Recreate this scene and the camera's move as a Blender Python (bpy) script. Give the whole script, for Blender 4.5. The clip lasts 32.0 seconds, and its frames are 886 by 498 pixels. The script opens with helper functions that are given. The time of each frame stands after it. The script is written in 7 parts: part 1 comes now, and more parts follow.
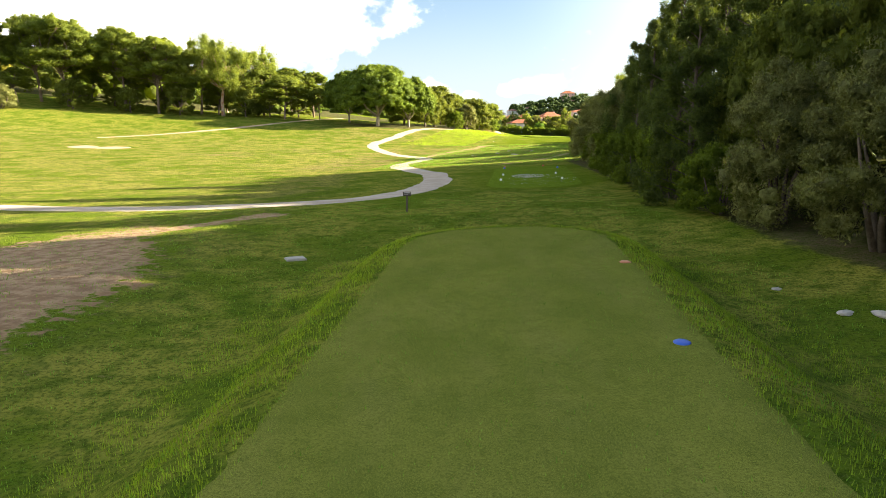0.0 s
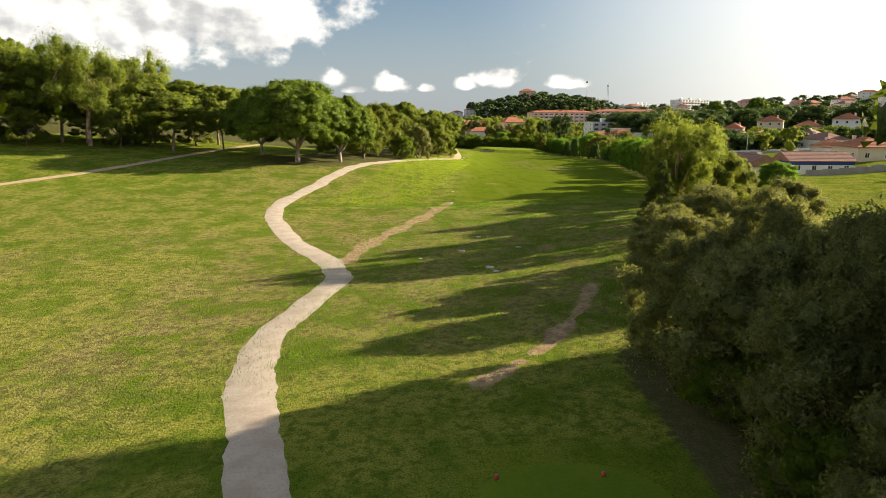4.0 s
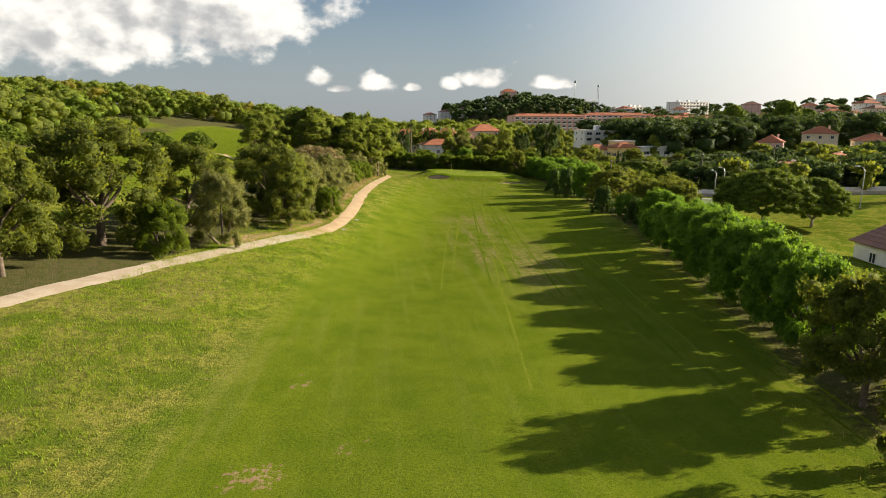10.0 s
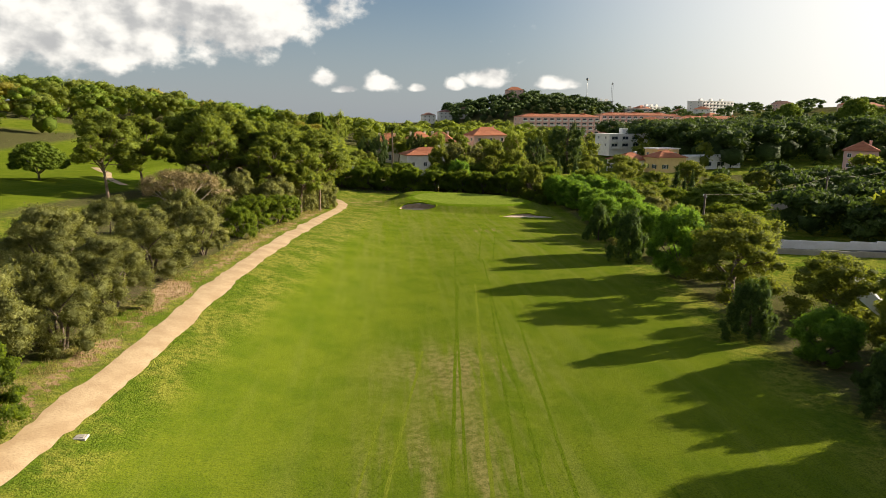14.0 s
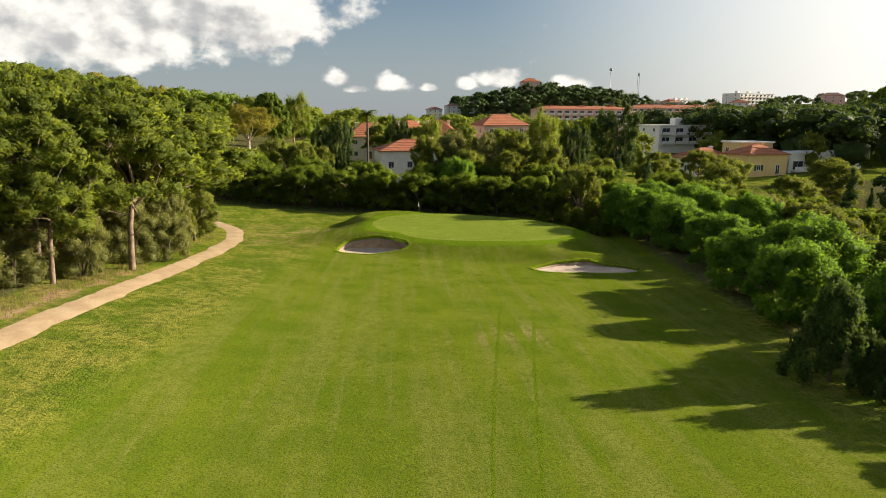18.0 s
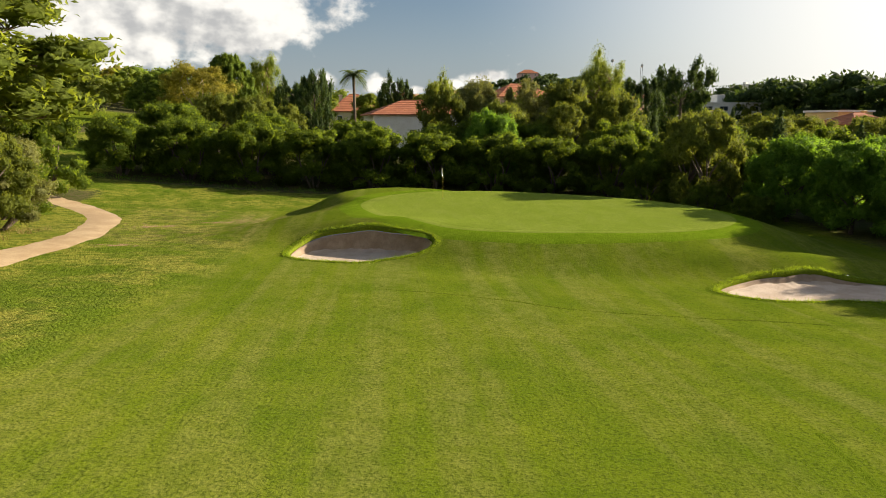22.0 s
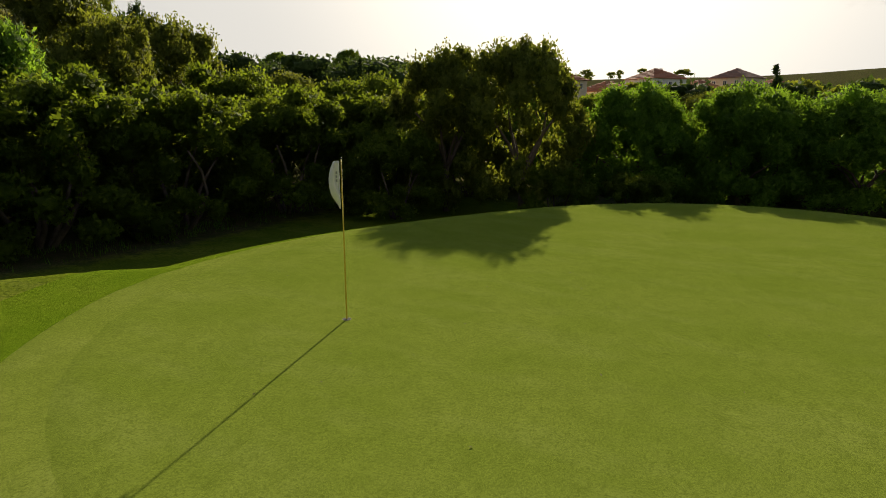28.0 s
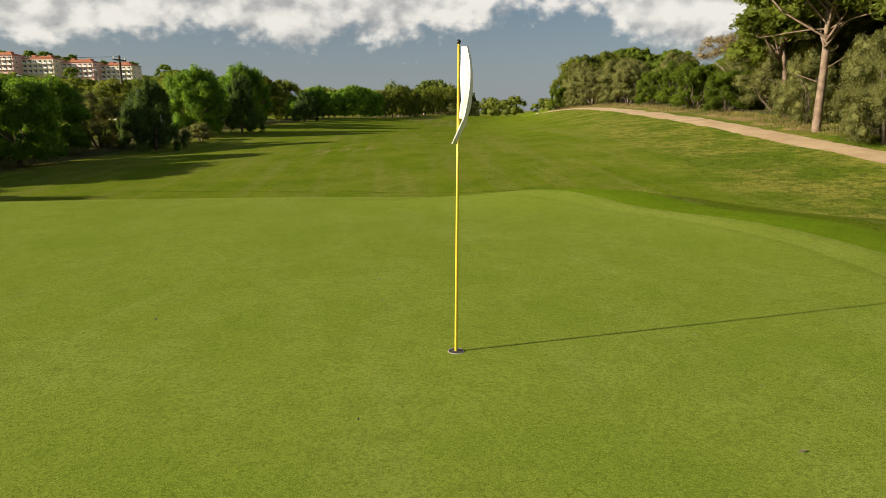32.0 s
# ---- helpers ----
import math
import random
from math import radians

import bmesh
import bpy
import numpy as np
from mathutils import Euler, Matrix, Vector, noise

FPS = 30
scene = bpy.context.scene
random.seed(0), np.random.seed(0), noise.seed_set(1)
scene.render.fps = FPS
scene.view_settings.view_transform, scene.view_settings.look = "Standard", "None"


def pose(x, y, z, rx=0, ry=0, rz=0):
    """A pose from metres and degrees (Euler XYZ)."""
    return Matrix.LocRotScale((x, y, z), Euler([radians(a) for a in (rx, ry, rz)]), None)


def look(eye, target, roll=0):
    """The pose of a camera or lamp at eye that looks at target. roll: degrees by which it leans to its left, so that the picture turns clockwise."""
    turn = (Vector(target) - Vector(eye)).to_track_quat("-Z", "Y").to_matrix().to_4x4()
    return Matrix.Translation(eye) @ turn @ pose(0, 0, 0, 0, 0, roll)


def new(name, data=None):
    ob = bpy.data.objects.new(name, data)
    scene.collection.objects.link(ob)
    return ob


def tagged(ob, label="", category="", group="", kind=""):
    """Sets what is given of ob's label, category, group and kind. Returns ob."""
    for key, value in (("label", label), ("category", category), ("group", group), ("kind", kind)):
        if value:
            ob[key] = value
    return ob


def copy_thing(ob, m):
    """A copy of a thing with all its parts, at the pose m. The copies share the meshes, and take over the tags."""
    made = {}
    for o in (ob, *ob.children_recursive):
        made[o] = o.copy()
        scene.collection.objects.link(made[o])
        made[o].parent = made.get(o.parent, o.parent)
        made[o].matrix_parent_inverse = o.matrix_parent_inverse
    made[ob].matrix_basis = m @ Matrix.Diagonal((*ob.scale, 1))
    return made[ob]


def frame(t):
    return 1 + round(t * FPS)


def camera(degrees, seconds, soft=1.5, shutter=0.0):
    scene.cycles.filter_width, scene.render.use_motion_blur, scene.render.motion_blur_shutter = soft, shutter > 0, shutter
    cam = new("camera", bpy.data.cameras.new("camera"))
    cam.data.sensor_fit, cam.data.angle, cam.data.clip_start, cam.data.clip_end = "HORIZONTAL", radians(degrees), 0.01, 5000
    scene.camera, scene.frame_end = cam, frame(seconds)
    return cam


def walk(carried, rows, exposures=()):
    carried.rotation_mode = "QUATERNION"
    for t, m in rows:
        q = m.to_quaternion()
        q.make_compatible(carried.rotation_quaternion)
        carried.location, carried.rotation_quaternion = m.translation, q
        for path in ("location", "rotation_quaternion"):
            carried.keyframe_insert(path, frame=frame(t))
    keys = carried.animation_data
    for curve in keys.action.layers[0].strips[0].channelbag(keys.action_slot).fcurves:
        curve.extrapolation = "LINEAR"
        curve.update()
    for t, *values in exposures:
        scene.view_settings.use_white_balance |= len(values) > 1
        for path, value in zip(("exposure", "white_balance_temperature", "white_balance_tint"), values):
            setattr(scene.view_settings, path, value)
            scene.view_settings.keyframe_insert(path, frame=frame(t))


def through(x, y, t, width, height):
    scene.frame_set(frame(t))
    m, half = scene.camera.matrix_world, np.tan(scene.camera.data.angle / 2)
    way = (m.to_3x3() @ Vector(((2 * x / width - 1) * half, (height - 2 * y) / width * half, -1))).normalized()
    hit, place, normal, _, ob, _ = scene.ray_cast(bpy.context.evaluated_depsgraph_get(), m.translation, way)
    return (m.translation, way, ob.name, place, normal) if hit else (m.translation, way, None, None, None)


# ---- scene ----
cam = camera(70.4, 32.0, soft=0.8)
METRES, EYE, LEAN, PIVOT = 322.0, 2.85, -2.3, -3.5
ROWS = [
    (0.0, 0.0, 0.0, 0.0, -0.47, -11.07, 2.41),
    (0.5, 0.0004, 0.0092, 0.0029, -0.58, -11.12, 2.41),
    (1.0, 0.0007, 0.0207, 0.0059, -0.9, -11.28, 2.41),
    (1.5, 0.0012, 0.0337, 0.0086, -1.26, -11.36, 2.37),
    (2.0, 0.0019, 0.0477, 0.0113, -1.83, -11.48, 2.33),
    (2.5, 0.0029, 0.0632, 0.0145, -2.42, -11.61, 2.3),
    (3.0, 0.0046, 0.0805, 0.0179, -2.97, -11.73, 2.26),
    (3.5, 0.007, 0.099, 0.0206, -3.65, -11.81, 2.27),
    (5.5, 0.0224, 0.1711, 0.0272, -5.67, -11.92, 2.22),
    (6.0, 0.0287, 0.1911, 0.0286, -5.71, -11.96, 2.17),
    (6.5, 0.0353, 0.2113, 0.0299, -5.7, -11.94, 2.17),
    (7.0, 0.0417, 0.2317, 0.0314, -5.7, -12.0, 2.09),
    (7.5, 0.0481, 0.2526, 0.0317, -5.69, -12.0, 2.06),
    (8.0, 0.0545, 0.2739, 0.0316, -5.68, -11.98, 2.04),
    (8.5, 0.0604, 0.2952, 0.0316, -5.65, -11.99, 2.03),
    (9.0, 0.0656, 0.3172, 0.0315, -5.65, -11.94, 2.0),
    (9.5, 0.0706, 0.3389, 0.0314, -5.63, -11.94, 1.96),
    (10.0, 0.0753, 0.3605, 0.0312, -5.6, -11.94, 1.97),
    (10.5, 0.0799, 0.3823, 0.0311, -5.56, -11.96, 1.98),
    (11.0, 0.0843, 0.4045, 0.0311, -5.53, -11.94, 1.96),
    (11.5, 0.0885, 0.4264, 0.0312, -5.48, -11.93, 1.99),
    (12.0, 0.0925, 0.4484, 0.0312, -5.44, -11.94, 2.0),
    (12.5, 0.0963, 0.4706, 0.0312, -5.39, -11.94, 1.99),
    (13.0, 0.0998, 0.493, 0.0312, -5.27, -11.94, 1.97),
    (13.5, 0.1031, 0.5152, 0.0313, -5.24, -11.9, 2.02),
    (14.0, 0.1065, 0.5374, 0.0311, -5.2, -11.88, 2.01),
    (14.5, 0.1104, 0.5596, 0.0309, -5.15, -11.88, 2.01),
    (15.0, 0.1143, 0.5818, 0.0307, -5.11, -11.88, 2.03),
    (15.5, 0.1183, 0.6041, 0.0305, -5.0, -11.88, 2.0),
    (17.5, 0.1306, 0.6945, 0.0211, -4.27, -11.94, 2.17),
    (18.0, 0.1328, 0.7172, 0.0178, -4.17, -11.88, 2.12),
    (18.5, 0.1344, 0.7376, 0.0146, -4.12, -11.88, 2.17),
    (19.0, 0.1352, 0.7537, 0.0102, -4.06, -11.83, 2.25),
    (19.5, 0.1355, 0.7659, 0.0045, -4.0, -11.75, 2.35),
    (20.0, 0.1354, 0.7751, -0.0005, -3.93, -11.74, 2.46),
    (20.5, 0.1349, 0.7837, -0.0024, -3.91, -11.71, 2.4),
    (21.0, 0.1335, 0.7937, -0.0025, -3.91, -11.69, 2.33),
    (21.5, 0.1309, 0.8051, -0.0024, -4.26, -11.65, 2.35),
    (22.0, 0.128, 0.8166, -0.0027, -5.18, -11.7, 2.43),
    (22.5, 0.1256, 0.8278, -0.0033, -7.38, -11.77, 2.46),
    (23.0, 0.1241, 0.8383, -0.004, -10.14, -11.85, 2.56),
    (23.5, 0.1232, 0.8488, -0.0045, -13.2, -11.9, 2.64),
    (24.0, 0.1226, 0.8594, -0.0047, -16.37, -12.0, 2.68),
    (24.5, 0.1221, 0.87, -0.0048, -19.55, -12.12, 2.71),
    (26.5, 0.1192, 0.9144, -0.0058, -36.07, -12.87, 2.24),
    (27.0, 0.1181, 0.9241, -0.007, -44.48, -13.24, 1.98),
    (27.5, 0.1181, 0.9312, -0.0089, -54.83, -13.63, 1.62),
    (28.0, 0.1189, 0.9367, -0.0105, -65.58, -13.95, 1.16),
    (28.5, 0.1199, 0.9421, -0.0116, -76.29, -14.17, 0.6),
    (29.0, 0.1213, 0.9479, -0.0124, -87.22, -14.34, 0.09),
    (29.5, 0.1234, 0.9538, -0.0131, -102.13, -14.43, -0.53),
    (30.0, 0.1269, 0.9589, -0.0135, -119.18, -14.22, -1.27),
    (30.5, 0.1311, 0.9625, -0.0138, -136.33, -13.8, -1.84),
    (31.0, 0.1354, 0.9644, -0.0141, -153.49, -13.13, -2.26),
    (31.5, 0.1386, 0.9647, -0.0143, -170.54, -12.42, -2.48),
    (32.0, 0.1409, 0.9637, -0.0144, -184.25, -11.76, -2.54),
]
EXPOSURES = ((0, 2.4), (1.0, 2.15), (2, 1.88), (3, 1.55), (3.5, 1.42), (6, 1.28), (7.5, 1.22), (9, 1.15), (15, 1.1), (23, 1.1), (24.5, 1.05), (26.5, 0.95), (28, 0.45), (29.5, 0.5), (30.5, 0.78), (32, 0.76))
walk(cam, [(t, pose(0, 0, PIVOT, 0, LEAN, 0) @ pose(METRES * x, METRES * y, METRES * z + EYE - PIVOT, 90 + pitch, roll, yaw)) for t, x, y, z, yaw, pitch, roll in ROWS],
     exposures=[(t, stops, 7000, 10) for t, stops in EXPOSURES])


# ---- light ----
SUN_AZ, SUN_EL = 78.0, 19.2        # degrees from +y towards +x, and above the horizon
SUN_WAY = Vector((math.sin(radians(SUN_AZ)) * math.cos(radians(SUN_EL)), math.cos(radians(SUN_AZ)) * math.cos(radians(SUN_EL)), math.sin(radians(SUN_EL))))
sun = new("sun", bpy.data.lights.new("sun", "SUN"))
sun.data.energy, sun.data.angle, sun.data.color = 5.0, radians(0.6), (1.0, 0.90, 0.74)
sun.matrix_world = look(SUN_WAY * 300, (0, 0, 0))


def node(tree, kind, x=0, y=0, **values):
    n = tree.nodes.new(kind)
    for key, value in values.items():
        if key in n.inputs:
            n.inputs[key].default_value = value
    return n


def math_node(tree, op, a, b=None, clamp=False):
    n = tree.nodes.new("ShaderNodeMath")
    n.operation, n.use_clamp = op, clamp
    for i, v in enumerate((a, b)):
        if v is None:
            continue
        if isinstance(v, (int, float)):
            n.inputs[i].default_value = v
        else:
            tree.links.new(v, n.inputs[i])
    return n.outputs[0]


def mix_node(tree, f, a, b, mode="MIX"):
    n = tree.nodes.new("ShaderNodeMix")
    n.data_type, n.blend_type = "RGBA", mode
    for i, v in ((0, f), (6, a), (7, b)):
        if isinstance(v, (int, float)):
            n.inputs[i].default_value = v
        elif isinstance(v, tuple):
            n.inputs[i].default_value = (*v, 1) if len(v) == 3 else v
        else:
            tree.links.new(v, n.inputs[i])
    return n.outputs[2]


def ramp(tree, value, lo, hi):
    n = tree.nodes.new("ShaderNodeMapRange")
    n.interpolation_type = "SMOOTHSTEP"
    tree.links.new(value, n.inputs[0])
    n.inputs[1].default_value, n.inputs[2].default_value = lo, hi
    return n.outputs[0]


def way(az, el):
    a, e = radians(az), radians(el)
    return (math.sin(a) * math.cos(e), math.cos(a) * math.cos(e), math.sin(e))


SKY, HAZE, GLARE, CORE = 0.085, (1.85, 2.2, 2.65), (6.6, 6.6, 6.5), (13.0, 12.2, 10.8)
CLOUD_DARK, CLOUD_LIGHT = (2.9, 3.0, 3.15), (6.0, 6.0, 5.9)
world = bpy.data.worlds.new("world")
scene.world = world
world.use_nodes = True
wt = world.node_tree
wt.nodes.clear()
sky = wt.nodes.new("ShaderNodeTexSky")
sky.sky_type, sky.sun_disc = "NISHITA", False
sky.sun_elevation, sky.sun_rotation = radians(SUN_EL), radians(SUN_AZ)
sky.altitude, sky.air_density, sky.dust_density, sky.ozone_density = 60, 1.0, 0.6, 1.6
wc = wt.nodes.new("ShaderNodeTexCoord")


def sky_noise(shift, sizes):
    """Billows of several sizes, seen in the direction moved by shift."""
    move = wt.nodes.new("ShaderNodeMapping")
    move.inputs["Location"].default_value = shift
    move.inputs["Scale"].default_value = (1, 1, 1.35)
    wt.links.new(wc.outputs["Generated"], move.inputs[0])
    total = None
    for scale, share in sizes:
        n = node(wt, "ShaderNodeTexNoise", Scale=scale, Detail=4.0, Roughness=0.50)
        wt.links.new(move.outputs[0], n.inputs["Vector"])
        term = math_node(wt, "MULTIPLY", n.outputs["Fac"], share)
        total = term if total is None else math_node(wt, "ADD", total, term)
    return total


def cloud_bank(az, el, radius, hard=0.25, gain=1.0):
    """Weight near one direction, fading over a chord."""
    d = wt.nodes.new("ShaderNodeVectorMath")
    d.operation = "DISTANCE"
    wt.links.new(wc.outputs["Generated"], d.inputs[0])
    d.inputs[1].default_value = way(az, el)
    n = wt.nodes.new("ShaderNodeMapRange")
    n.interpolation_type = "SMOOTHSTEP"
    wt.links.new(d.outputs["Value"], n.inputs[0])
    n.inputs[1].default_value, n.inputs[2].default_value = radius, radius * hard
    n.inputs[3].default_value, n.inputs[4].default_value = 0, gain
    return n.outputs[0]


def sky_dot(v):
    n = wt.nodes.new("ShaderNodeVectorMath")
    n.operation = "DOT_PRODUCT"
    wt.links.new(wc.outputs["Generated"], n.inputs[0])
    n.inputs[1].default_value = v
    return n.outputs["Value"]


HEIGHT = math_node(wt, "MULTIPLY", math_node(wt, "ARCSINE", sky_dot((0, 0, 1))), 57.296)


def cumulus(az, el, wide, tall, base=2.0, hard=0.0):
    """Weight of one cloud: half widths in degrees, flatter below its middle."""
    a = radians(az)
    turn = math_node(wt, "ARCTAN2", sky_dot((math.cos(a), -math.sin(a), 0)), sky_dot((math.sin(a), math.cos(a), 0)))
    across = math_node(wt, "MULTIPLY", turn, 57.296 / wide)
    over = math_node(wt, "SUBTRACT", HEIGHT, el)
    up = math_node(wt, "MULTIPLY", math_node(wt, "MAXIMUM", over, 0.0), 1 / tall)
    down = math_node(wt, "MULTIPLY", math_node(wt, "MINIMUM", over, 0.0), base / tall)
    total = math_node(wt, "POWER", across, 2.0)
    for term in (up, down):
        total = math_node(wt, "ADD", total, math_node(wt, "POWER", term, 2.0))
    return ramp(wt, math_node(wt, "SQRT", total), 1.35, hard)


CLOUDS = ((-30, 12, 26, 8.5, 1.2, 0.75), (-13, 9.6, 7.0, 3.0, 1.6, 0.1), (-20, 7.8, 7.0, 2.6, 1.6, 0.1), (-5.0, 3.5, 2.2, 1.3, 1.8, 0.0), (-3.4, 2.6, 1.6, 0.8, 1.8, 0.0), (-0.4, 2.9, 2.4, 1.5, 2.0, 0.0), (3.0, 2.5, 1.2, 0.8, 2.0, 0.0), (9.0, 3.0, 3.0, 1.9, 2.0, 0.0), (6.3, 2.6, 1.6, 1.0, 2.0, 0.0),
          (15.0, 2.4, 3.4, 1.2, 2.0, 0.0), (104, 8.0, 9, 6.0, 1.5, 0.3), (127.5, 3.0, 3.2, 0.9, 1.6, 0.0), (127, 9.5, 7.0, 2.2, 1.6, 0.2), (136, 8.6, 4.0, 2.2, 1.6, 0.1), (152, 8.0, 11, 6.0, 1.4, 0.4), (172, 13.5, 24, 8.2, 1.0, 0.6), (210, 16, 22, 9.5, 1.0, 0.6), (240, 26, 30, 16, 1.0, 0.5), (-60, 30, 34, 20, 1.0, 0.4))
FINE, BROAD = ((8.0, 0.44), (24.0, 0.36), (62.0, 0.20)), ((8.0, 0.55), (24.0, 0.45))
shape = math_node(wt, "ADD", math_node(wt, "MULTIPLY", math_node(wt, "SUBTRACT", sky_noise((0, 0, 0), FINE), 0.5), 1.35), 0.5)
relief = math_node(wt, "SUBTRACT", sky_noise((0, 0, 0), BROAD), sky_noise((0.020, 0.006, 0.030), BROAD))
weight = None
for az, el, *size in CLOUDS:
    one = cumulus(az, el + 2.3 * math.sin(radians(az)), *size)
    weight = one if weight is None else math_node(wt, "MAXIMUM", weight, one)
body = math_node(wt, "ADD", shape, math_node(wt, "MULTIPLY", weight, 0.44))
cover = ramp(wt, body, 0.65, 0.86)
deep_in = ramp(wt, body, 0.80, 1.05)
lit = ramp(wt, math_node(wt, "SUBTRACT", relief, math_node(wt, "MULTIPLY", deep_in, 0.03)), -0.16, 0.08)
tone = mix_node(wt, lit, CLOUD_DARK, CLOUD_LIGHT)
# haze low over the land, and the bright air round the sun
split = wt.nodes.new("ShaderNodeSeparateXYZ")
wt.links.new(wc.outputs["Generated"], split.inputs[0])
haze = math_node(wt, "MULTIPLY", ramp(wt, math_node(wt, "ABSOLUTE", split.outputs["Z"]), 0.20, 0.0), 0.72)
deep = mix_node(wt, 0.6, sky.outputs[0], (0.30, 0.51, 0.92))
air = mix_node(wt, haze, deep, HAZE)
low = ramp(wt, math_node(wt, "ABSOLUTE", split.outputs["Z"]), 0.75, 0.15)
air = mix_node(wt, math_node(wt, "MULTIPLY", cloud_bank(SUN_AZ, SUN_EL, 1.16, 0.44), low), air, GLARE)
hue = mix_node(wt, math_node(wt, "MULTIPLY", cover, 0.94), air, tone)
hue = mix_node(wt, cloud_bank(SUN_AZ, SUN_EL, 0.55, 0.1), hue, CORE)
back = wt.nodes.new("ShaderNodeBackground")
back.inputs["Strength"].default_value = SKY
wt.links.new(hue, back.inputs["Color"])
wout = wt.nodes.new("ShaderNodeOutputWorld")
wt.links.new(back.outputs[0], wout.inputs[0])

# ---- materials ----
def material(name):
    m = bpy.data.materials.new(name)
    m.use_nodes = True
    t = m.node_tree
    t.nodes.clear()
    out = t.nodes.new("ShaderNodeOutputMaterial")
    p = t.nodes.new("ShaderNodeBsdfPrincipled")
    t.links.new(p.outputs[0], out.inputs[0])
    return m, t, p, out


def world_place(t):
    return t.nodes.new("ShaderNodeNewGeometry").outputs["Position"]


def noise_node(t, vec, scale, detail=4.0, rough=0.55, stretch=None):
    if stretch:
        mp = t.nodes.new("ShaderNodeMapping")
        mp.inputs["Scale"].default_value = stretch
        t.links.new(vec, mp.inputs[0])
        vec = mp.outputs[0]
    n = node(t, "ShaderNodeTexNoise", Scale=scale, Detail=detail, Roughness=rough)
    t.links.new(vec, n.inputs["Vector"])
    return n.outputs["Fac"]


def bumped(t, p, height, strength, distance):
    b = node(t, "ShaderNodeBump", Strength=strength, Distance=distance)
    t.links.new(height, b.inputs["Height"])
    t.links.new(b.outputs[0], p.inputs["Normal"])


def surface(name, a, b, scale=2.0, fine=30.0, rough=0.8, bump=0.3, depth=0.02, c=None, metal=0.0, spec=0.3, stretch=None):
    """Two colours over coarse and fine noise, with relief."""
    m, t, p, _ = material(name)
    v = world_place(t)
    big, small = noise_node(t, v, scale, 5.0, 0.6, stretch), noise_node(t, v, fine, 4.0, 0.6, stretch)
    col = mix_node(t, ramp(t, big, 0.35, 0.65), a, b)
    col = mix_node(t, math_node(t, "MULTIPLY", ramp(t, small, 0.45, 0.75), 0.55), col, c or tuple(x * 0.6 for x in a))
    t.links.new(col, p.inputs["Base Color"])
    p.inputs["Roughness"].default_value, p.inputs["Metallic"].default_value = rough, metal
    p.inputs["Specular IOR Level"].default_value = spec
    if bump:
        bumped(t, p, small, bump, depth)
    return m


def leaf(name, a, b, through=0.35, tip=None, grain=3.2):
    """Foliage: each leaf its own tone, some light let through."""
    m, t, p, out = material(name)
    g = t.nodes.new("ShaderNodeNewGeometry")
    info = t.nodes.new("ShaderNodeObjectInfo")
    col = mix_node(t, g.outputs["Random Per Island"], a, b)
    col = mix_node(t, math_node(t, "MULTIPLY", info.outputs["Random"], 0.45), col, tip or tuple(x * 0.72 for x in a))
    big = noise_node(t, g.outputs["Position"], 0.7, 3.0)
    col = mix_node(t, math_node(t, "MULTIPLY", ramp(t, big, 0.4, 0.7), 0.5), col, tuple(x * 1.25 for x in b))
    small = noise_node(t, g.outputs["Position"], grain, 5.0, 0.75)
    # gaps between leaves painted as shade: relief hollows darkened, crests lightened as if lit
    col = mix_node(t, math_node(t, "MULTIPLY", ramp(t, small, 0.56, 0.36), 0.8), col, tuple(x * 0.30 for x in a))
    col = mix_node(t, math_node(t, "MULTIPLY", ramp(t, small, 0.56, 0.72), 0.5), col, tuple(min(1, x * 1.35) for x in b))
    bumped(t, p, small, 1.0, 0.9 / grain)
    t.links.new(col, p.inputs["Base Color"])
    p.inputs["Roughness"].default_value, p.inputs["Specular IOR Level"].default_value = 0.7, 0.15
    tr = t.nodes.new("ShaderNodeBsdfTranslucent")
    hot = mix_node(t, 0.6, col, (min(1, b[0] * 2.2), min(1, b[1] * 2.1), b[2] * 0.8))
    t.links.new(hot, tr.inputs["Color"])
    ms = t.nodes.new("ShaderNodeMixShader")
    ms.inputs[0].default_value = through
    t.links.new(p.outputs[0], ms.inputs[1])
    t.links.new(tr.outputs[0], ms.inputs[2])
    t.links.new(ms.outputs[0], out.inputs[0])
    return m


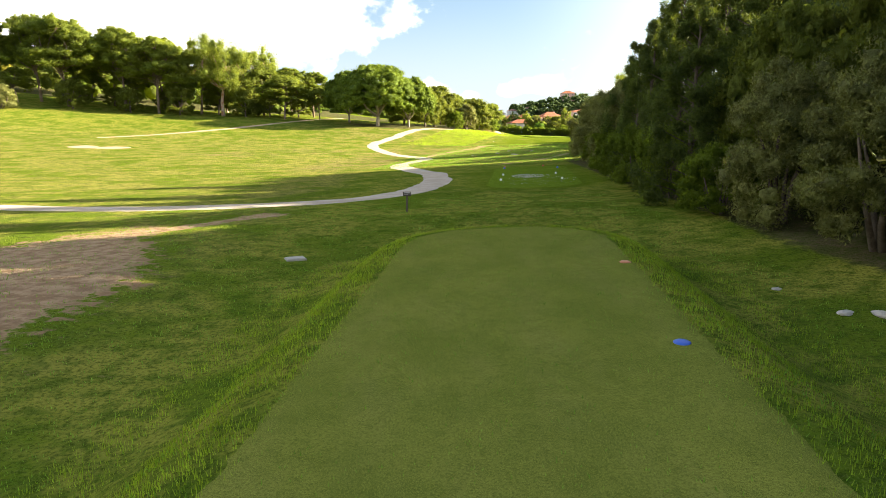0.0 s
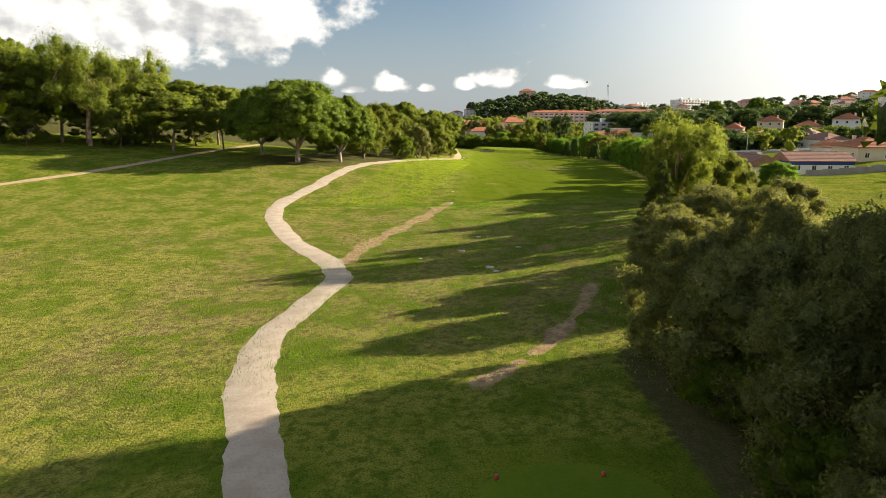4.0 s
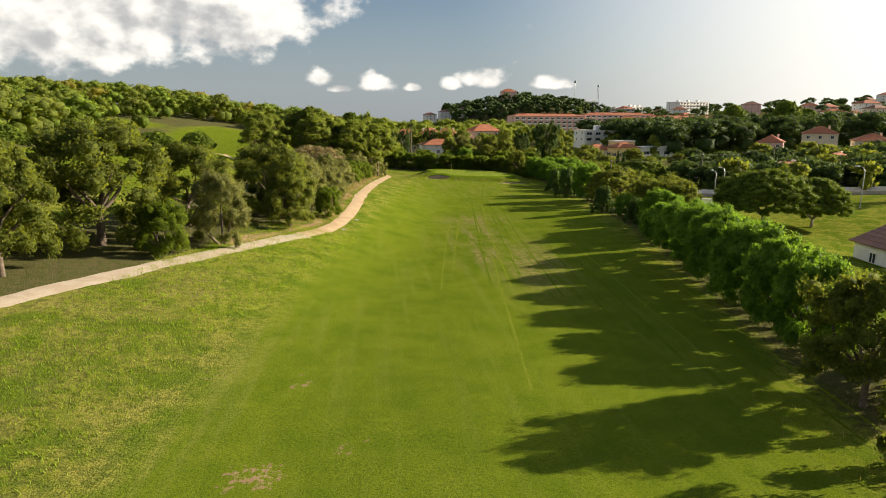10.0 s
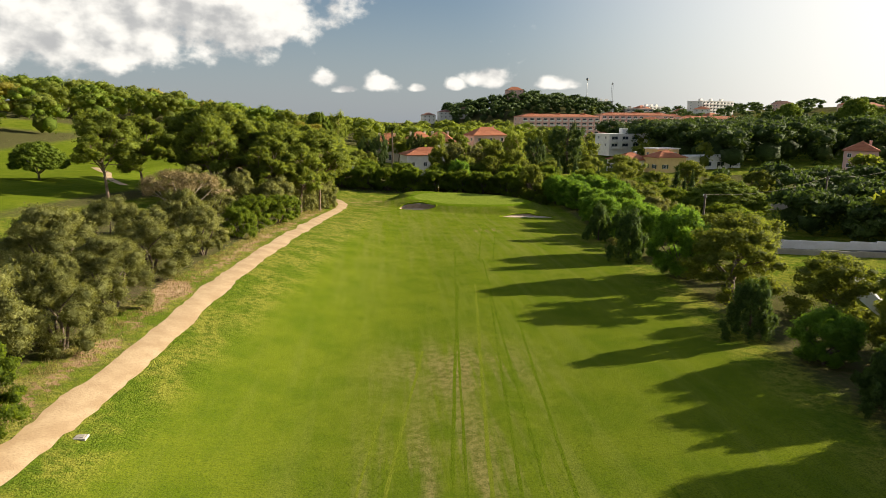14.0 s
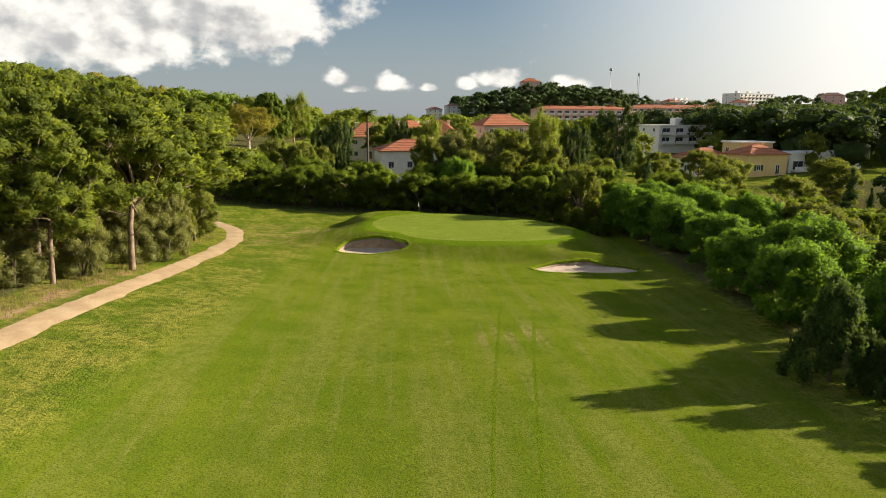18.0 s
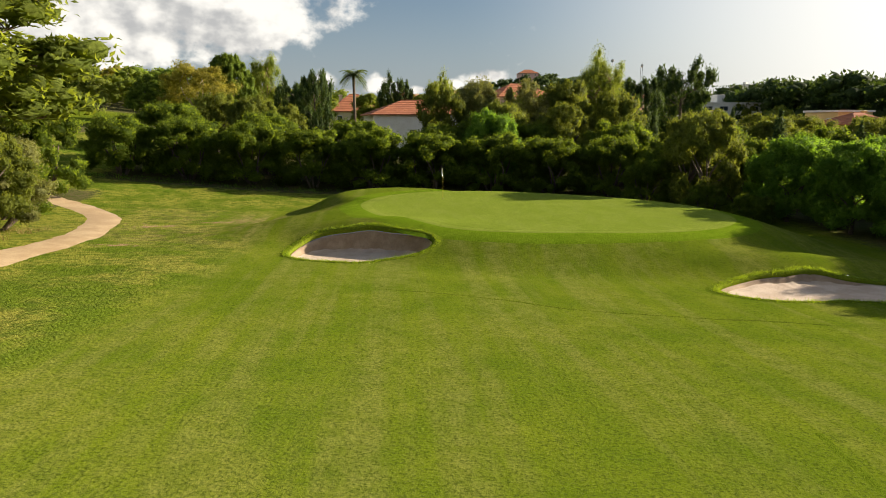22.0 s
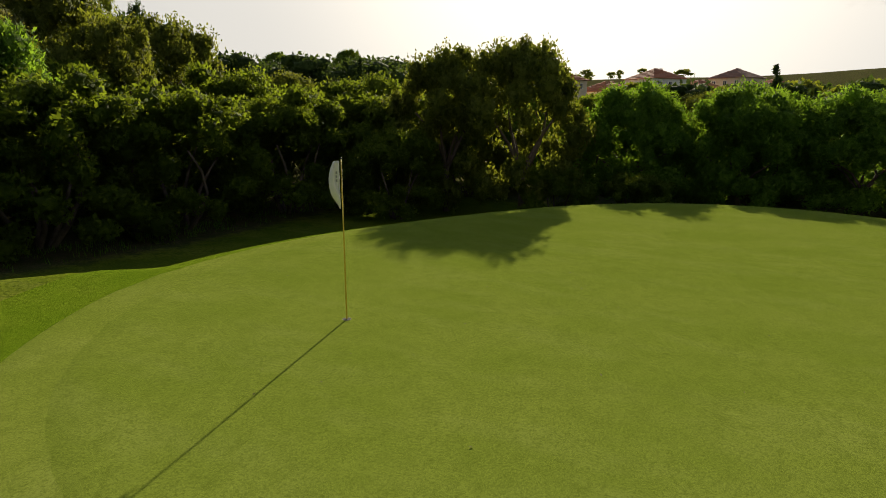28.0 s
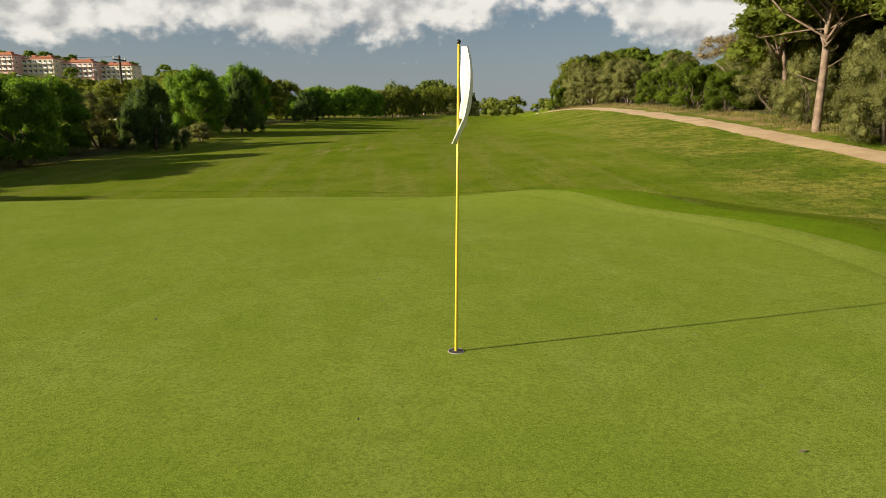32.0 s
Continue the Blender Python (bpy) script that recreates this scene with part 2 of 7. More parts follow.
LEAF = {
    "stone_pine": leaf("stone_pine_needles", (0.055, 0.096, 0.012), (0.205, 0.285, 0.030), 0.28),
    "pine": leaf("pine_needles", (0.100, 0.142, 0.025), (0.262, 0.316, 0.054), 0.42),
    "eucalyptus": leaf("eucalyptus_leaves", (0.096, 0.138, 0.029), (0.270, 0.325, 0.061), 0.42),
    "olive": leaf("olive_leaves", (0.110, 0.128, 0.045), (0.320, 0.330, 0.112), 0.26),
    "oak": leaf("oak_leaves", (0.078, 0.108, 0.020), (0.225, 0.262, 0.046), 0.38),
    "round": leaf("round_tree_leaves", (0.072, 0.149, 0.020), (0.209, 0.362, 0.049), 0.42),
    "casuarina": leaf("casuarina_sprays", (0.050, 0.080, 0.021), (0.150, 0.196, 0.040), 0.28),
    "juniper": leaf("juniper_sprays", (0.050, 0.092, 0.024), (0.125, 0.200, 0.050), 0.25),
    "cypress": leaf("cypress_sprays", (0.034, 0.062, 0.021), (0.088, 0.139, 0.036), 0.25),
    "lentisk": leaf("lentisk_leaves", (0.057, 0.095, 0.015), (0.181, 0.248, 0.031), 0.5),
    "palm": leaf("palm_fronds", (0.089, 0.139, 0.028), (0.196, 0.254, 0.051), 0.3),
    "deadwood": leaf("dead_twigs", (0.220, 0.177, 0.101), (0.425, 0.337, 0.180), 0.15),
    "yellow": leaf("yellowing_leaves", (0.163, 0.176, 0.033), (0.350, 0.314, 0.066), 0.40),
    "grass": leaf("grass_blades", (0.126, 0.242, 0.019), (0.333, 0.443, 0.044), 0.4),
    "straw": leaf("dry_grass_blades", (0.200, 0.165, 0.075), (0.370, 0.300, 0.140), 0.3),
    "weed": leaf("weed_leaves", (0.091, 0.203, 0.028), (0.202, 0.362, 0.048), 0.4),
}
BARK = {
    "pine": surface("pine_bark", (0.27, 0.20, 0.145), (0.15, 0.105, 0.075), 3.0, 14.0, 0.9, 0.8, 0.05),
    "pale": surface("pale_bark", (0.42, 0.36, 0.29), (0.24, 0.19, 0.14), 2.0, 12.0, 0.85, 0.6, 0.03),
    "eucalyptus": surface("eucalyptus_bark", (0.46, 0.36, 0.28), (0.30, 0.13, 0.07), 1.1, 9.0, 0.75, 0.5, 0.02),
    "dark": surface("dark_bark", (0.10, 0.075, 0.055), (0.17, 0.13, 0.10), 3.0, 16.0, 0.9, 0.7, 0.04),
}


def mix_value(t, f, a, b):
    n = t.nodes.new("ShaderNodeMix")
    for i, v in ((0, f), (2, a), (3, b)):
        t.links.new(v, n.inputs[i])
    return n.outputs[0]


def ground_material():
    """Turf in zones: mown fairway, rough, dry patches, bare earth."""
    m, t, p, _ = material("turf_and_earth")
    v = world_place(t)

    def zone(name):
        a = t.nodes.new("ShaderNodeAttribute")
        a.attribute_name = name
        return a.outputs["Fac"]
    n_wide, n_mid = noise_node(t, v, 0.05, 4.0, 0.6), noise_node(t, v, 0.35, 5.0, 0.62)
    n_small, n_fine = noise_node(t, v, 2.2, 5.0, 0.65), noise_node(t, v, 14.0, 4.0, 0.7)
    n_blade = noise_node(t, v, 55.0, 3.0, 0.7)
    streak = noise_node(t, v, 1.0, 4.0, 0.6, (0.9, 0.05, 0.4))
    tuft = noise_node(t, v, 6.0, 4.0, 0.7)
    # rough: uneven green with straw in it
    rough = mix_node(t, ramp(t, n_mid, 0.40, 0.58), (0.122, 0.178, 0.014), (0.280, 0.278, 0.044))
    rough = mix_node(t, math_node(t, "MULTIPLY", ramp(t, n_small, 0.44, 0.64), 0.8), rough, (0.060, 0.118, 0.008))
    rough = mix_node(t, math_node(t, "MULTIPLY", ramp(t, tuft, 0.52, 0.72), 0.35), rough, (0.185, 0.200, 0.034))
    # mown turf
    fair = mix_node(t, ramp(t, n_mid, 0.3, 0.7), (0.096, 0.147, 0.007), (0.150, 0.190, 0.012))
    fair = mix_node(t, math_node(t, "MULTIPLY", ramp(t, streak, 0.48, 0.72), 0.45), fair, (0.185, 0.215, 0.030))
    fair = mix_node(t, math_node(t, "MULTIPLY", ramp(t, n_small, 0.5, 0.75), 0.4), fair, (0.070, 0.125, 0.008))
    col = mix_node(t, zone("mown"), rough, fair)
    # dry and worn grass
    dry = mix_node(t, ramp(t, n_small, 0.42, 0.60), (0.350, 0.262, 0.128), (0.165, 0.125, 0.052))
    dryness = math_node(t, "MULTIPLY", zone("dry"), ramp(t, mix_value(t, zone("mown"), math_node(t, "ADD", math_node(t, "MULTIPLY", n_mid, 0.45), math_node(t, "MULTIPLY", n_small, 0.55)), math_node(t, "ADD", math_node(t, "MULTIPLY", streak, 0.75), math_node(t, "MULTIPLY", n_mid, 0.25))), 0.42, 0.58))
    col = mix_node(t, dryness, col, dry)
    # bare earth
    soil = mix_node(t, ramp(t, n_small, 0.35, 0.65), (0.490, 0.340, 0.210), (0.295, 0.186, 0.108))
    bare = ramp(t, math_node(t, "ADD", zone("bare"), math_node(t, "MULTIPLY", math_node(t, "SUBTRACT", math_node(t, "ADD", math_node(t, "MULTIPLY", n_small, 0.6), math_node(t, "MULTIPLY", n_mid, 0.4)), 0.5), 1.9)), 0.42, 0.56)
    col = mix_node(t, bare, col, soil)
    # leaf litter and shade-worn soil
    lit = mix_node(t, ramp(t, n_small, 0.35, 0.65), (0.125, 0.095, 0.060), (0.075, 0.080, 0.030))
    col = mix_node(t, ramp(t, math_node(t, "ADD", zone("litter"), math_node(t, "MULTIPLY", math_node(t, "SUBTRACT", n_small, 0.5), 0.9)), 0.35, 0.7), col, lit)
    col = mix_node(t, math_node(t, "MULTIPLY", ramp(t, n_fine, 0.44, 0.64), math_node(t, "SUBTRACT", 0.72, math_node(t, "MULTIPLY", bare, 0.58))), col, (0.040, 0.064, 0.007))
    col = mix_node(t, math_node(t, "MULTIPLY", ramp(t, n_blade, 0.46, 0.70), math_node(t, "SUBTRACT", 0.34, math_node(t, "MULTIPLY", bare, 0.28))), col, (0.260, 0.285, 0.075))
    t.links.new(col, p.inputs["Base Color"])
    p.inputs["Roughness"].default_value, p.inputs["Specular IOR Level"].default_value = 1.0, 0.0
    h = math_node(t, "ADD", math_node(t, "MULTIPLY", n_fine, math_node(t, "SUBTRACT", 0.55, math_node(t, "MULTIPLY", zone("mown"), 0.38))), math_node(t, "MULTIPLY", tuft, math_node(t, "SUBTRACT", 1.6, math_node(t, "MULTIPLY", zone("mown"), 1.35))))
    bumped(t, p, h, 0.80, 0.10)
    return m


def turf(name, a, b, c, streak_dir, depth):
    m, t, p, _ = material(name)
    v = world_place(t)
    n1, n2, n3 = noise_node(t, v, 0.7, 5.0, 0.6), noise_node(t, v, 5.0, 5.0, 0.65), noise_node(t, v, 38.0, 4.0, 0.75)
    n4 = noise_node(t, v, 170.0, 2.0, 0.7)
    s = noise_node(t, v, 1.6, 3.0, 0.6, streak_dir)
    col = mix_node(t, ramp(t, n1, 0.32, 0.68), a, b)
    col = mix_node(t, math_node(t, "MULTIPLY", ramp(t, s, 0.45, 0.7), 0.35), col, c)
    col = mix_node(t, math_node(t, "MULTIPLY", ramp(t, n2, 0.44, 0.66), 0.42), col, tuple(x * 0.72 for x in a))
    col = mix_node(t, math_node(t, "MULTIPLY", ramp(t, n3, 0.44, 0.60), 0.62), col, tuple(x * 0.48 for x in a))
    col = mix_node(t, math_node(t, "MULTIPLY", ramp(t, n4, 0.46, 0.64), 0.62), col, tuple(min(1, x * 1.8) for x in b))
    t.links.new(col, p.inputs["Base Color"])
    p.inputs["Roughness"].default_value, p.inputs["Specular IOR Level"].default_value = 1.0, 0.0
    bumped(t, p, math_node(t, "ADD", n3, math_node(t, "MULTIPLY", n4, 0.6)), 0.55, depth)
    return m


GROUND = ground_material()
PUTTING = turf("putting_turf", (0.141, 0.196, 0.022), (0.178, 0.227, 0.034), (0.225, 0.262, 0.066), (1.0, 0.35, 0.5), 0.003)
EDGE_CUT = turf("edge_cut_turf", (0.149, 0.202, 0.024), (0.189, 0.235, 0.038), (0.230, 0.265, 0.068), (0.5, 0.5, 0.5), 0.004)
COLLAR = turf("collar_turf", (0.092, 0.160, 0.009), (0.128, 0.192, 0.013), (0.165, 0.210, 0.022), (0.6, 0.6, 0.6), 0.02)
TEE_TURF = turf("tee_turf", (0.135, 0.165, 0.026), (0.215, 0.230, 0.042), (0.265, 0.245, 0.075), (0.8, 0.25, 0.5), 0.02)
FORWARD_TURF = turf("forward_tee_turf", (0.108, 0.168, 0.013), (0.150, 0.205, 0.020), (0.185, 0.215, 0.034), (0.8, 0.25, 0.5), 0.02)
# soil and sand of the bunker wall, with the lip's shade put into the colour
FACE = surface("bunker_face_soil_shade", (0.42, 0.315, 0.225), (0.30, 0.215, 0.145), 1.5, 14.0, 0.95, 0.6, 0.05)
SCAR = turf("scarred_turf", (0.065, 0.095, 0.010), (0.095, 0.125, 0.012), (0.110, 0.120, 0.022), (0.5, 0.5, 0.5), 0.03)
TRACK = turf("worn_turf", (0.115, 0.155, 0.012), (0.160, 0.190, 0.020), (0.205, 0.200, 0.050), (0.8, 0.1, 0.5), 0.02)
SCAR_FAINT = turf("bruised_turf", (0.070, 0.118, 0.007), (0.110, 0.150, 0.012), (0.150, 0.165, 0.030), (0.8, 0.1, 0.5), 0.02)
SAND = surface("bunker_sand", (0.62, 0.50, 0.40), (0.50, 0.38, 0.29), 1.2, 24.0, 0.95, 0.5, 0.03)
CONCRETE = surface("path_concrete", (0.50, 0.42, 0.33), (0.42, 0.335, 0.25), 0.8, 9.0, 0.9, 0.25, 0.015, (0.30, 0.23, 0.17))
SANDY = surface("sandy_earth", (0.50, 0.37, 0.23), (0.40, 0.28, 0.165), 0.7, 10.0, 0.95, 0.4, 0.03, (0.30, 0.20, 0.12))
WHITE = surface("white_paint", (0.80, 0.79, 0.76), (0.72, 0.70, 0.66), 0.8, 8.0, 0.7, 0.1, 0.005, (0.62, 0.59, 0.53))
CREAM = surface("cream_render", (0.72, 0.62, 0.46), (0.66, 0.55, 0.40), 0.8, 8.0, 0.8, 0.1, 0.005, (0.55, 0.45, 0.33))
PINK = surface("pink_render", (0.72, 0.46, 0.40), (0.66, 0.42, 0.37), 0.8, 8.0, 0.8, 0.1, 0.005, (0.56, 0.36, 0.31))
YELLOW_WALL = surface("yellow_render", (0.74, 0.55, 0.25), (0.68, 0.50, 0.22), 0.8, 8.0, 0.8, 0.1, 0.005, (0.56, 0.40, 0.20))
BLUE_WALL = surface("blue_render", (0.04, 0.07, 0.25), (0.05, 0.08, 0.28), 0.8, 8.0, 0.8, 0.1, 0.005)
TILES = surface("roof_tiles", (0.46, 0.17, 0.085), (0.36, 0.13, 0.07), 1.0, 7.0, 0.85, 0.5, 0.05, (0.26, 0.11, 0.07))
DULL_TILES = surface("weathered_roof_tiles", (0.33, 0.17, 0.12), (0.25, 0.14, 0.11), 1.0, 7.0, 0.85, 0.5, 0.05, (0.20, 0.12, 0.10))
GREYWALL = surface("grey_masonry", (0.42, 0.38, 0.33), (0.33, 0.30, 0.26), 0.6, 6.0, 0.9, 0.3, 0.02)
ASPHALT = surface("asphalt", (0.060, 0.058, 0.055), (0.050, 0.048, 0.046), 0.5, 20.0, 0.9, 0.3, 0.01)
STEEL = surface("galvanised_steel", (0.42, 0.43, 0.44), (0.36, 0.37, 0.38), 2.0, 30.0, 0.45, 0.05, 0.002, metal=0.8)
DARK_WOOD = surface("dark_stained_wood", (0.07, 0.055, 0.04), (0.10, 0.08, 0.055), 2.0, 20.0, 0.8, 0.5, 0.01, stretch=(1, 1, 0.15))
STONE = surface("pale_stone", (0.52, 0.48, 0.42), (0.42, 0.38, 0.33), 3.0, 18.0, 0.9, 0.5, 0.02)
SHUTTER = surface("dark_green_shutter", (0.03, 0.07, 0.05), (0.04, 0.08, 0.06), 2.0, 20.0, 0.6, 0.1, 0.004)
CLOTH = surface("white_flag_cloth", (0.82, 0.81, 0.78), (0.76, 0.75, 0.72), 6.0, 60.0, 0.8, 0.1, 0.002, (0.72, 0.70, 0.67))
POLE_YELLOW = surface("yellow_fibreglass", (0.78, 0.58, 0.06), (0.70, 0.50, 0.05), 4.0, 30.0, 0.35, 0.03, 0.001, spec=0.5)
MARK_WHITE = surface("white_plastic", (0.82, 0.82, 0.80), (0.78, 0.78, 0.75), 20.0, 80.0, 0.4, 0.02, 0.001, spec=0.5)
MARK_RED = surface("red_plastic", (0.55, 0.05, 0.04), (0.48, 0.05, 0.04), 20.0, 80.0, 0.4, 0.02, 0.001, spec=0.5)
MARK_BLUE = surface("blue_plastic", (0.04, 0.14, 0.60), (0.04, 0.12, 0.52), 20.0, 80.0, 0.4, 0.02, 0.001, spec=0.5)
MARK_ORANGE = surface("faded_orange_plastic", (0.62, 0.24, 0.12), (0.55, 0.22, 0.12), 20.0, 80.0, 0.5, 0.02, 0.001)
MARK_BLACK = surface("black_plastic", (0.02, 0.02, 0.02), (0.03, 0.03, 0.03), 20.0, 80.0, 0.4, 0.02, 0.001)
_m, _t, _p, _ = material("window_glass")
_p.inputs["Base Color"].default_value = (0.035, 0.045, 0.055, 1)
_p.inputs["Roughness"].default_value, _p.inputs["Specular IOR Level"].default_value = 0.12, 0.7
GLASS = _m

# ---- building helpers ----
def mesh_from(name, verts, quads=None, tris=None, mat=None, flat=False):
    """A mesh from arrays of vertices, four-cornered and three-cornered faces."""
    me = bpy.data.meshes.new(name)
    verts = np.asarray(verts, np.float32).reshape(-1, 3)
    quads = np.asarray(quads if quads is not None else [], np.int32).reshape(-1, 4)
    tris = np.asarray(tris if tris is not None else [], np.int32).reshape(-1, 3)
    me.vertices.add(len(verts))
    me.vertices.foreach_set("co", verts.ravel())
    loops = np.concatenate([quads.ravel(), tris.ravel()])
    me.loops.add(len(loops))
    me.loops.foreach_set("vertex_index", loops)
    total = np.concatenate([np.full(len(quads), 4), np.full(len(tris), 3)]).astype(np.int32)
    me.polygons.add(len(total))
    me.polygons.foreach_set("loop_start", np.concatenate([[0], np.cumsum(total)[:-1]]).astype(np.int32))
    me.polygons.foreach_set("loop_total", total)
    me.polygons.foreach_set("use_smooth", np.full(len(total), not flat))
    me.update(calc_edges=True)
    if mat:
        me.materials.append(mat)
    return me


class Shape:
    """Gathers pieces of one mesh."""

    def __init__(self):
        self.v, self.q, self.t, self.n = [], [], [], 0
        self.split, self.limbs = False, []

    def add(self, verts, quads=None, tris=None):
        verts = np.asarray(verts, float).reshape(-1, 3)
        if quads is not None and len(quads):
            self.q.append(np.asarray(quads, int).reshape(-1, 4) + self.n)
        if tris is not None and len(tris):
            self.t.append(np.asarray(tris, int).reshape(-1, 3) + self.n)
        self.v.append(verts)
        self.n += len(verts)
        return self

    def box(self, x0, x1, y0, y1, z0, z1):
        v = [(x, y, z) for z in (z0, z1) for x, y in ((x0, y0), (x1, y0), (x1, y1), (x0, y1))]
        return self.add(v, [(3, 2, 1, 0), (4, 5, 6, 7), (0, 1, 5, 4), (1, 2, 6, 5), (2, 3, 7, 6), (3, 0, 4, 7)])

    def bevel_box(self, x0, x1, y0, y1, z0, z1, b):
        """A box with its upper edges and corners chamfered."""
        def ring(i, z):
            return [(x0 + i, y0 + i, z), (x1 - i, y0 + i, z), (x1 - i, y1 - i, z), (x0 + i, y1 - i, z)]
        v = ring(0, z0) + ring(0, z1 - b) + ring(b, z1)
        f = [(3, 2, 1, 0), (8, 9, 10, 11)]
        for k in (0, 4):
            f += [(k + i, k + (i + 1) % 4, k + 4 + (i + 1) % 4, k + 4 + i) for i in range(4)]
        return self.add(v, f)

    def tube(self, pts, radii, sides=6, cap=True):
        pts = [Vector(p) for p in pts]
        v, f = [], []
        for i, p in enumerate(pts):
            d = (pts[min(i + 1, len(pts) - 1)] - pts[max(i - 1, 0)]).normalized()
            a = d.cross(Vector((0.31, 0.95, 0.05))).normalized()
            b = d.cross(a)
            for s in range(sides):
                w = 2 * math.pi * s / sides
                v.append(p + radii[i] * (a * math.cos(w) + b * math.sin(w)))
        for i in range(len(pts) - 1):
            for s in range(sides):
                f.append((i * sides + s, i * sides + (s + 1) % sides, (i + 1) * sides + (s + 1) % sides, (i + 1) * sides + s))
        t = []
        if cap:
            e = len(v)
            v.append(pts[-1])
            t = [((len(pts) - 1) * sides + s, (len(pts) - 1) * sides + (s + 1) % sides, e) for s in range(sides)]
        return self.add([tuple(p) for p in v], f, t)

    def lathe(self, profile, sides=12, centre=(0, 0, 0)):
        v, f = [], []
        for r, z in profile:
            for s in range(sides):
                w = 2 * math.pi * s / sides
                v.append((centre[0] + r * math.cos(w), centre[1] + r * math.sin(w), centre[2] + z))
        for i in range(len(profile) - 1):
            for s in range(sides):
                f.append((i * sides + s, i * sides + (s + 1) % sides, (i + 1) * sides + (s + 1) % sides, (i + 1) * sides + s))
        return self.add(v, f)

    def fit(self, scale):
        """Scales what is gathered, limbs too."""
        self.v = [v * scale for v in self.v]
        for piece in self.limbs:
            piece.fit(scale)

    def mesh(self, name, mat, flat=False):
        q = np.concatenate(self.q) if self.q else None
        t = np.concatenate(self.t) if self.t else None
        return mesh_from(name, np.concatenate(self.v), q, t, mat, flat)


def part(name, shape, mat, parent=None, label="", flat=True):
    ob = new(name, shape.mesh(name, mat, flat) if isinstance(shape, Shape) else shape)
    if parent is not None:
        ob.parent = parent
    if label:
        ob["label"] = label
    return ob


def thing(name, label, category, group="", kind=""):
    return tagged(new(name), label, category, group, kind)


def gz(x, y):
    return float(ground(x, y))


def place(ob, x, y, turn=0.0, z=None, scale=(1, 1, 1)):
    ob.matrix_basis = Matrix.LocRotScale((x, y, gz(x, y) if z is None else z), Euler((0, 0, radians(turn))), scale)
    return ob


def ico(sub=1):
    bm = bmesh.new()
    bmesh.ops.create_icosphere(bm, subdivisions=sub, radius=1)
    v = np.array([p.co[:] for p in bm.verts])
    f = np.array([[w.index for w in g.verts] for g in bm.faces])
    bm.free()
    return v, f


ICO1, ICO2 = ico(1), ico(2)

# ---- the lie of the land ----
AXIS_Y = (-40, 0, 45, 90, 140, 200, 265, 306, 360)
AXIS_X = (-2, 0, 5, 10, 25, 37, 46, 50, 56)
STATIONS = (-60, 0, 30, 60, 90, 120, 150, 190, 230, 265, 306, 345)
OFFSETS = (-70, -38, -20, -8, 4, 22, 48)
SECTIONS = (
    (2.5, 1.2, 0.2, -0.4, -0.5, -0.6, -1.2),
    (1.6, 0.2, -0.4, -0.5, -0.5, -0.7, -1.5),
    (1.4, 0.2, -0.6, -0.8, -0.9, -1.1, -2.0),
    (1.2, -0.4, -1.1, -1.1, -1.1, -1.0, -2.2),
    (1.6, 0.2, -1.2, -1.4, -1.2, -0.2, -2.0),
    (3.0, 0.8, -0.6, -1.2, -1.4, -1.8, -2.8),
    (6.0, 3.2, 0.9, -0.6, -1.2, -2.4, -3.6),
    (8.0, 3.3, 0.6, -2.2, -2.6, -2.6, -4.2),
    (8.0, 3.0, 0.2, -2.6, -3.3, -3.8, -5.2),
    (6.0, 1.5, -1.4, -3.3, -4.3, -5.7, -6.8),
    (4.0, -1.6, -3.9, -4.9, -6.0, -6.6, -7.4),
    (4.0, 0.5, -2.4, -3.4, -4.2, -5.2, -6.6),
)


def smooth(a, b, v):
    s = np.clip((v - a) / (b - a), 0, 1)
    return s * s * (3 - 2 * s)


def axis(y):
    return np.interp(y, AXIS_Y, AXIS_X)


def table(y, u):
    """Catmull-Rom through the cross-sections."""
    S = np.array(SECTIONS, float)
    st, of = np.array(STATIONS, float), np.array(OFFSETS, float)

    def spline(knots, v):
        v = np.clip(v, knots[0], knots[-1])
        i = np.clip(np.searchsorted(knots, v, side="right") - 1, 0, len(knots) - 2)
        h = knots[i + 1] - knots[i]
        s = (v - knots[i]) / h
        n = len(knots) - 1
        ia, ib, ic, idd = np.clip(i - 1, 0, n), i, i + 1, np.clip(i + 2, 0, n)
        ta = h / np.maximum(knots[ic] - knots[ia], 1e-6)
        tb = h / np.maximum(knots[idd] - knots[ib], 1e-6)
        h00, h10 = 2 * s**3 - 3 * s**2 + 1, s**3 - 2 * s**2 + s
        h01, h11 = -2 * s**3 + 3 * s**2, s**3 - s**2
        return ((ia, -h10 * ta), (ib, h00 - h11 * tb), (ic, h01 + h10 * ta), (idd, h11 * tb))

    z = 0.0
    for iy, wy in spline(st, y):
        for iu, wu in spline(of, u):
            z = z + wy * wu * S[iy, iu]
    return z


TEE = (0.55, 6.5, 2.55, 11.0, -0.1)      # centre x, y, half width, half length, turn
TEE_B = (6.7, 46.5, 3.0, 9.5, -0.13)
GREEN = (50.2, 301.8, 11.2, 8.3, -0.40)   # centre, half axes, turn
BUNKERS = ((39.25, 294.1, 3.6, 2.1, 0.0, 1.05), (59.7, 287.4, 5.0, 2.1, -0.06, 0.85))


def turned(x, y, cx, cy, a):
    dx, dy = x - cx, y - cy
    return dx * math.cos(a) + dy * math.sin(a), -dx * math.sin(a) + dy * math.cos(a)


def tee_gap(x, y, tee, r=2.2):
    """Distance outside a tee's rounded outline."""
    p, q = turned(x, y, tee[0], tee[1], tee[4])
    return np.hypot(np.maximum(np.abs(p) - tee[2] + r, 0), np.maximum(np.abs(q) - tee[3] + r, 0)) - r


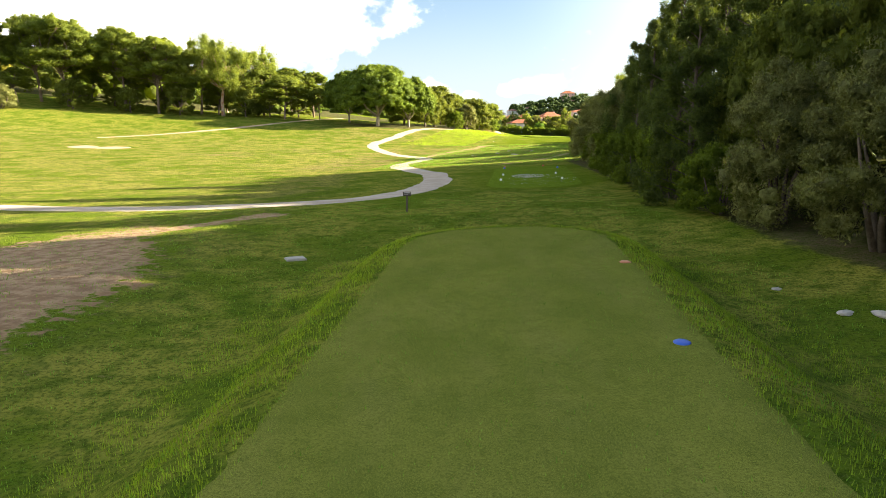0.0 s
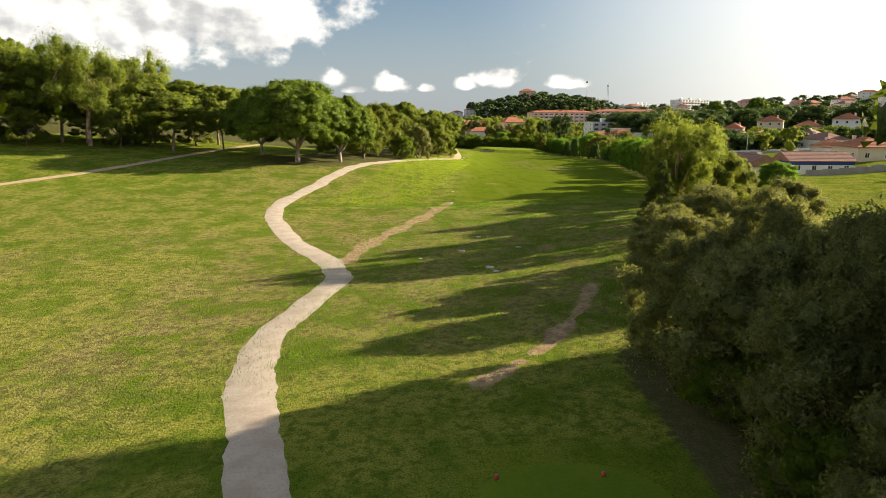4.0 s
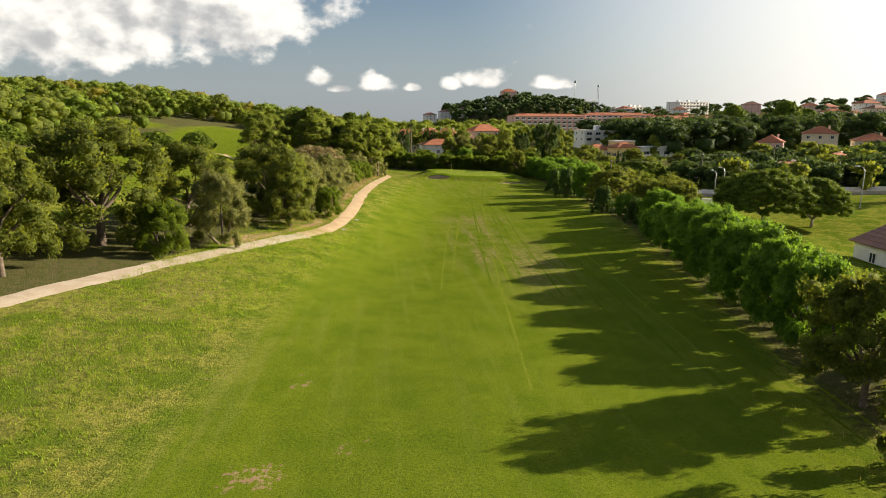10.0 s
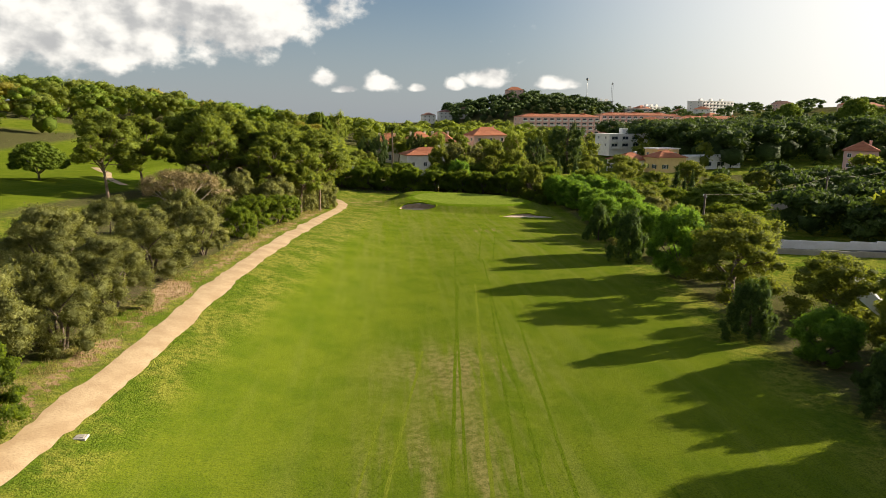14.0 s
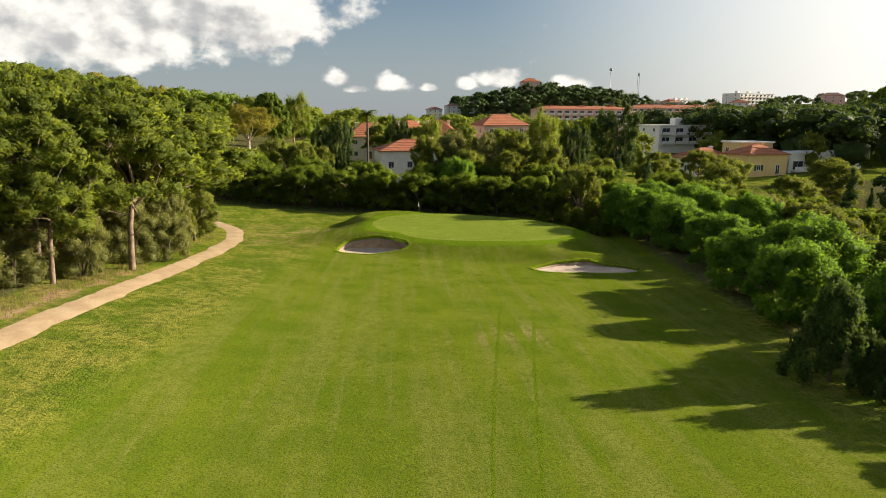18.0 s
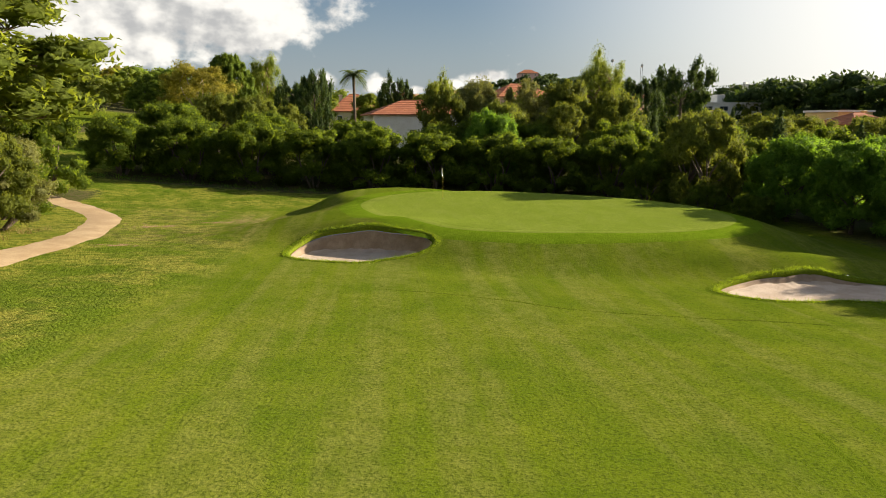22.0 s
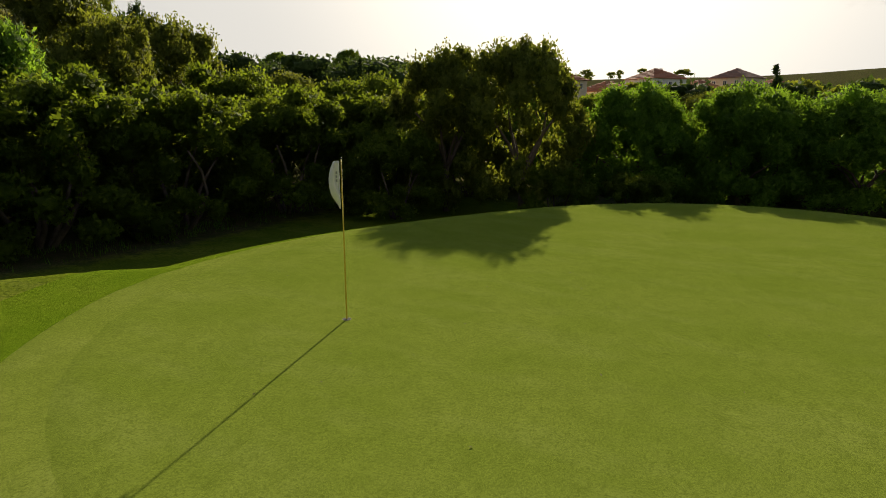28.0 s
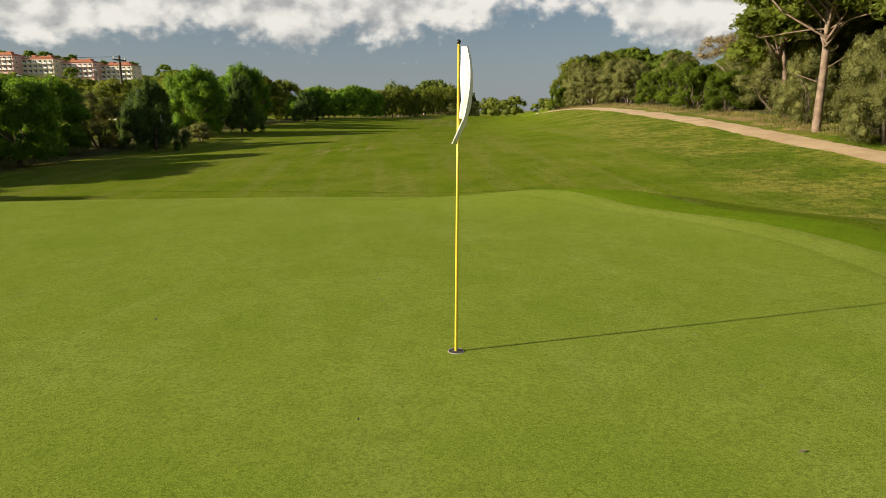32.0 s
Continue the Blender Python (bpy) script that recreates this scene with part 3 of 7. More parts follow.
def plateau(x, y, tee, slope):
    return 1 - smooth(0, slope, tee_gap(x, y, tee))


def green_ring(x, y, grow=0.0):
    """Under 1 inside the putting surface."""
    p, q = turned(x, y, GREEN[0], GREEN[1], GREEN[4])
    a = np.arctan2(q, p)
    w = 1 + 0.07 * np.sin(2 * a + 0.6) + 0.04 * np.sin(3 * a + 1.0)
    return np.hypot(p / (GREEN[2] + grow), q / (GREEN[3] + grow)) / w


def bunker_ring(x, y, b):
    p, q = turned(x, y, b[0], b[1], b[4])
    a = np.arctan2(q, p)
    w = 1 + 0.08 * np.sin(3 * a + b[0]) + 0.05 * np.sin(5 * a + 2)
    return np.hypot(p / b[2], q / b[3]) / w


def lie(x, y):
    x, y = np.asarray(x, float), np.asarray(y, float)
    u = x - axis(y)
    z = table(y, u)
    # wooded hill on one side, the town on the other
    z = z + 15.0 * smooth(-60, -210, u) + 12 * smooth(-150, -420, u)
    z = z + 8.0 * smooth(330, 520, y) * smooth(-20, -160, u)
    z = z + 14.0 * smooth(240, 480, u)
    for cx, cy, rx, ry, top in ((210, 815, 220, 130, 13.0), (165, 805, 85, 80, 16.0), (290, -230, 190, 150, 24.0)):
        z = z + top * np.exp(-(((x - cx) / rx) ** 2 + ((y - cy) / ry) ** 2))
    z = z - 2.4 * np.exp(-(((x - 91) / 15) ** 2 + ((y - 178) / 19) ** 2))
    # the ditch across the rough, with its low bank
    span = smooth(-9, -3, x) * (1 - smooth(36, 41, x))
    z = z + span * (0.22 * np.exp(-((y - 116.4) / 1.3) ** 2) - 0.34 * np.exp(-((y - 118.3) / 0.75) ** 2))
    # the two tees
    gap = tee_gap(x, y, TEE)
    z = z - 0.42 * smooth(0.0, 1.6, gap) * (1 - smooth(3.0, 8.0, gap))
    k = plateau(x, y, TEE, 1.9)
    z = z * (1 - k) + 0.0 * k
    k = plateau(x, y, TEE_B, 2.2)
    z = z * (1 - k) + (-0.95) * k
    # the green on its mound
    g = green_ring(x, y)
    k = 1 - smooth(0.95, 1.6, g)
    k = np.maximum(k, 1 - smooth(0.7, 1.5, np.hypot((x - 42.0) / 5.5, (y - 309.0) / 4.5)))
    top = -3.45 - 0.054 * (x - 45) + 0.026 * (y - 306)
    z = z * (1 - k) + top * k
    z = z + 0.75 * np.exp(-(((x - 35.0) / 3.6) ** 2 + ((y - 299.5) / 3.4) ** 2))
    z = z + 0.45 * np.exp(-(((x - 39.6) / 4.2) ** 2 + ((y - 296.8) / 1.4) ** 2))
    z = z + 0.75 * np.exp(-(((x - 61.2) / 5.5) ** 2 + ((y - 290.9) / 1.6) ** 2))
    return z


RISE = math.tan(radians(2.3))     # the whole course climbs gently towards +x


def ground(x, y):
    return lie(x, y) + RISE * np.clip(x, -300, 500)

# ---- ground sheet ----
def spread_lines(stops):
    """Grid lines from stretches of (from, to, step)."""
    out = []
    for a, b, step in stops:
        out += list(np.linspace(a, b, max(2, int(round((b - a) / step)) + 1))[:-1])
    return np.array(out + [stops[-1][1]])


GX = spread_lines(((-3000, -800, 200), (-800, -200, 30), (-200, -60, 8), (-60, -22, 1.6), (-22, 34, 0.6), (34, 67, 0.33), (67, 90, 0.9), (90, 160, 5), (160, 600, 15), (600, 3000, 200)))
GY = spread_lines(((-3000, -600, 200), (-600, -60, 30), (-60, -6, 3), (-6, 60, 0.5), (60, 280, 0.7), (280, 300, 0.25), (300, 322, 0.4), (322, 380, 2), (380, 1000, 15), (1000, 3000, 200)))
gx, gy = np.meshgrid(GX, GY)
gzz = ground(gx, gy)
nx = len(GX)
idx = np.arange(gx.size).reshape(gx.shape)
faces = np.stack([idx[:-1, :-1], idx[:-1, 1:], idx[1:, 1:], idx[1:, :-1]], -1).reshape(-1, 4)
near_sand = np.minimum(bunker_ring(gx, gy, BUNKERS[0]), bunker_ring(gx, gy, BUNKERS[1])).ravel()
faces = faces[near_sand[faces].min(axis=1) > 1.0]
ground_mesh = mesh_from("ground", np.stack([gx, gy, gzz], -1).reshape(-1, 3), faces, None, GROUND)


def blob(x, y, cx, cy, rx, ry, turn=0.0):
    p, q = turned(x, y, cx, cy, turn)
    return np.exp(-((p / rx) ** 2 + (q / ry) ** 2))


def mown_zone(x, y):
    u = x - axis(y)
    left = np.interp(y, (118, 135, 160, 190, 230, 270, 300, 330), (-8, -11, -13, -15, -15, -15, -15, -10))
    right = np.interp(y, (118, 150, 200, 260, 300), (18, 20, 18, 17, 26))
    fade = 1.6
    k = smooth(left - fade, left + fade, u) * (1 - smooth(right - fade, right + fade, u)) * smooth(120, 126, y) * (1 - smooth(316, 322, y))
    other = smooth(-66, -56, x) * (1 - smooth(-12, -4, x)) * smooth(196, 210, y) * (1 - smooth(430, 450, y))
    other = np.maximum(other, blob(x, y, -86, 403, 22, 16))
    k = np.maximum(k, 1 - smooth(1.55, 1.95, green_ring(x, y)))
    tees = np.maximum(plateau(x, y, TEE_B, 3.0), 0.0)
    return np.maximum(np.maximum(k, other), tees * 0.8)


def dry_zone(x, y):
    u = x - axis(y)
    k = 0.9 * smooth(58, 74, y) * (1 - smooth(108, 122, y)) * (1 - smooth(16, 24, u)) * smooth(-30, -20, u)
    k = np.maximum(k, 0.3 * smooth(118, 126, y) * (1 - smooth(150, 166, y)) * (1 - smooth(-14, -8, u)) * smooth(-26, -20, u))
    k = np.maximum(k, 0.55 * smooth(116, 126, y) * (1 - smooth(165, 178, y)) * smooth(-60, -40, u) * (1 - smooth(-20, -14, u)))
    k = np.maximum(k, 0.40 * (1 - smooth(112, 140, y)) * (1 - smooth(-9, -5, x)))
    k = np.maximum(k, 1.0 * np.maximum(np.maximum(blob(x, y, -18, 98, 10, 6), blob(x, y, -29, 89, 9, 5)), blob(x, y, -12, 68, 6, 6)))
    k = np.maximum(k, 0.9 * trail(x, y, ((-14, 140), (-8, 150), (0, 166), (8, 180), (13, 190), (15.6, 200), (17.0, 222), (18.6, 240), (21, 263), (22, 276)), 2.2))
    k = np.maximum(k, 0.16 * smooth(220, 262, y) * (1 - smooth(18, 24, np.abs(u))) * (1 - smooth(306, 316, y)))
    for cx, cy, rx, ry in ((36, 196, 2.6, 9), (39, 178, 2.0, 9), (38, 210, 3, 4), (35, 184, 1.6, 6), (31, 305, 5, 2.5), (29, 298, 4, 3), (49, 266, 3, 2)):
        k = np.maximum(k, 0.7 * blob(x, y, cx, cy, rx * 1.5, ry * 1.3, -0.15))
    return k


def trail(x, y, line, width):
    """Weight along a worn line over the ground."""
    best = np.full(np.shape(x), 1e9)
    for (xa, ya), (xb, yb) in zip(line, line[1:]):
        s = np.clip(((x - xa) * (xb - xa) + (y - ya) * (yb - ya)) / ((xb - xa) ** 2 + (yb - ya) ** 2), 0, 1)
        best = np.minimum(best, np.hypot(x - xa - s * (xb - xa), y - ya - s * (yb - ya)))
    return np.exp(-(best / (width * (1 + 0.30 * np.sin(y * 0.8 + x * 0.3) + 0.22 * np.sin(y * 2.1 + 1.0)))) ** 2)


def bare_zone(x, y):
    track = trail(x, y, ((-1.8, 89.5), (0.1, 97.0), (3.3, 104.5), (7.0, 113.4), (9.8, 121.2)), 0.78)
    side = trail(x, y, ((-11.0, 122.4), (-14, 123.0), (-22, 124.5), (-34, 126), (-50, 128)), 0.75)
    worn = trail(x, y, ((6.0, 62.6), (9.8, 66.3), (13.6, 72.7), (15.5, 77)), 0.6)
    edge = trail(x, y, ((14.5, 84), (16.5, 92), (19, 100), (23, 110), (28, 118)), 1.6)
    paths = np.maximum(np.maximum(track * 1.5, side * 0.40), np.maximum(worn * 0.8, edge * 0.42))
    k = np.maximum(paths, 1.25 * blob(x, y, -11.4, 15.5, 3.6, 8.0, 0.25))
    k = np.maximum(k, 0.75 * trail(x, y, ((-12, 22), (-9.5, 25.0), (-7.6, 27.2)), 1.0))
    k = np.maximum(k, 0.55 * blob(x, y, -10.6, 24.2, 2.6, 1.2, 0.3))
    verge = trail(x, y, ((8, 177), (12.6, 186), (15.4, 193), (16.6, 200), (17.4, 210), (18.0, 222), (19.4, 240), (20.8, 253), (21.8, 263), (22.8, 276)), 1.1)
    k = np.maximum(k, 0.52 * verge)
    k = np.maximum(k, 1.1 * blob(x, y, 16.2, 220.6, 2.6, 3.6, 0.2))
    k = np.maximum(k, 0.8 * blob(x, y, 9.0, 181.0, 3.2, 2.2, 0.9))
    for cx, cy, r in ((18, 139.2, 1.3), (22, 141.2, .9), (21.8, 132.7, .8), (19.6, 147.7, 1.0), (14.3, 148.3, .9), (2.0, 151, 1.6), (0.5, 147.5, 1.8), (13, 126, .6), (30.5, 304, 1.6), (27, 301, 1.4), (28, 294, 1.3)):
        k = np.maximum(k, 0.46 * blob(x, y, cx, cy, r * 2.0, r * 1.3, 0.4))
    return k


def litter_zone(x, y):
    u = x - axis(y)
    k = 0.75 * smooth(17, 23, u) * smooth(70, 80, y) * (1 - smooth(325, 345, y)) * (1 - smooth(28, 36, u))
    k = np.maximum(k, 0.45 * smooth(11, 17, u) * smooth(76, 86, y) * (1 - smooth(120, 132, y)))
    k = np.maximum(k, smooth(317, 321, y) * (1 - smooth(345, 350, y)) * smooth(-40, -32, u))
    left = np.interp(y, (150, 175, 200, 260, 300, 320), (-28, -24, -21, -24, -29, -30))
    k = np.maximum(k, (1 - smooth(left - 3, left, u)) * smooth(150, 160, y) * (1 - smooth(310, 318, y)) * smooth(left - 22, left - 14, u))
    k = np.maximum(k, smooth(8.6, 10.4, x - 0.07 * np.maximum(y - 20, 0)) * (1 - smooth(62, 70, y)) * smooth(-30, -10, y) * (1 - smooth(36, 46, x)))
    wood = (1 - smooth(-52, -44, u)) * smooth(172, 180, y) * (1 - smooth(520, 560, y)) * (1 - mown_zone(x, y)) * (1 - smooth(-2, 6, x) * (1 - smooth(380, 400, y)))
    k = np.maximum(k, wood * smooth(-260, -230, x))
    k = np.maximum(k, 0.8 * np.maximum(smooth(430, 520, y), smooth(300, 360, x)))
    k = np.maximum(k, blob(x, y, -13, 152, 11, 8))
    return k


for zone_name, fn in (("mown", mown_zone), ("dry", dry_zone), ("bare", bare_zone), ("litter", litter_zone)):
    at = ground_mesh.attributes.new(zone_name, "FLOAT", "POINT")
    at.data.foreach_set("value", np.clip(fn(gx, gy), 0, 1).astype(np.float32).ravel())
tagged(new("ground", ground_mesh), "rolling golf course turf with mown fairway, rough and dry patches", "ground", kind="structure")


def strip(name, line, width, mat, label, category, lift=0.035, ragged=0.25, seed=1, across=5, step=0.5):
    """A path of uneven width laid along a line on the ground."""
    rng = np.random.default_rng(seed)
    pts = [Vector((*p, 0)) for p in line]
    dense = []
    for i in range(len(pts) - 1):
        p0, p1, p2, p3 = pts[max(i - 1, 0)], pts[i], pts[i + 1], pts[min(i + 2, len(pts) - 1)]
        n = max(2, int((p2 - p1).length / step))
        for j in range(n):
            s = j / n
            dense.append(0.5 * ((2 * p1) + (p2 - p0) * s + (2 * p0 - 5 * p1 + 4 * p2 - p3) * s * s + (3 * p1 - p0 - 3 * p2 + p3) * s ** 3))
    dense.append(pts[-1])
    v = []
    for i, p in enumerate(dense):
        d = (dense[min(i + 1, len(dense) - 1)] - dense[max(i - 1, 0)]).normalized()
        nrm = Vector((-d.y, d.x, 0))
        wl = width * 0.5 + ragged * (noise.noise((i * 0.13, seed, 0)) + 0.5 * noise.noise((i * 0.61, seed, 5)))
        wr = width * 0.5 + ragged * (noise.noise((i * 0.13, seed, 9)) + 0.5 * noise.noise((i * 0.61, seed, 14)))
        for k in range(across):
            f = k / (across - 1)
            q = p + nrm * (wl - (wl + wr) * f)
            v.append((q.x, q.y, 0))
    v = np.array(v)
    v[:, 2] = ground(v[:, 0], v[:, 1]) + lift
    v[0::across, 2] -= lift * 1.6
    v[across - 1::across, 2] -= lift * 1.6
    i = np.arange(len(v)).reshape(-1, across)
    f = np.stack([i[:-1, :-1], i[:-1, 1:], i[1:, 1:], i[1:, :-1]], -1).reshape(-1, 4)
    return tagged(new(name, mesh_from(name, v, f[:, ::-1], None, mat)), label, category, kind="structure")


strip("path", ((-60, 38), (-40, 36.5), (-24.6, 32.6), (-14.4, 31.4), (-8.4, 31.6), (-4.3, 33.0), (-2.0, 36.3), (-0.8, 40), (-0.3, 45), (-0.6, 51), (-2.5, 58.3), (-4.2, 66), (-4.3, 72), (-2.6, 79.5), (-1.8, 84.5), (-3.0, 89.5), (-5.0, 93.8), (-7.2, 98.2), (-9.9, 105.5), (-12.0, 114), (-11.4, 122), (-9.2, 130), (-6.8, 140), (-2.6, 153.5), (4.0, 166), (11.8, 180.5), (14.9, 186)), 2.5, CONCRETE, "pale worn concrete golf buggy path", "path", ragged=0.42, seed=3)
strip("sandy_path", ((14.5, 185.2), (17.2, 191.6), (18.7, 199.2), (19.6, 210), (20.2, 222), (21.6, 240), (22.8, 253.0), (23.8, 263.0), (24.9, 276), (25.3, 285), (25.4, 292), (25.0, 298), (22.3, 305), (15, 311)), 2.2, SANDY, "sandy orange earth buggy path", "path", lift=0.03, ragged=0.4, seed=5)
strip("far_path", ((-62, 116), (-49.5, 126.7), (-40.5, 138.5), (-35, 149.5), (-30.5, 163), (-26, 176)), 1.8, SANDY, "earth path through the pine grove", "path", lift=0.03, seed=11)
strip("far_course_path", ((-30, 318), (-22, 305), (-18, 296), (-12, 288)), 1.8, SANDY, "sandy path across the neighbouring fairway", "path", lift=0.03, seed=12, step=1.0)


def patch(name, ring_fn, cx, cy, rmax, mat, label, category, lift, rings=26, sides=120, kind="structure"):
    """A sheet on the ground inside an outline given by a function of the angle."""
    a = np.linspace(0, 2 * math.pi, sides, endpoint=False)
    v = [(cx, cy)]
    for k in range(1, rings + 1):
        s = k / rings
        for w in a:
            r = ring_fn(w) * s
            v.append((cx + r * math.cos(w), cy + r * math.sin(w)))
    v = np.array(v)
    z = ground(v[:, 0], v[:, 1]) + lift
    z[-sides:] -= lift + 0.01
    v = np.column_stack([v, z])
    q, t = [], [(0, 1 + i, 1 + (i + 1) % sides) for i in range(sides)]
    for k in range(rings - 1):
        b = 1 + k * sides
        q += [(b + i, b + sides + i, b + sides + (i + 1) % sides, b + (i + 1) % sides) for i in range(sides)]
    return tagged(new(name, mesh_from(name, v, q, t, mat)), label, category, kind=kind)


def edge_of(fn, cx, cy, level=1.0, far=30.0):
    """Distance from a centre at which fn reaches the level, by angle."""
    def radius(w):
        r = np.linspace(0.2, far, 600)
        g = fn(cx + r * math.cos(w), cy + r * math.sin(w))
        return float(r[np.argmax(g > level)])
    return radius


patch("green_collar", edge_of(lambda x, y: green_ring(x, y, 1.3), GREEN[0], GREEN[1]), GREEN[0], GREEN[1], 30, COLLAR, "mown collar round the putting green", "turf", 0.010, 40, 180)
patch("green_edge", edge_of(green_ring, GREEN[0], GREEN[1]), GREEN[0], GREEN[1], 30, EDGE_CUT, "pale mown edge cut round the putting green", "turf", 0.018, 40, 180)
patch("putting_green", edge_of(green_ring, GREEN[0], GREEN[1], 0.935), GREEN[0], GREEN[1], 30, PUTTING, "smooth closely mown pale green putting surface", "turf", 0.024, 40, 180)


def bowl(name, b, steps, mat, label, category, sides=110, close=False):
    """Rings of a bunker: steps of (share of the outline, depth below the turf)."""
    outline = edge_of(lambda x, y: bunker_ring(x, y, b), b[0], b[1], 1.0, 12)
    angles = np.linspace(0, 2 * math.pi, sides, endpoint=False)
    reach = np.array([outline(w) for w in angles])
    v = []
    for share, depth in steps:
        x, y = b[0] + np.cos(angles) * reach * share, b[1] + np.sin(angles) * reach * share
        rim = ground(b[0] + np.cos(angles) * reach, b[1] + np.sin(angles) * reach)
        floor = ground(b[0], b[1] - b[3]) - 0.25
        z = ground(x, y) - depth if depth < 0.3 else floor + (1 - depth) * (np.clip(rim - floor, 0, 3) if depth < 0.97 else 0.8)
        wob = (0.03 * np.sin(angles * 9 + share * 20) + 0.02 * np.sin(angles * 23 + share * 7)) * max(0, share - 0.35) * 1.5
        z = z + (wob if depth >= 0.3 else 0)
        v.append(np.column_stack([x, y, np.minimum(z, ground(x, y) - 0.12) if depth >= 0.25 else z]))
    v = np.concatenate(v)
    i = np.arange(len(v)).reshape(-1, sides)
    j = np.roll(i, -1, axis=1)
    q = np.stack([i[:-1], j[:-1], j[1:], i[1:]], -1).reshape(-1, 4)
    t = None
    if close:
        v = np.vstack([v, v[-sides:].mean(axis=0)])
        t = np.column_stack([j[-1], i[-1], np.full(sides, len(v) - 1)])
    return tagged(new(name, mesh_from(name, v, q[:, ::-1], t, mat)), label, category, kind="structure")


for b in BUNKERS:
    lip = bowl("bunker_lip", b, ((1.14, 0.03), (1.10, -0.008), (1.05, -0.016), (1.02, -0.04), (0.985, -0.02), (0.975, 0.06), (0.985, 0.2)), GROUND, "grassy overhanging lip of a bunker", "turf")
    mark = lip.data.attributes.new("mown", "FLOAT", "POINT")
    mark.data.foreach_set("value", np.ones(len(lip.data.vertices), np.float32))
    # wall ring in darker sand and soil tones, standing in for shade under the lip
    bowl("bunker_face", b, ((1.0, 0.25), (0.965, 0.30), (0.95, 0.62), (0.90, 0.93)), FACE, "earth and sand face under a bunker lip, darkened as shade", "bunker")
    bowl("bunker_sand", b, ((0.915, 0.90), (0.895, 0.93), (0.84, 0.99), (0.70, 1.05), (0.45, 1.10), (0.2, 1.12)), SAND, "raked pale sand in a grass-lipped bunker", "bunker", close=True)
patch("tee_box", edge_of(lambda x, y: tee_gap(x, y, TEE), TEE[0], TEE[1], 0.0), TEE[0], TEE[1], 20, TEE_TURF, "raised rectangular tee of short mown grass", "tee", 0.02, 20, 140)
patch("forward_tee", edge_of(lambda x, y: tee_gap(x, y, TEE_B, 2.4), TEE_B[0], TEE_B[1], 0.0), TEE_B[0], TEE_B[1], 20, FORWARD_TURF, "forward tee with a sand-dressed worn spot", "tee", 0.02, 20, 140)
patch("bunker_sand", lambda w: 3.0 + 1.9 * math.cos(2 * w) + 0.5 * math.sin(3 * w), -53.5, 100, 8, SANDY, "shallow sand bunker on the neighbouring hole", "bunker", 0.03, 8, 40)
for k, (xa, ya, xb, yb, w) in enumerate(((33.0, 168, 40.5, 232, 0.34), (34.7, 168, 42.2, 232, 0.34), (38.2, 164, 44.6, 226, 0.30), (30.5, 176, 36.0, 214, 0.30), (41.5, 150, 45.5, 196, 0.32), (43.1, 150, 47.1, 196, 0.32), (36.4, 172, 43.0, 228, 0.26), (28.6, 168, 33.4, 206, 0.26), (40.0, 158, 43.4, 188, 0.26), (31.2, 146, 35.6, 182, 0.28), (45.2, 140, 48.6, 172, 0.3), (46.7, 140, 50.1, 172, 0.3), (40.2, 196, 44.8, 244, 0.26), (36.8, 196, 42.2, 250, 0.26), (46.0, 244, 51.5, 272, 0.28), (44.4, 244, 49.6, 274, 0.28))):
    strip("tyre_track", ((xa, ya), ((xa + xb) / 2 - 0.15, (ya + yb) / 2), (xb, yb)), w, TRACK if k % 2 and k < 12 else SCAR_FAINT, "faint straight mower track worn into the fairway", "turf", lift=0.004, ragged=0.10, seed=20 + k, across=3)

strip("turf_scar", ((40.8, 286.6), (42.6, 286.3), (45.2, 285.4), (47.4, 284.2), (49.7, 283.6), (51.4, 283.1), (56, 282.2)), 0.2, SCAR, "thin dark scar across the mown turf", "turf", lift=0.006, ragged=0.16, seed=41, across=3, step=0.3)

# ---- trees ----
def cards(rng, centres, radii, count, length, width, up=0.2, out=1.0, shell=0.55, wisp=0.10):
    """Small leaf sprays scattered through ellipsoid clumps."""
    centres, radii = np.asarray(centres, float), np.asarray(radii, float)
    k = np.repeat(np.arange(len(centres)), count)
    n = len(k)
    d = rng.normal(size=(n, 3))
    d /= np.linalg.norm(d, axis=1)[:, None]
    r = shell + (1.16 - shell) * rng.random(n) ** 0.7
    r = np.where(rng.random(n) < wisp, r * (1.1 + 0.35 * rng.random(n)), r)
    p = centres[k] + d * radii[k] * r[:, None]
    a = d * out * 0.45 + rng.normal(size=(n, 3)) * 0.80 + np.array([0, 0, up * 0.7])
    a /= np.linalg.norm(a, axis=1)[:, None]
    s = np.cross(a, rng.normal(size=(n, 3)))
    s /= np.linalg.norm(s, axis=1)[:, None]
    ll, ww = length * (0.6 + 0.8 * rng.random(n)), width * (0.6 + 0.8 * rng.random(n))
    tip, side = a * ll[:, None], s * ww[:, None] * 0.5
    bend = np.cross(a, s) * (ll * 0.14)[:, None]
    v = np.stack([p - tip * 0.5, p + side + bend, p + tip * 0.5, p - side + bend], 1)
    q = np.arange(n * 4).reshape(-1, 4)
    away = d / radii[k]
    away /= np.linalg.norm(away, axis=1)[:, None]
    face = np.cross(v[:, 2] - v[:, 0], v[:, 3] - v[:, 1])
    turn = (face * away).sum(axis=1) < 0
    q[turn] = q[turn][:, ::-1]
    face /= np.maximum(np.linalg.norm(face, axis=1), 1e-6)[:, None]
    face[turn] *= -1
    bend_out = away * 0.38 + face * 0.72
    bend_out /= np.linalg.norm(bend_out, axis=1)[:, None]
    return v.reshape(-1, 3), q, np.repeat(bend_out, 4, axis=0)


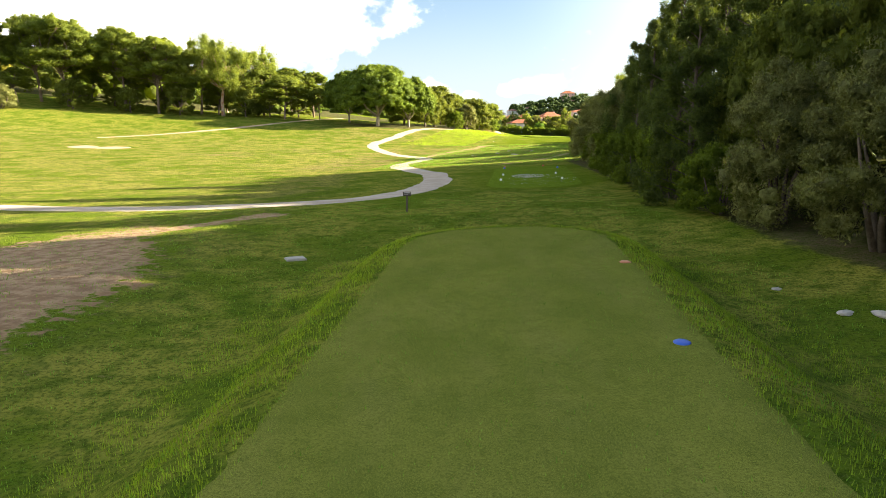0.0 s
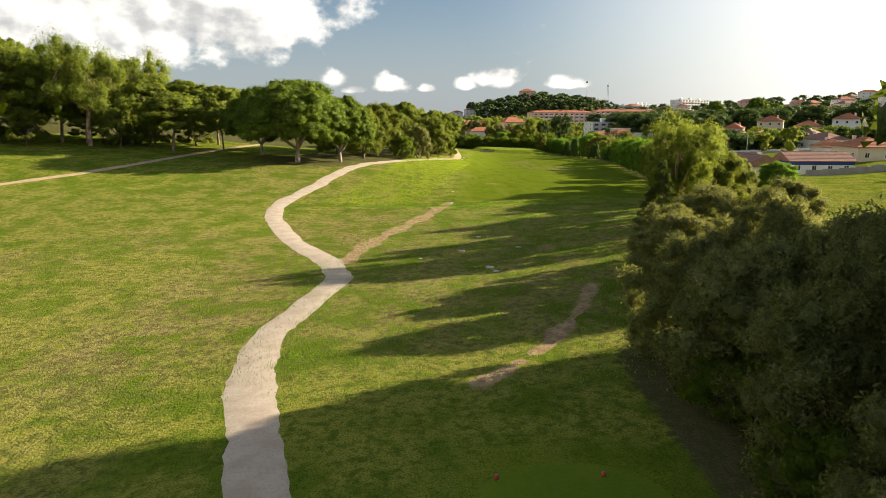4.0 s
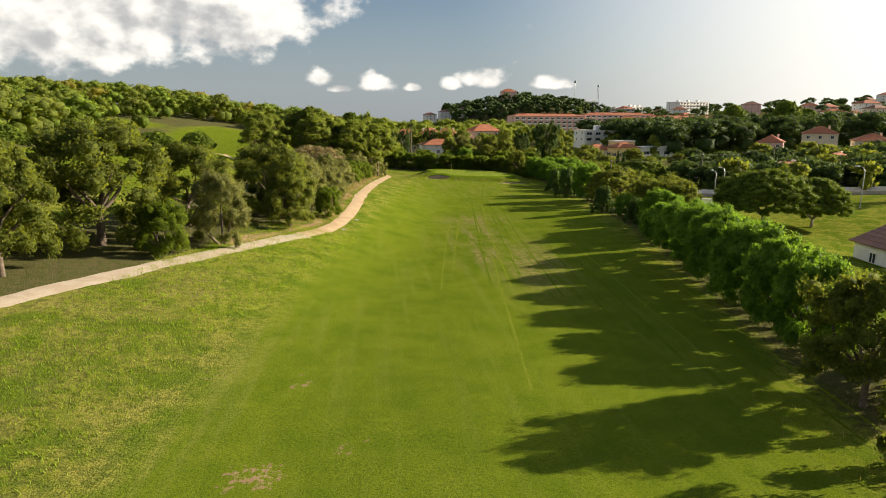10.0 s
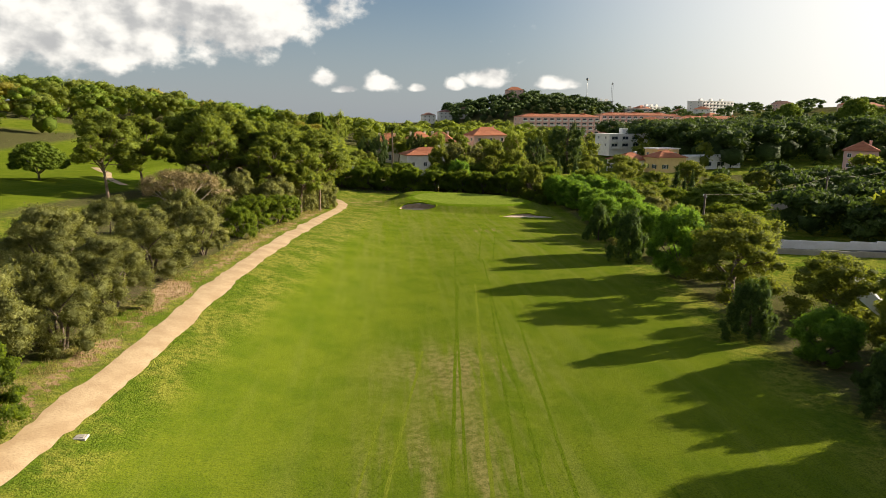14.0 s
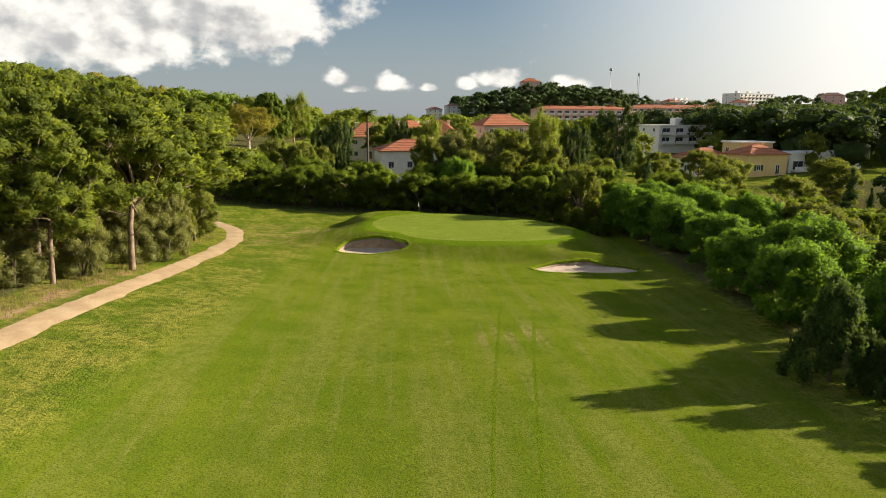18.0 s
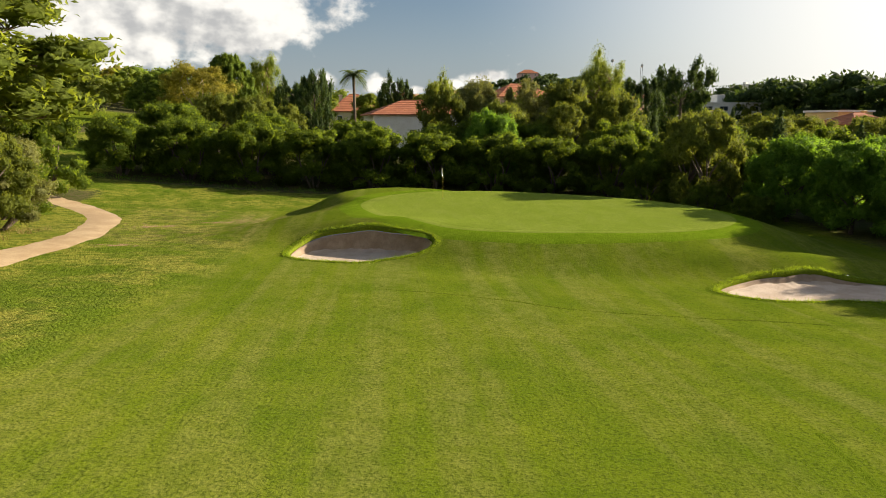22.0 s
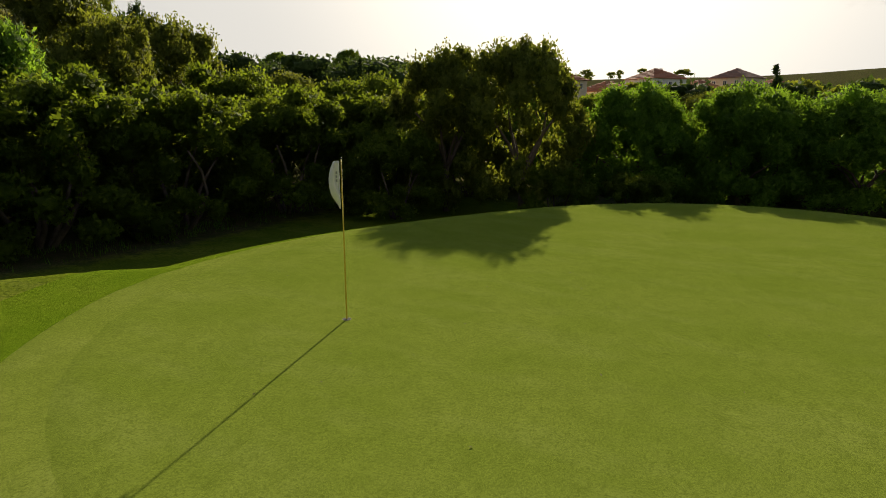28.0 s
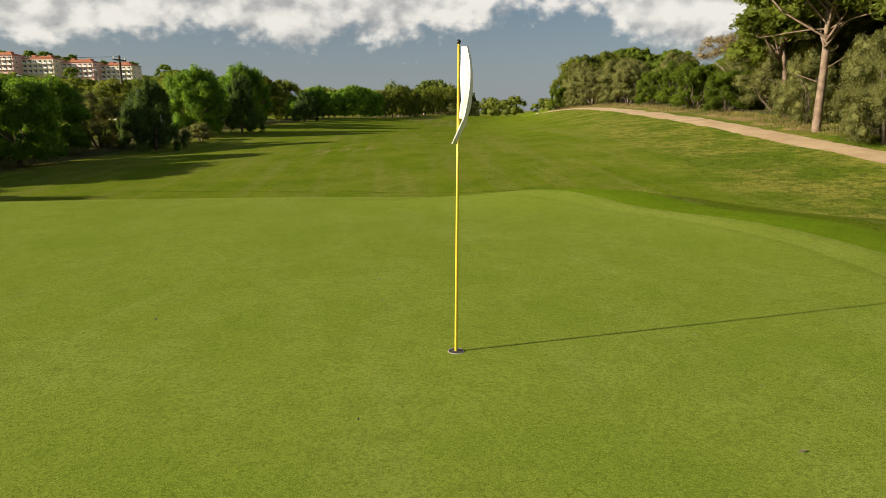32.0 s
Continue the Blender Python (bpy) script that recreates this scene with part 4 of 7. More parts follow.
def cores(rng, centres, radii, size=0.8, base=ICO1):
    """Rough dense hearts of the clumps."""
    vs, fs, ns = [], [], []
    bv, bf = base
    for i, (c, r) in enumerate(zip(centres, radii)):
        w = 1 + rng.normal(size=(len(bv), 1)) * 0.20
        vs.append(np.asarray(c) + bv * w * np.asarray(r) * size)
        fs.append(bf + i * len(bv))
        ns.append(bv)
    return np.concatenate(vs), np.concatenate(fs), np.concatenate(ns)


def foliage(name, rng, c, r, spray, heart, mat, parent=None, middle=None, heart_shape=ICO1):
    """Leaf sprays and hearts of many clumps as one softly shaded mesh."""
    crown = Shape()
    lv, lq, ln = cards(rng, c, r, **spray)
    hv, ht, hn = cores(rng, c, r, heart, heart_shape)
    crown.add(lv, lq)
    crown.add(hv, tris=ht)
    nrm = np.concatenate([ln, hn])
    if middle is not None:
        whole = np.concatenate([lv, hv]) - np.asarray(middle[0])
        whole /= np.asarray(middle[1]) ** 2
        whole /= np.maximum(np.linalg.norm(whole, axis=1), 1e-6)[:, None]
        nrm = nrm * 0.75 + whole * 0.35
    nrm /= np.maximum(np.linalg.norm(nrm, axis=1), 1e-6)[:, None]
    ob = part(name, crown, mat, parent, flat=False)
    ob.data.normals_split_custom_set_from_vertices(nrm)
    return ob


def limb(shape, a, b, ra, rb, rng, sag=0.12, steps=4, sides=5):
    a, b = np.asarray(a, float), np.asarray(b, float)
    d = np.linalg.norm(b - a)
    off = rng.normal(size=3) * d * sag
    off[2] = abs(off[2]) * 0.4
    pts, rad = [], []
    for i in range(steps + 1):
        s = i / steps
        pts.append(tuple(a + (b - a) * s + off * math.sin(math.pi * s)))
        rad.append(ra + (rb - ra) * s)
    if shape.split:
        shape.limbs.append(Shape().tube(pts, rad, sides))
    else:
        shape.tube(pts, rad, sides)


def dome(rng, n, w, z0, z1, flat=0.5, inner=0.25):
    """Clump centres over a dome of width w from z0 to z1."""
    out = []
    for i in range(n):
        a = i * 2.39996 + rng.random() * 0.5
        s = math.sqrt((i + 0.5) / n)
        r = s * w * 0.5 * (0.9 + 0.2 * rng.random())
        top = (1 - s ** (2 / flat)) ** 0.5 if s < 1 else 0
        z = z0 + (z1 - z0) * (0.15 + 0.85 * top) * (0.9 + 0.15 * rng.random())
        if rng.random() < inner:
            r, z = r * 0.7, z0 + (z - z0) * 0.6
        out.append((r * math.cos(a), r * math.sin(a), z))
    return out


SPECIES = {}


def species(name, size, label, category, leafkey, barkkey):
    def keep(fn):
        SPECIES[name] = dict(make=fn, size=size, label=label, category=category, leaf=leafkey, bark=barkkey, built={}, variants=2)
        return fn
    return keep


@species("stone_pine", (13.5, 21.0), "broad umbrella stone pine with a dense dark green crown", "tree", "stone_pine", "pale")
def _(rng, h, w):
    c, r = [], []
    for i in range(300):
        f = (i + 0.5) / 300
        a, tilt = i * 2.39996, math.asin(1 - 1.18 * f)
        bulge = 1 + 0.10 * math.sin(3 * a + 1.0) * math.cos(tilt) + 0.05 * rng.normal()
        out = w * 0.44 * math.cos(tilt) * bulge
        z = h * 0.40 + (h * 0.53 if tilt > 0 else h * 0.45) * math.sin(tilt) * (1 + 0.03 * rng.normal())
        c.append((out * math.cos(a), out * math.sin(a), z))
        k = 0.85 + 0.5 * rng.random()
        r.append((w * 0.058 * k, w * 0.058 * k, h * 0.052 * k))
    for i in range(14):
        a, k = i * 2.39996, math.sqrt((i + 0.5) / 14)
        c.append((w * 0.27 * k * math.cos(a), w * 0.27 * k * math.sin(a), h * (0.72 - 0.26 * k)))
        r.append((w * 0.10, w * 0.10, h * 0.10))
    s = Shape()
    fork = (0.2, 0.1, h * 0.16)
    s.tube([(0, 0, -0.3), (0.1, 0.05, h * 0.08), fork], [0.55, 0.45, 0.38], 8)
    for i in range(5):
        a = i * 1.257 + 0.4
        mid = (w * 0.17 * math.cos(a), w * 0.17 * math.sin(a), h * 0.42)
        limb(s, fork, mid, 0.30, 0.20, rng)
        for j in range(3):
            b = a + (j - 1) * 0.5
            limb(s, mid, (w * 0.33 * math.cos(b), w * 0.33 * math.sin(b), h * (0.60 + 0.08 * j)), 0.17, 0.06, rng)
    return s, c, r, dict(count=108, length=0.50, width=0.19, up=0.6, out=0.9, shell=0.45), 1.0


@species("pine", (14.0, 10.0), "tall open pine with a bare trunk and tufted crown", "tree", "pine", "pine")
def _(rng, h, w):
    c, r = [], []
    s = Shape()
    lean = 0.7 + rng.normal() * 0.5
    fork = np.array([lean, rng.normal() * 0.3, h * 0.50])
    s.tube([(0, 0, -0.3), (lean * 0.3, 0.1, h * 0.26), tuple(fork)], [0.24, 0.19, 0.15], 8)
    lobes = dome(rng, 22, w * 0.84, h * 0.28, h * 0.93, 0.85, 0.34)
    for p in lobes:
        p = np.asarray(p) + np.array([lean * 0.6, 0, 0])
        limb(s, fork - np.array([0, 0, h * 0.16 * rng.random()]), p - np.array([0, 0, h * 0.03]), 0.075, 0.03, rng, 0.16, 4, 5)
        for q in dome(rng, 8, w * 0.27, -h * 0.035, h * 0.055, 0.8, 0.1):
            e = p + np.asarray(q)
            limb(s, p - np.array([0, 0, h * 0.03]), e, 0.03, 0.01, rng, 0.08, 2, 4)
            c.append(tuple(e))
            k = w * (0.070 + 0.032 * rng.random())
            r.append((k, k, k * 0.80))
    for i in range(5):
        f = 0.20 + 0.06 * i
        a = i * 2.4 + rng.random()
        limb(s, (lean * f, 0, h * f), (lean * f + math.cos(a) * w * 0.16, math.sin(a) * w * 0.16, h * (f + 0.05)), 0.05, 0.012, rng, 0.1, 2, 4)
    return s, c, r, dict(count=118, length=0.46, width=0.13, up=0.45, out=0.9, shell=0.35), 0.85


@species("eucalyptus", (11.0, 8.0), "tall eucalyptus with pale branches and drooping leaves", "tree", "eucalyptus", "eucalyptus")
def _(rng, h, w):
    c, r = [], []
    s = Shape()
    fork = np.array([0.15, 0.1, h * 0.36])
    s.tube([(0, 0, -0.3), (-0.1, 0.05, h * 0.18), tuple(fork)], [0.26, 0.21, 0.17], 8)
    for i in range(7):
        a = i * 0.9 + rng.random() * 0.4
        e = np.array([math.cos(a) * w * 0.27, math.sin(a) * w * 0.27, h * (0.58 + 0.30 * rng.random())])
        limb(s, fork, e, 0.12, 0.05, rng, 0.16, 5)
        for j in range(9):
            b = rng.random() * 6.28
            q = e + np.array([math.cos(b), math.sin(b), 0]) * w * 0.24 * rng.random() ** 0.5 + np.array([0, 0, h * (rng.random() - 0.62) * 0.46])
            limb(s, e, q, 0.04, 0.012, rng, 0.1, 2, 4)
            c.append(tuple(q))
            k = w * (0.11 + 0.05 * rng.random())
            r.append((k, k, k * 1.3))
    return s, c, r, dict(count=300, length=0.32, width=0.10, up=-0.9, out=0.3, shell=0.15), 0.50


@species("olive", (5.6, 5.6), "bushy grey-green wild olive reaching the ground", "shrub", "olive", "dark")
def _(rng, h, w):
    c = dome(rng, 34, w * 0.80, h * 0.18, h * 0.90, 0.8, 0.15)
    for i in range(12):
        a = i * 0.52
        c.append((w * 0.36 * math.cos(a), w * 0.36 * math.sin(a), h * (0.12 + 0.25 * rng.random())))
    r = [(w * 0.115 * (0.7 + 0.6 * rng.random()),) * 2 + (h * 0.10 * (0.8 + 0.5 * rng.random()),) for _ in c]
    s = Shape()
    for i in range(4):
        a = i * 1.57 + 0.3
        limb(s, (0.15 * math.cos(a), 0.15 * math.sin(a), -0.2), (w * 0.24 * math.cos(a), w * 0.24 * math.sin(a), h * 0.6), 0.13, 0.04, rng)
    return s, c, r, dict(count=300, length=0.26, width=0.085, up=0.55, out=0.8, shell=0.5), 0.8


@species("oak", (8.0, 9.0), "dense dark evergreen oak with a rounded crown", "tree", "oak", "dark")
def _(rng, h, w):
    c = dome(rng, 44, w * 0.84, h * 0.24, h * 0.92, 0.75, 0.18)
    for i in range(14):
        a = i * 0.45
        c.append((w * 0.38 * math.cos(a), w * 0.38 * math.sin(a), h * (0.14 + 0.22 * rng.random())))
    r = [(w * 0.095 * (0.7 + 0.65 * rng.random()),) * 2 + (h * 0.085 * (0.8 + 0.5 * rng.random()),) for _ in c]
    s = Shape()
    s.split = True
    s.tube([(0, 0, -0.3), (0.05, 0, h * 0.12), (0, 0.05, h * 0.28)], [0.30, 0.24, 0.20], 7)
    for i in range(6):
        a = i * 1.05
        limb(s, (0, 0, h * 0.26), (w * 0.28 * math.cos(a), w * 0.28 * math.sin(a), h * 0.62), 0.15, 0.05, rng)
    return s, c, r, dict(count=250, length=0.30, width=0.15, up=0.2, out=0.8, shell=0.6), 0.84


@species("round", (5.8, 6.4), "small round-headed tree with a short trunk and bright green crown", "tree", "round", "dark")
def _(rng, h, w):
    c = dome(rng, 54, w * 0.86, h * 0.20, h * 0.92, 0.72, 0.10)
    for i in range(22):
        a = i * 0.571
        f = 0.24 + 0.14 * rng.random()
        c.append((w * f * math.cos(a), w * f * math.sin(a), h * (0.17 + 0.20 * rng.random())))
    r = [(w * 0.115 * (0.7 + 0.5 * rng.random()),) * 2 + (h * 0.10 * (0.8 + 0.5 * rng.random()),) for _ in c]
    s = Shape()
    s.split = True
    s.tube([(0, 0, -0.3), (0.04, 0, h * 0.14), (0, 0.03, h * 0.30)], [0.16, 0.13, 0.11], 7)
    for i in range(6):
        a = i * 1.05
        limb(s, (0, 0, h * 0.20), (w * 0.30 * math.cos(a), w * 0.30 * math.sin(a), h * 0.50), 0.08, 0.03, rng)
    return s, c, r, dict(count=330, length=0.27, width=0.10, up=0.6, out=0.9, shell=0.6), 0.84


@species("lentisk", (5.4, 7.0), "large dense evergreen shrub in a continuous thicket", "shrub", "lentisk", "dark")
def _(rng, h, w):
    c = dome(rng, 40, w * 0.86, h * 0.22, h * 0.92, 0.62, 0.12)
    for i in range(16):
        a = i * 0.393
        c.append((w * 0.40 * math.cos(a), w * 0.40 * math.sin(a), h * (0.10 + 0.28 * rng.random())))
    r = [(w * 0.11 * (0.7 + 0.6 * rng.random()),) * 2 + (h * 0.10 * (0.8 + 0.5 * rng.random()),) for _ in c]
    s = Shape()
    for i in range(5):
        a = i * 1.25
        limb(s, (0.3 * math.cos(a), 0.3 * math.sin(a), -0.2), (w * 0.26 * math.cos(a), w * 0.26 * math.sin(a), h * 0.6), 0.12, 0.04, rng)
    return s, c, r, dict(count=270, length=0.27, width=0.13, up=0.35, out=0.8, shell=0.62), 0.86


@species("casuarina", (11.0, 5.0), "tall feathery casuarina with upright plumes", "tree", "casuarina", "dark")
def _(rng, h, w):
    c, r = [], []
    s = Shape()
    s.tube([(0, 0, -0.3), (0.1, 0, h * 0.5), (0, 0.1, h * 0.97)], [0.17, 0.10, 0.02], 6)
    for i in range(46):
        f = 0.05 + 0.93 * (i / 45)
        reach = w * 0.5 * (1 - f) ** 0.62 * (0.45 + 0.65 * rng.random())
        a = i * 2.4 + rng.random()
        e = (math.cos(a) * reach, math.sin(a) * reach, h * f + reach * 0.35)
        limb(s, (0, 0, h * f * 0.94), e, 0.04, 0.012, rng, 0.06, 2, 4)
        c.append(e)
        k = w * (0.055 + 0.085 * (1 - f)) * (0.8 + 0.4 * rng.random())
        r.append((k, k, k * 1.5))
    return s, c, r, dict(count=190, length=0.60, width=0.070, up=0.75, out=0.5, shell=0.12), 0.22


@species("juniper", (4.8, 4.8), "spiky bluish-green juniper with pointed upright sprays", "shrub", "juniper", "dark")
def _(rng, h, w):
    c, r = [], []
    s = Shape()
    s.tube([(0, 0, -0.2), (0, 0, h * 0.5), (0, 0, h * 0.9)], [0.12, 0.08, 0.02], 6)
    for i in range(46):
        f = (i + 0.5) / 46
        a = i * 2.4
        reach = w * 0.5 * (1 - 0.75 * f) * (0.6 + 0.45 * rng.random())
        e = (math.cos(a) * reach, math.sin(a) * reach, h * (0.12 + 0.80 * f))
        c.append(e)
        k = w * 0.085 * (0.8 + 0.5 * rng.random())
        r.append((k, k, k * 1.6))
    return s, c, r, dict(count=210, length=0.34, width=0.08, up=1.1, out=0.9, shell=0.4), 0.72


@species("cypress", (11.5, 11.0), "dark spreading cypress with ragged upswept branches", "tree", "cypress", "dark")
def _(rng, h, w):
    c, r = [], []
    s = Shape()
    s.tube([(0, 0, -0.3), (0, 0, h * 0.5), (0, 0, h * 0.9)], [0.35, 0.22, 0.04], 7)
    for i in range(60):
        f = (i + 0.5) / 60
        a = i * 2.4
        reach = w * 0.5 * math.sin(math.pi * (0.18 + 0.80 * (1 - f))) ** 0.8 * (0.5 + 0.55 * rng.random())
        e = (math.cos(a) * reach, math.sin(a) * reach, h * (0.07 + 0.80 * f) + reach * 0.22)
        limb(s, (0, 0, h * (0.06 + 0.7 * f)), e, 0.06, 0.02, rng, 0.05, 2, 4)
        c.append(e)
        k = w * 0.082 * (0.7 + 0.6 * rng.random())
        r.append((k, k, k * 1.3))
    return s, c, r, dict(count=200, length=0.62, width=0.13, up=0.9, out=1.0, shell=0.4), 0.72


@species("column_cypress", (8.0, 1.8), "slim dark columnar cypress", "tree", "cypress", "dark")
def _(rng, h, w):
    c, r = [], []
    s = Shape()
    s.tube([(0, 0, -0.3), (0, 0, h * 0.9)], [0.14, 0.03], 6)
    for i in range(24):
        f = (i + 0.5) / 24
        k = w * 0.5 * min(1, 2.2 * (1 - f) + 0.12) * min(1, 0.5 + 3 * f)
        a = i * 2.4
        c.append((0.2 * k * math.cos(a), 0.2 * k * math.sin(a), h * (0.06 + 0.92 * f)))
        r.append((k, k, h * 0.055))
    return s, c, r, dict(count=90, length=0.34, width=0.10, up=1.6, out=0.5, shell=0.6), 0.8


@species("dead_acacia", (6.2, 10.0), "spreading half-dead grey-brown acacia with bare twigs", "tree", "deadwood", "pale")
def _(rng, h, w):
    c = dome(rng, 40, w * 0.84, h * 0.40, h * 0.92, 0.85, 0.2)
    r = [(w * 0.085 * (0.7 + 0.6 * rng.random()),) * 2 + (h * 0.075,) for _ in c]
    s = Shape()
    s.tube([(0, 0, -0.3), (0.2, 0, h * 0.22)], [0.22, 0.16], 7)
    for p in c[::2]:
        limb(s, (0.2, 0, h * 0.2), p, 0.07, 0.015, rng, 0.1, 4, 4)
    return s, c, r, dict(count=230, length=0.55, width=0.035, up=0.2, out=1.0, shell=0.3), 0.5


@species("yellow_tree", (8.0, 7.5), "rounded tree with yellow-green autumn leaves", "tree", "yellow", "pale")
def _(rng, h, w):
    c = dome(rng, 36, w * 0.82, h * 0.30, h * 0.92, 0.72, 0.2)
    r = [(w * 0.095 * (0.7 + 0.6 * rng.random()),) * 2 + (h * 0.085,) for _ in c]
    s = Shape()
    s.tube([(0, 0, -0.3), (0.05, 0, h * 0.35)], [0.2, 0.14], 7)
    for p in c[::4]:
        limb(s, (0.05, 0, h * 0.3), p, 0.08, 0.02, rng, 0.1, 3, 4)
    return s, c, r, dict(count=200, length=0.30, width=0.16, up=0.1, out=0.7, shell=0.25), 0.40


def plant(kind, x, y, h, w, turn=None, group="", variant=None, z=None, label=None):
    """One tree of a kind, h high and w wide, with its foot on the ground."""
    k = SPECIES[kind]
    n = sum(k.setdefault("count", [0])) % k["variants"] if variant is None else variant
    k["count"].append(1)
    H, W = k["size"]
    if turn is None:
        turn = (x * 37.7 + y * 91.3) % 360
    s = (w / W, w / W, h / H)
    foot = gz(x, y) - 0.05 if z is None else z
    want = Matrix.LocRotScale((x, y, foot), Euler((0, 0, radians(turn))), None)
    if n in k["built"]:
        src = k["built"][n]
        inv = [a / b for a, b in zip(s, src.scale)]
        ob = copy_thing(src, want @ Matrix.Diagonal((*inv, 1)))
    else:
        rng = np.random.default_rng(len(kind) * 131 + n * 17 + ord(kind[0]))
        wood, c, r, spray, heart = k["make"](rng, H, W)
        c = [tuple(np.asarray(p) + rng.normal(size=3) * np.array([W, W, H]) * k.get("jitter", 0.022)) for p in c]
        r = [tuple(np.asarray(q) * (0.72 + 0.6 * rng.random())) for q in r]
        fine_c, fine_r = [], []
        for p, q in zip(c, r):
            for _ in range(3):
                d = rng.normal(size=3)
                d /= np.linalg.norm(d)
                fine_c.append(tuple(np.asarray(p) + d * np.asarray(q) * 0.72 * rng.random() ** 0.4))
                fine_r.append(tuple(np.asarray(q) * (0.50 + 0.35 * rng.random())))
        c, r = np.array(fine_c), np.array(fine_r)
        reach = np.percentile(np.hypot(c[:, 0], c[:, 1]) + r[:, 0] * 1.05, 97) / (W * 0.5)
        tall = np.percentile(c[:, 2] + r[:, 2] * 1.05, 99) / H
        c, r = c / (reach, reach, tall), r / (reach, reach, tall)
        wood.fit((1 / reach, 1 / reach, 1 / tall))
        finer = k.get("finer", 1.0)
        spray = dict(spray, count=max(14, int(spray["count"] * 0.44 * finer ** 1.7)), length=spray["length"] * 0.80 / finer, width=spray["width"] * 0.90 / finer)
        ob = thing(kind, k["label"], k["category"])
        trunk = part("trunk", wood, BARK[k["bark"]], ob, flat=False)
        for piece in wood.limbs:
            part("limb", piece, BARK[k["bark"]], trunk, flat=False)
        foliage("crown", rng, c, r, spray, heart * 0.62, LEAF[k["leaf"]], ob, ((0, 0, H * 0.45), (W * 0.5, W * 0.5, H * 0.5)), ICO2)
        ob.matrix_basis = want @ Matrix.Diagonal((*s, 1))
        k["built"][n] = ob
    if group:
        ob["group"] = group
    if label:
        ob["label"] = label
    return ob


SPECIES["stone_pine"]["jitter"] = 0.017
SPECIES["stone_pine"]["finer"] = 1.35
SPECIES["yellow_tree"]["finer"] = 1.6
SPECIES["eucalyptus"]["finer"] = 1.4
SPECIES["casuarina"]["finer"] = 1.2
SPECIES["oak"]["finer"] = 1.15
SPECIES["round"]["jitter"] = 0.014
SPECIES["olive"]["finer"] = 1.5
SPECIES["round"]["finer"] = 1.15
SPECIES["lentisk"]["finer"] = 1.15


def far_wood(name, label, leafkey, spots, seed, spray=25, clumps=9, flatness=0.75):
    """A distant wood in one mesh: spots of (x, y, height, width)."""
    rng = np.random.default_rng(seed)
    C, R = [], []
    for x, y, h, w in spots:
        z = gz(x, y)
        for cx, cy, cz in dome(rng, clumps, w * 0.8, h * 0.40, h * 0.88, flatness, 0.1):
            C.append((x + cx, y + cy, z + cz))
            q = w * (0.16 + 0.07 * rng.random())
            R.append((q, q, h * 0.12))
        C.append((x, y, z + h * 0.3))
        R.append((w * 0.34, w * 0.34, h * 0.30))
    looks = dict(count=spray, length=1.0, width=0.50, up=0.35, out=0.8, shell=0.70, wisp=0.0)
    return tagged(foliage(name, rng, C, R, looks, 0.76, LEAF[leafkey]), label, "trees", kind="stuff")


def blades(name, label, spots, leafkey, height, width, per, spread, seed, flop=0.45):
    """Tufts of grass, weeds or straw round many spots, as one mesh."""
    rng = np.random.default_rng(seed)
    spots = np.asarray(spots, float)
    k = np.repeat(np.arange(len(spots)), per)
    n = len(k)
    xy = spots[k, :2] + rng.normal(size=(n, 2)) * spread
    z = ground(xy[:, 0], xy[:, 1]) - 0.01
    base = np.column_stack([xy, z])
    a = rng.random(n) * 6.283
    hh = height * (0.5 + 0.9 * rng.random(n))
    tip = base + np.column_stack([np.cos(a) * hh * flop * rng.random(n), np.sin(a) * hh * flop * rng.random(n), hh])
    side = np.column_stack([-np.sin(a), np.cos(a), np.zeros(n)]) * (width * (0.6 + 0.8 * rng.random(n)))[:, None]
    v = np.stack([base - side * 0.5, base + side * 0.5, tip], 1).reshape(-1, 3)
    sh = Shape().add(v, tris=np.arange(n * 3).reshape(-1, 3))
    return tagged(part(name, sh, LEAF[leafkey], None), label, "grass", kind="stuff")

# ---- planting, space by space ----
# thicket beside the tees
for x, y, h, w in ((10.3, 5.5, 5.6, 4.6), (10.4, 10.8, 5.4, 4.6), (10.7, 15.2, 5.0, 4.4), (10.6, 19.6, 5.2, 4.4)):
    plant("olive", x, y, h, w, group="thicket by the tees")
for x, y, h, w in ((14.6, 3, 10, 7), (15, 11, 10.5, 7.5), (15, 19, 10.5, 7), (14, -4, 9, 7), (12.5, 23.5, 7.5, 5.5), (18.5, 15, 12, 8), (19.5, 25, 12, 8), (18.5, 5, 11, 8), (14, 15.5, 8.5, 6), (20, -5, 11, 9), (13.5, 8, 8, 6)):
    plant("oak", x, y, h, w, group="thicket by the tees")
for x, y, h, w in ((10.0, 25.6, 8.5, 4.6), (11.2, 30.6, 10.5, 4.8), (11.9, 36.5, 9.0, 4.6), (12.8, 42, 8.5, 5.0), (16.5, 33, 13.5, 6.6), (17.0, 39, 14.5, 7.0), (18.2, 44, 14.0, 6.6), (18.6, 52.5, 13.2, 6.4)):
    plant("casuarina", x, y, h, w, group="thicket by the tees")
for x, y, h, w in ((9.9, 22.5, 2.6, 3.2), (10.3, 28.2, 3.4, 3.6), (10.8, 33.4, 3.4, 3.8), (11.4, 38.8, 3.2, 3.8), (12.4, 44.8, 3.4, 4), (14, 51.5, 3.2, 4), (14.6, 58, 3.0, 4)):
    plant("lentisk", x, y, h, w, group="thicket by the tees", label="dark evergreen undergrowth at the foot of the thicket")
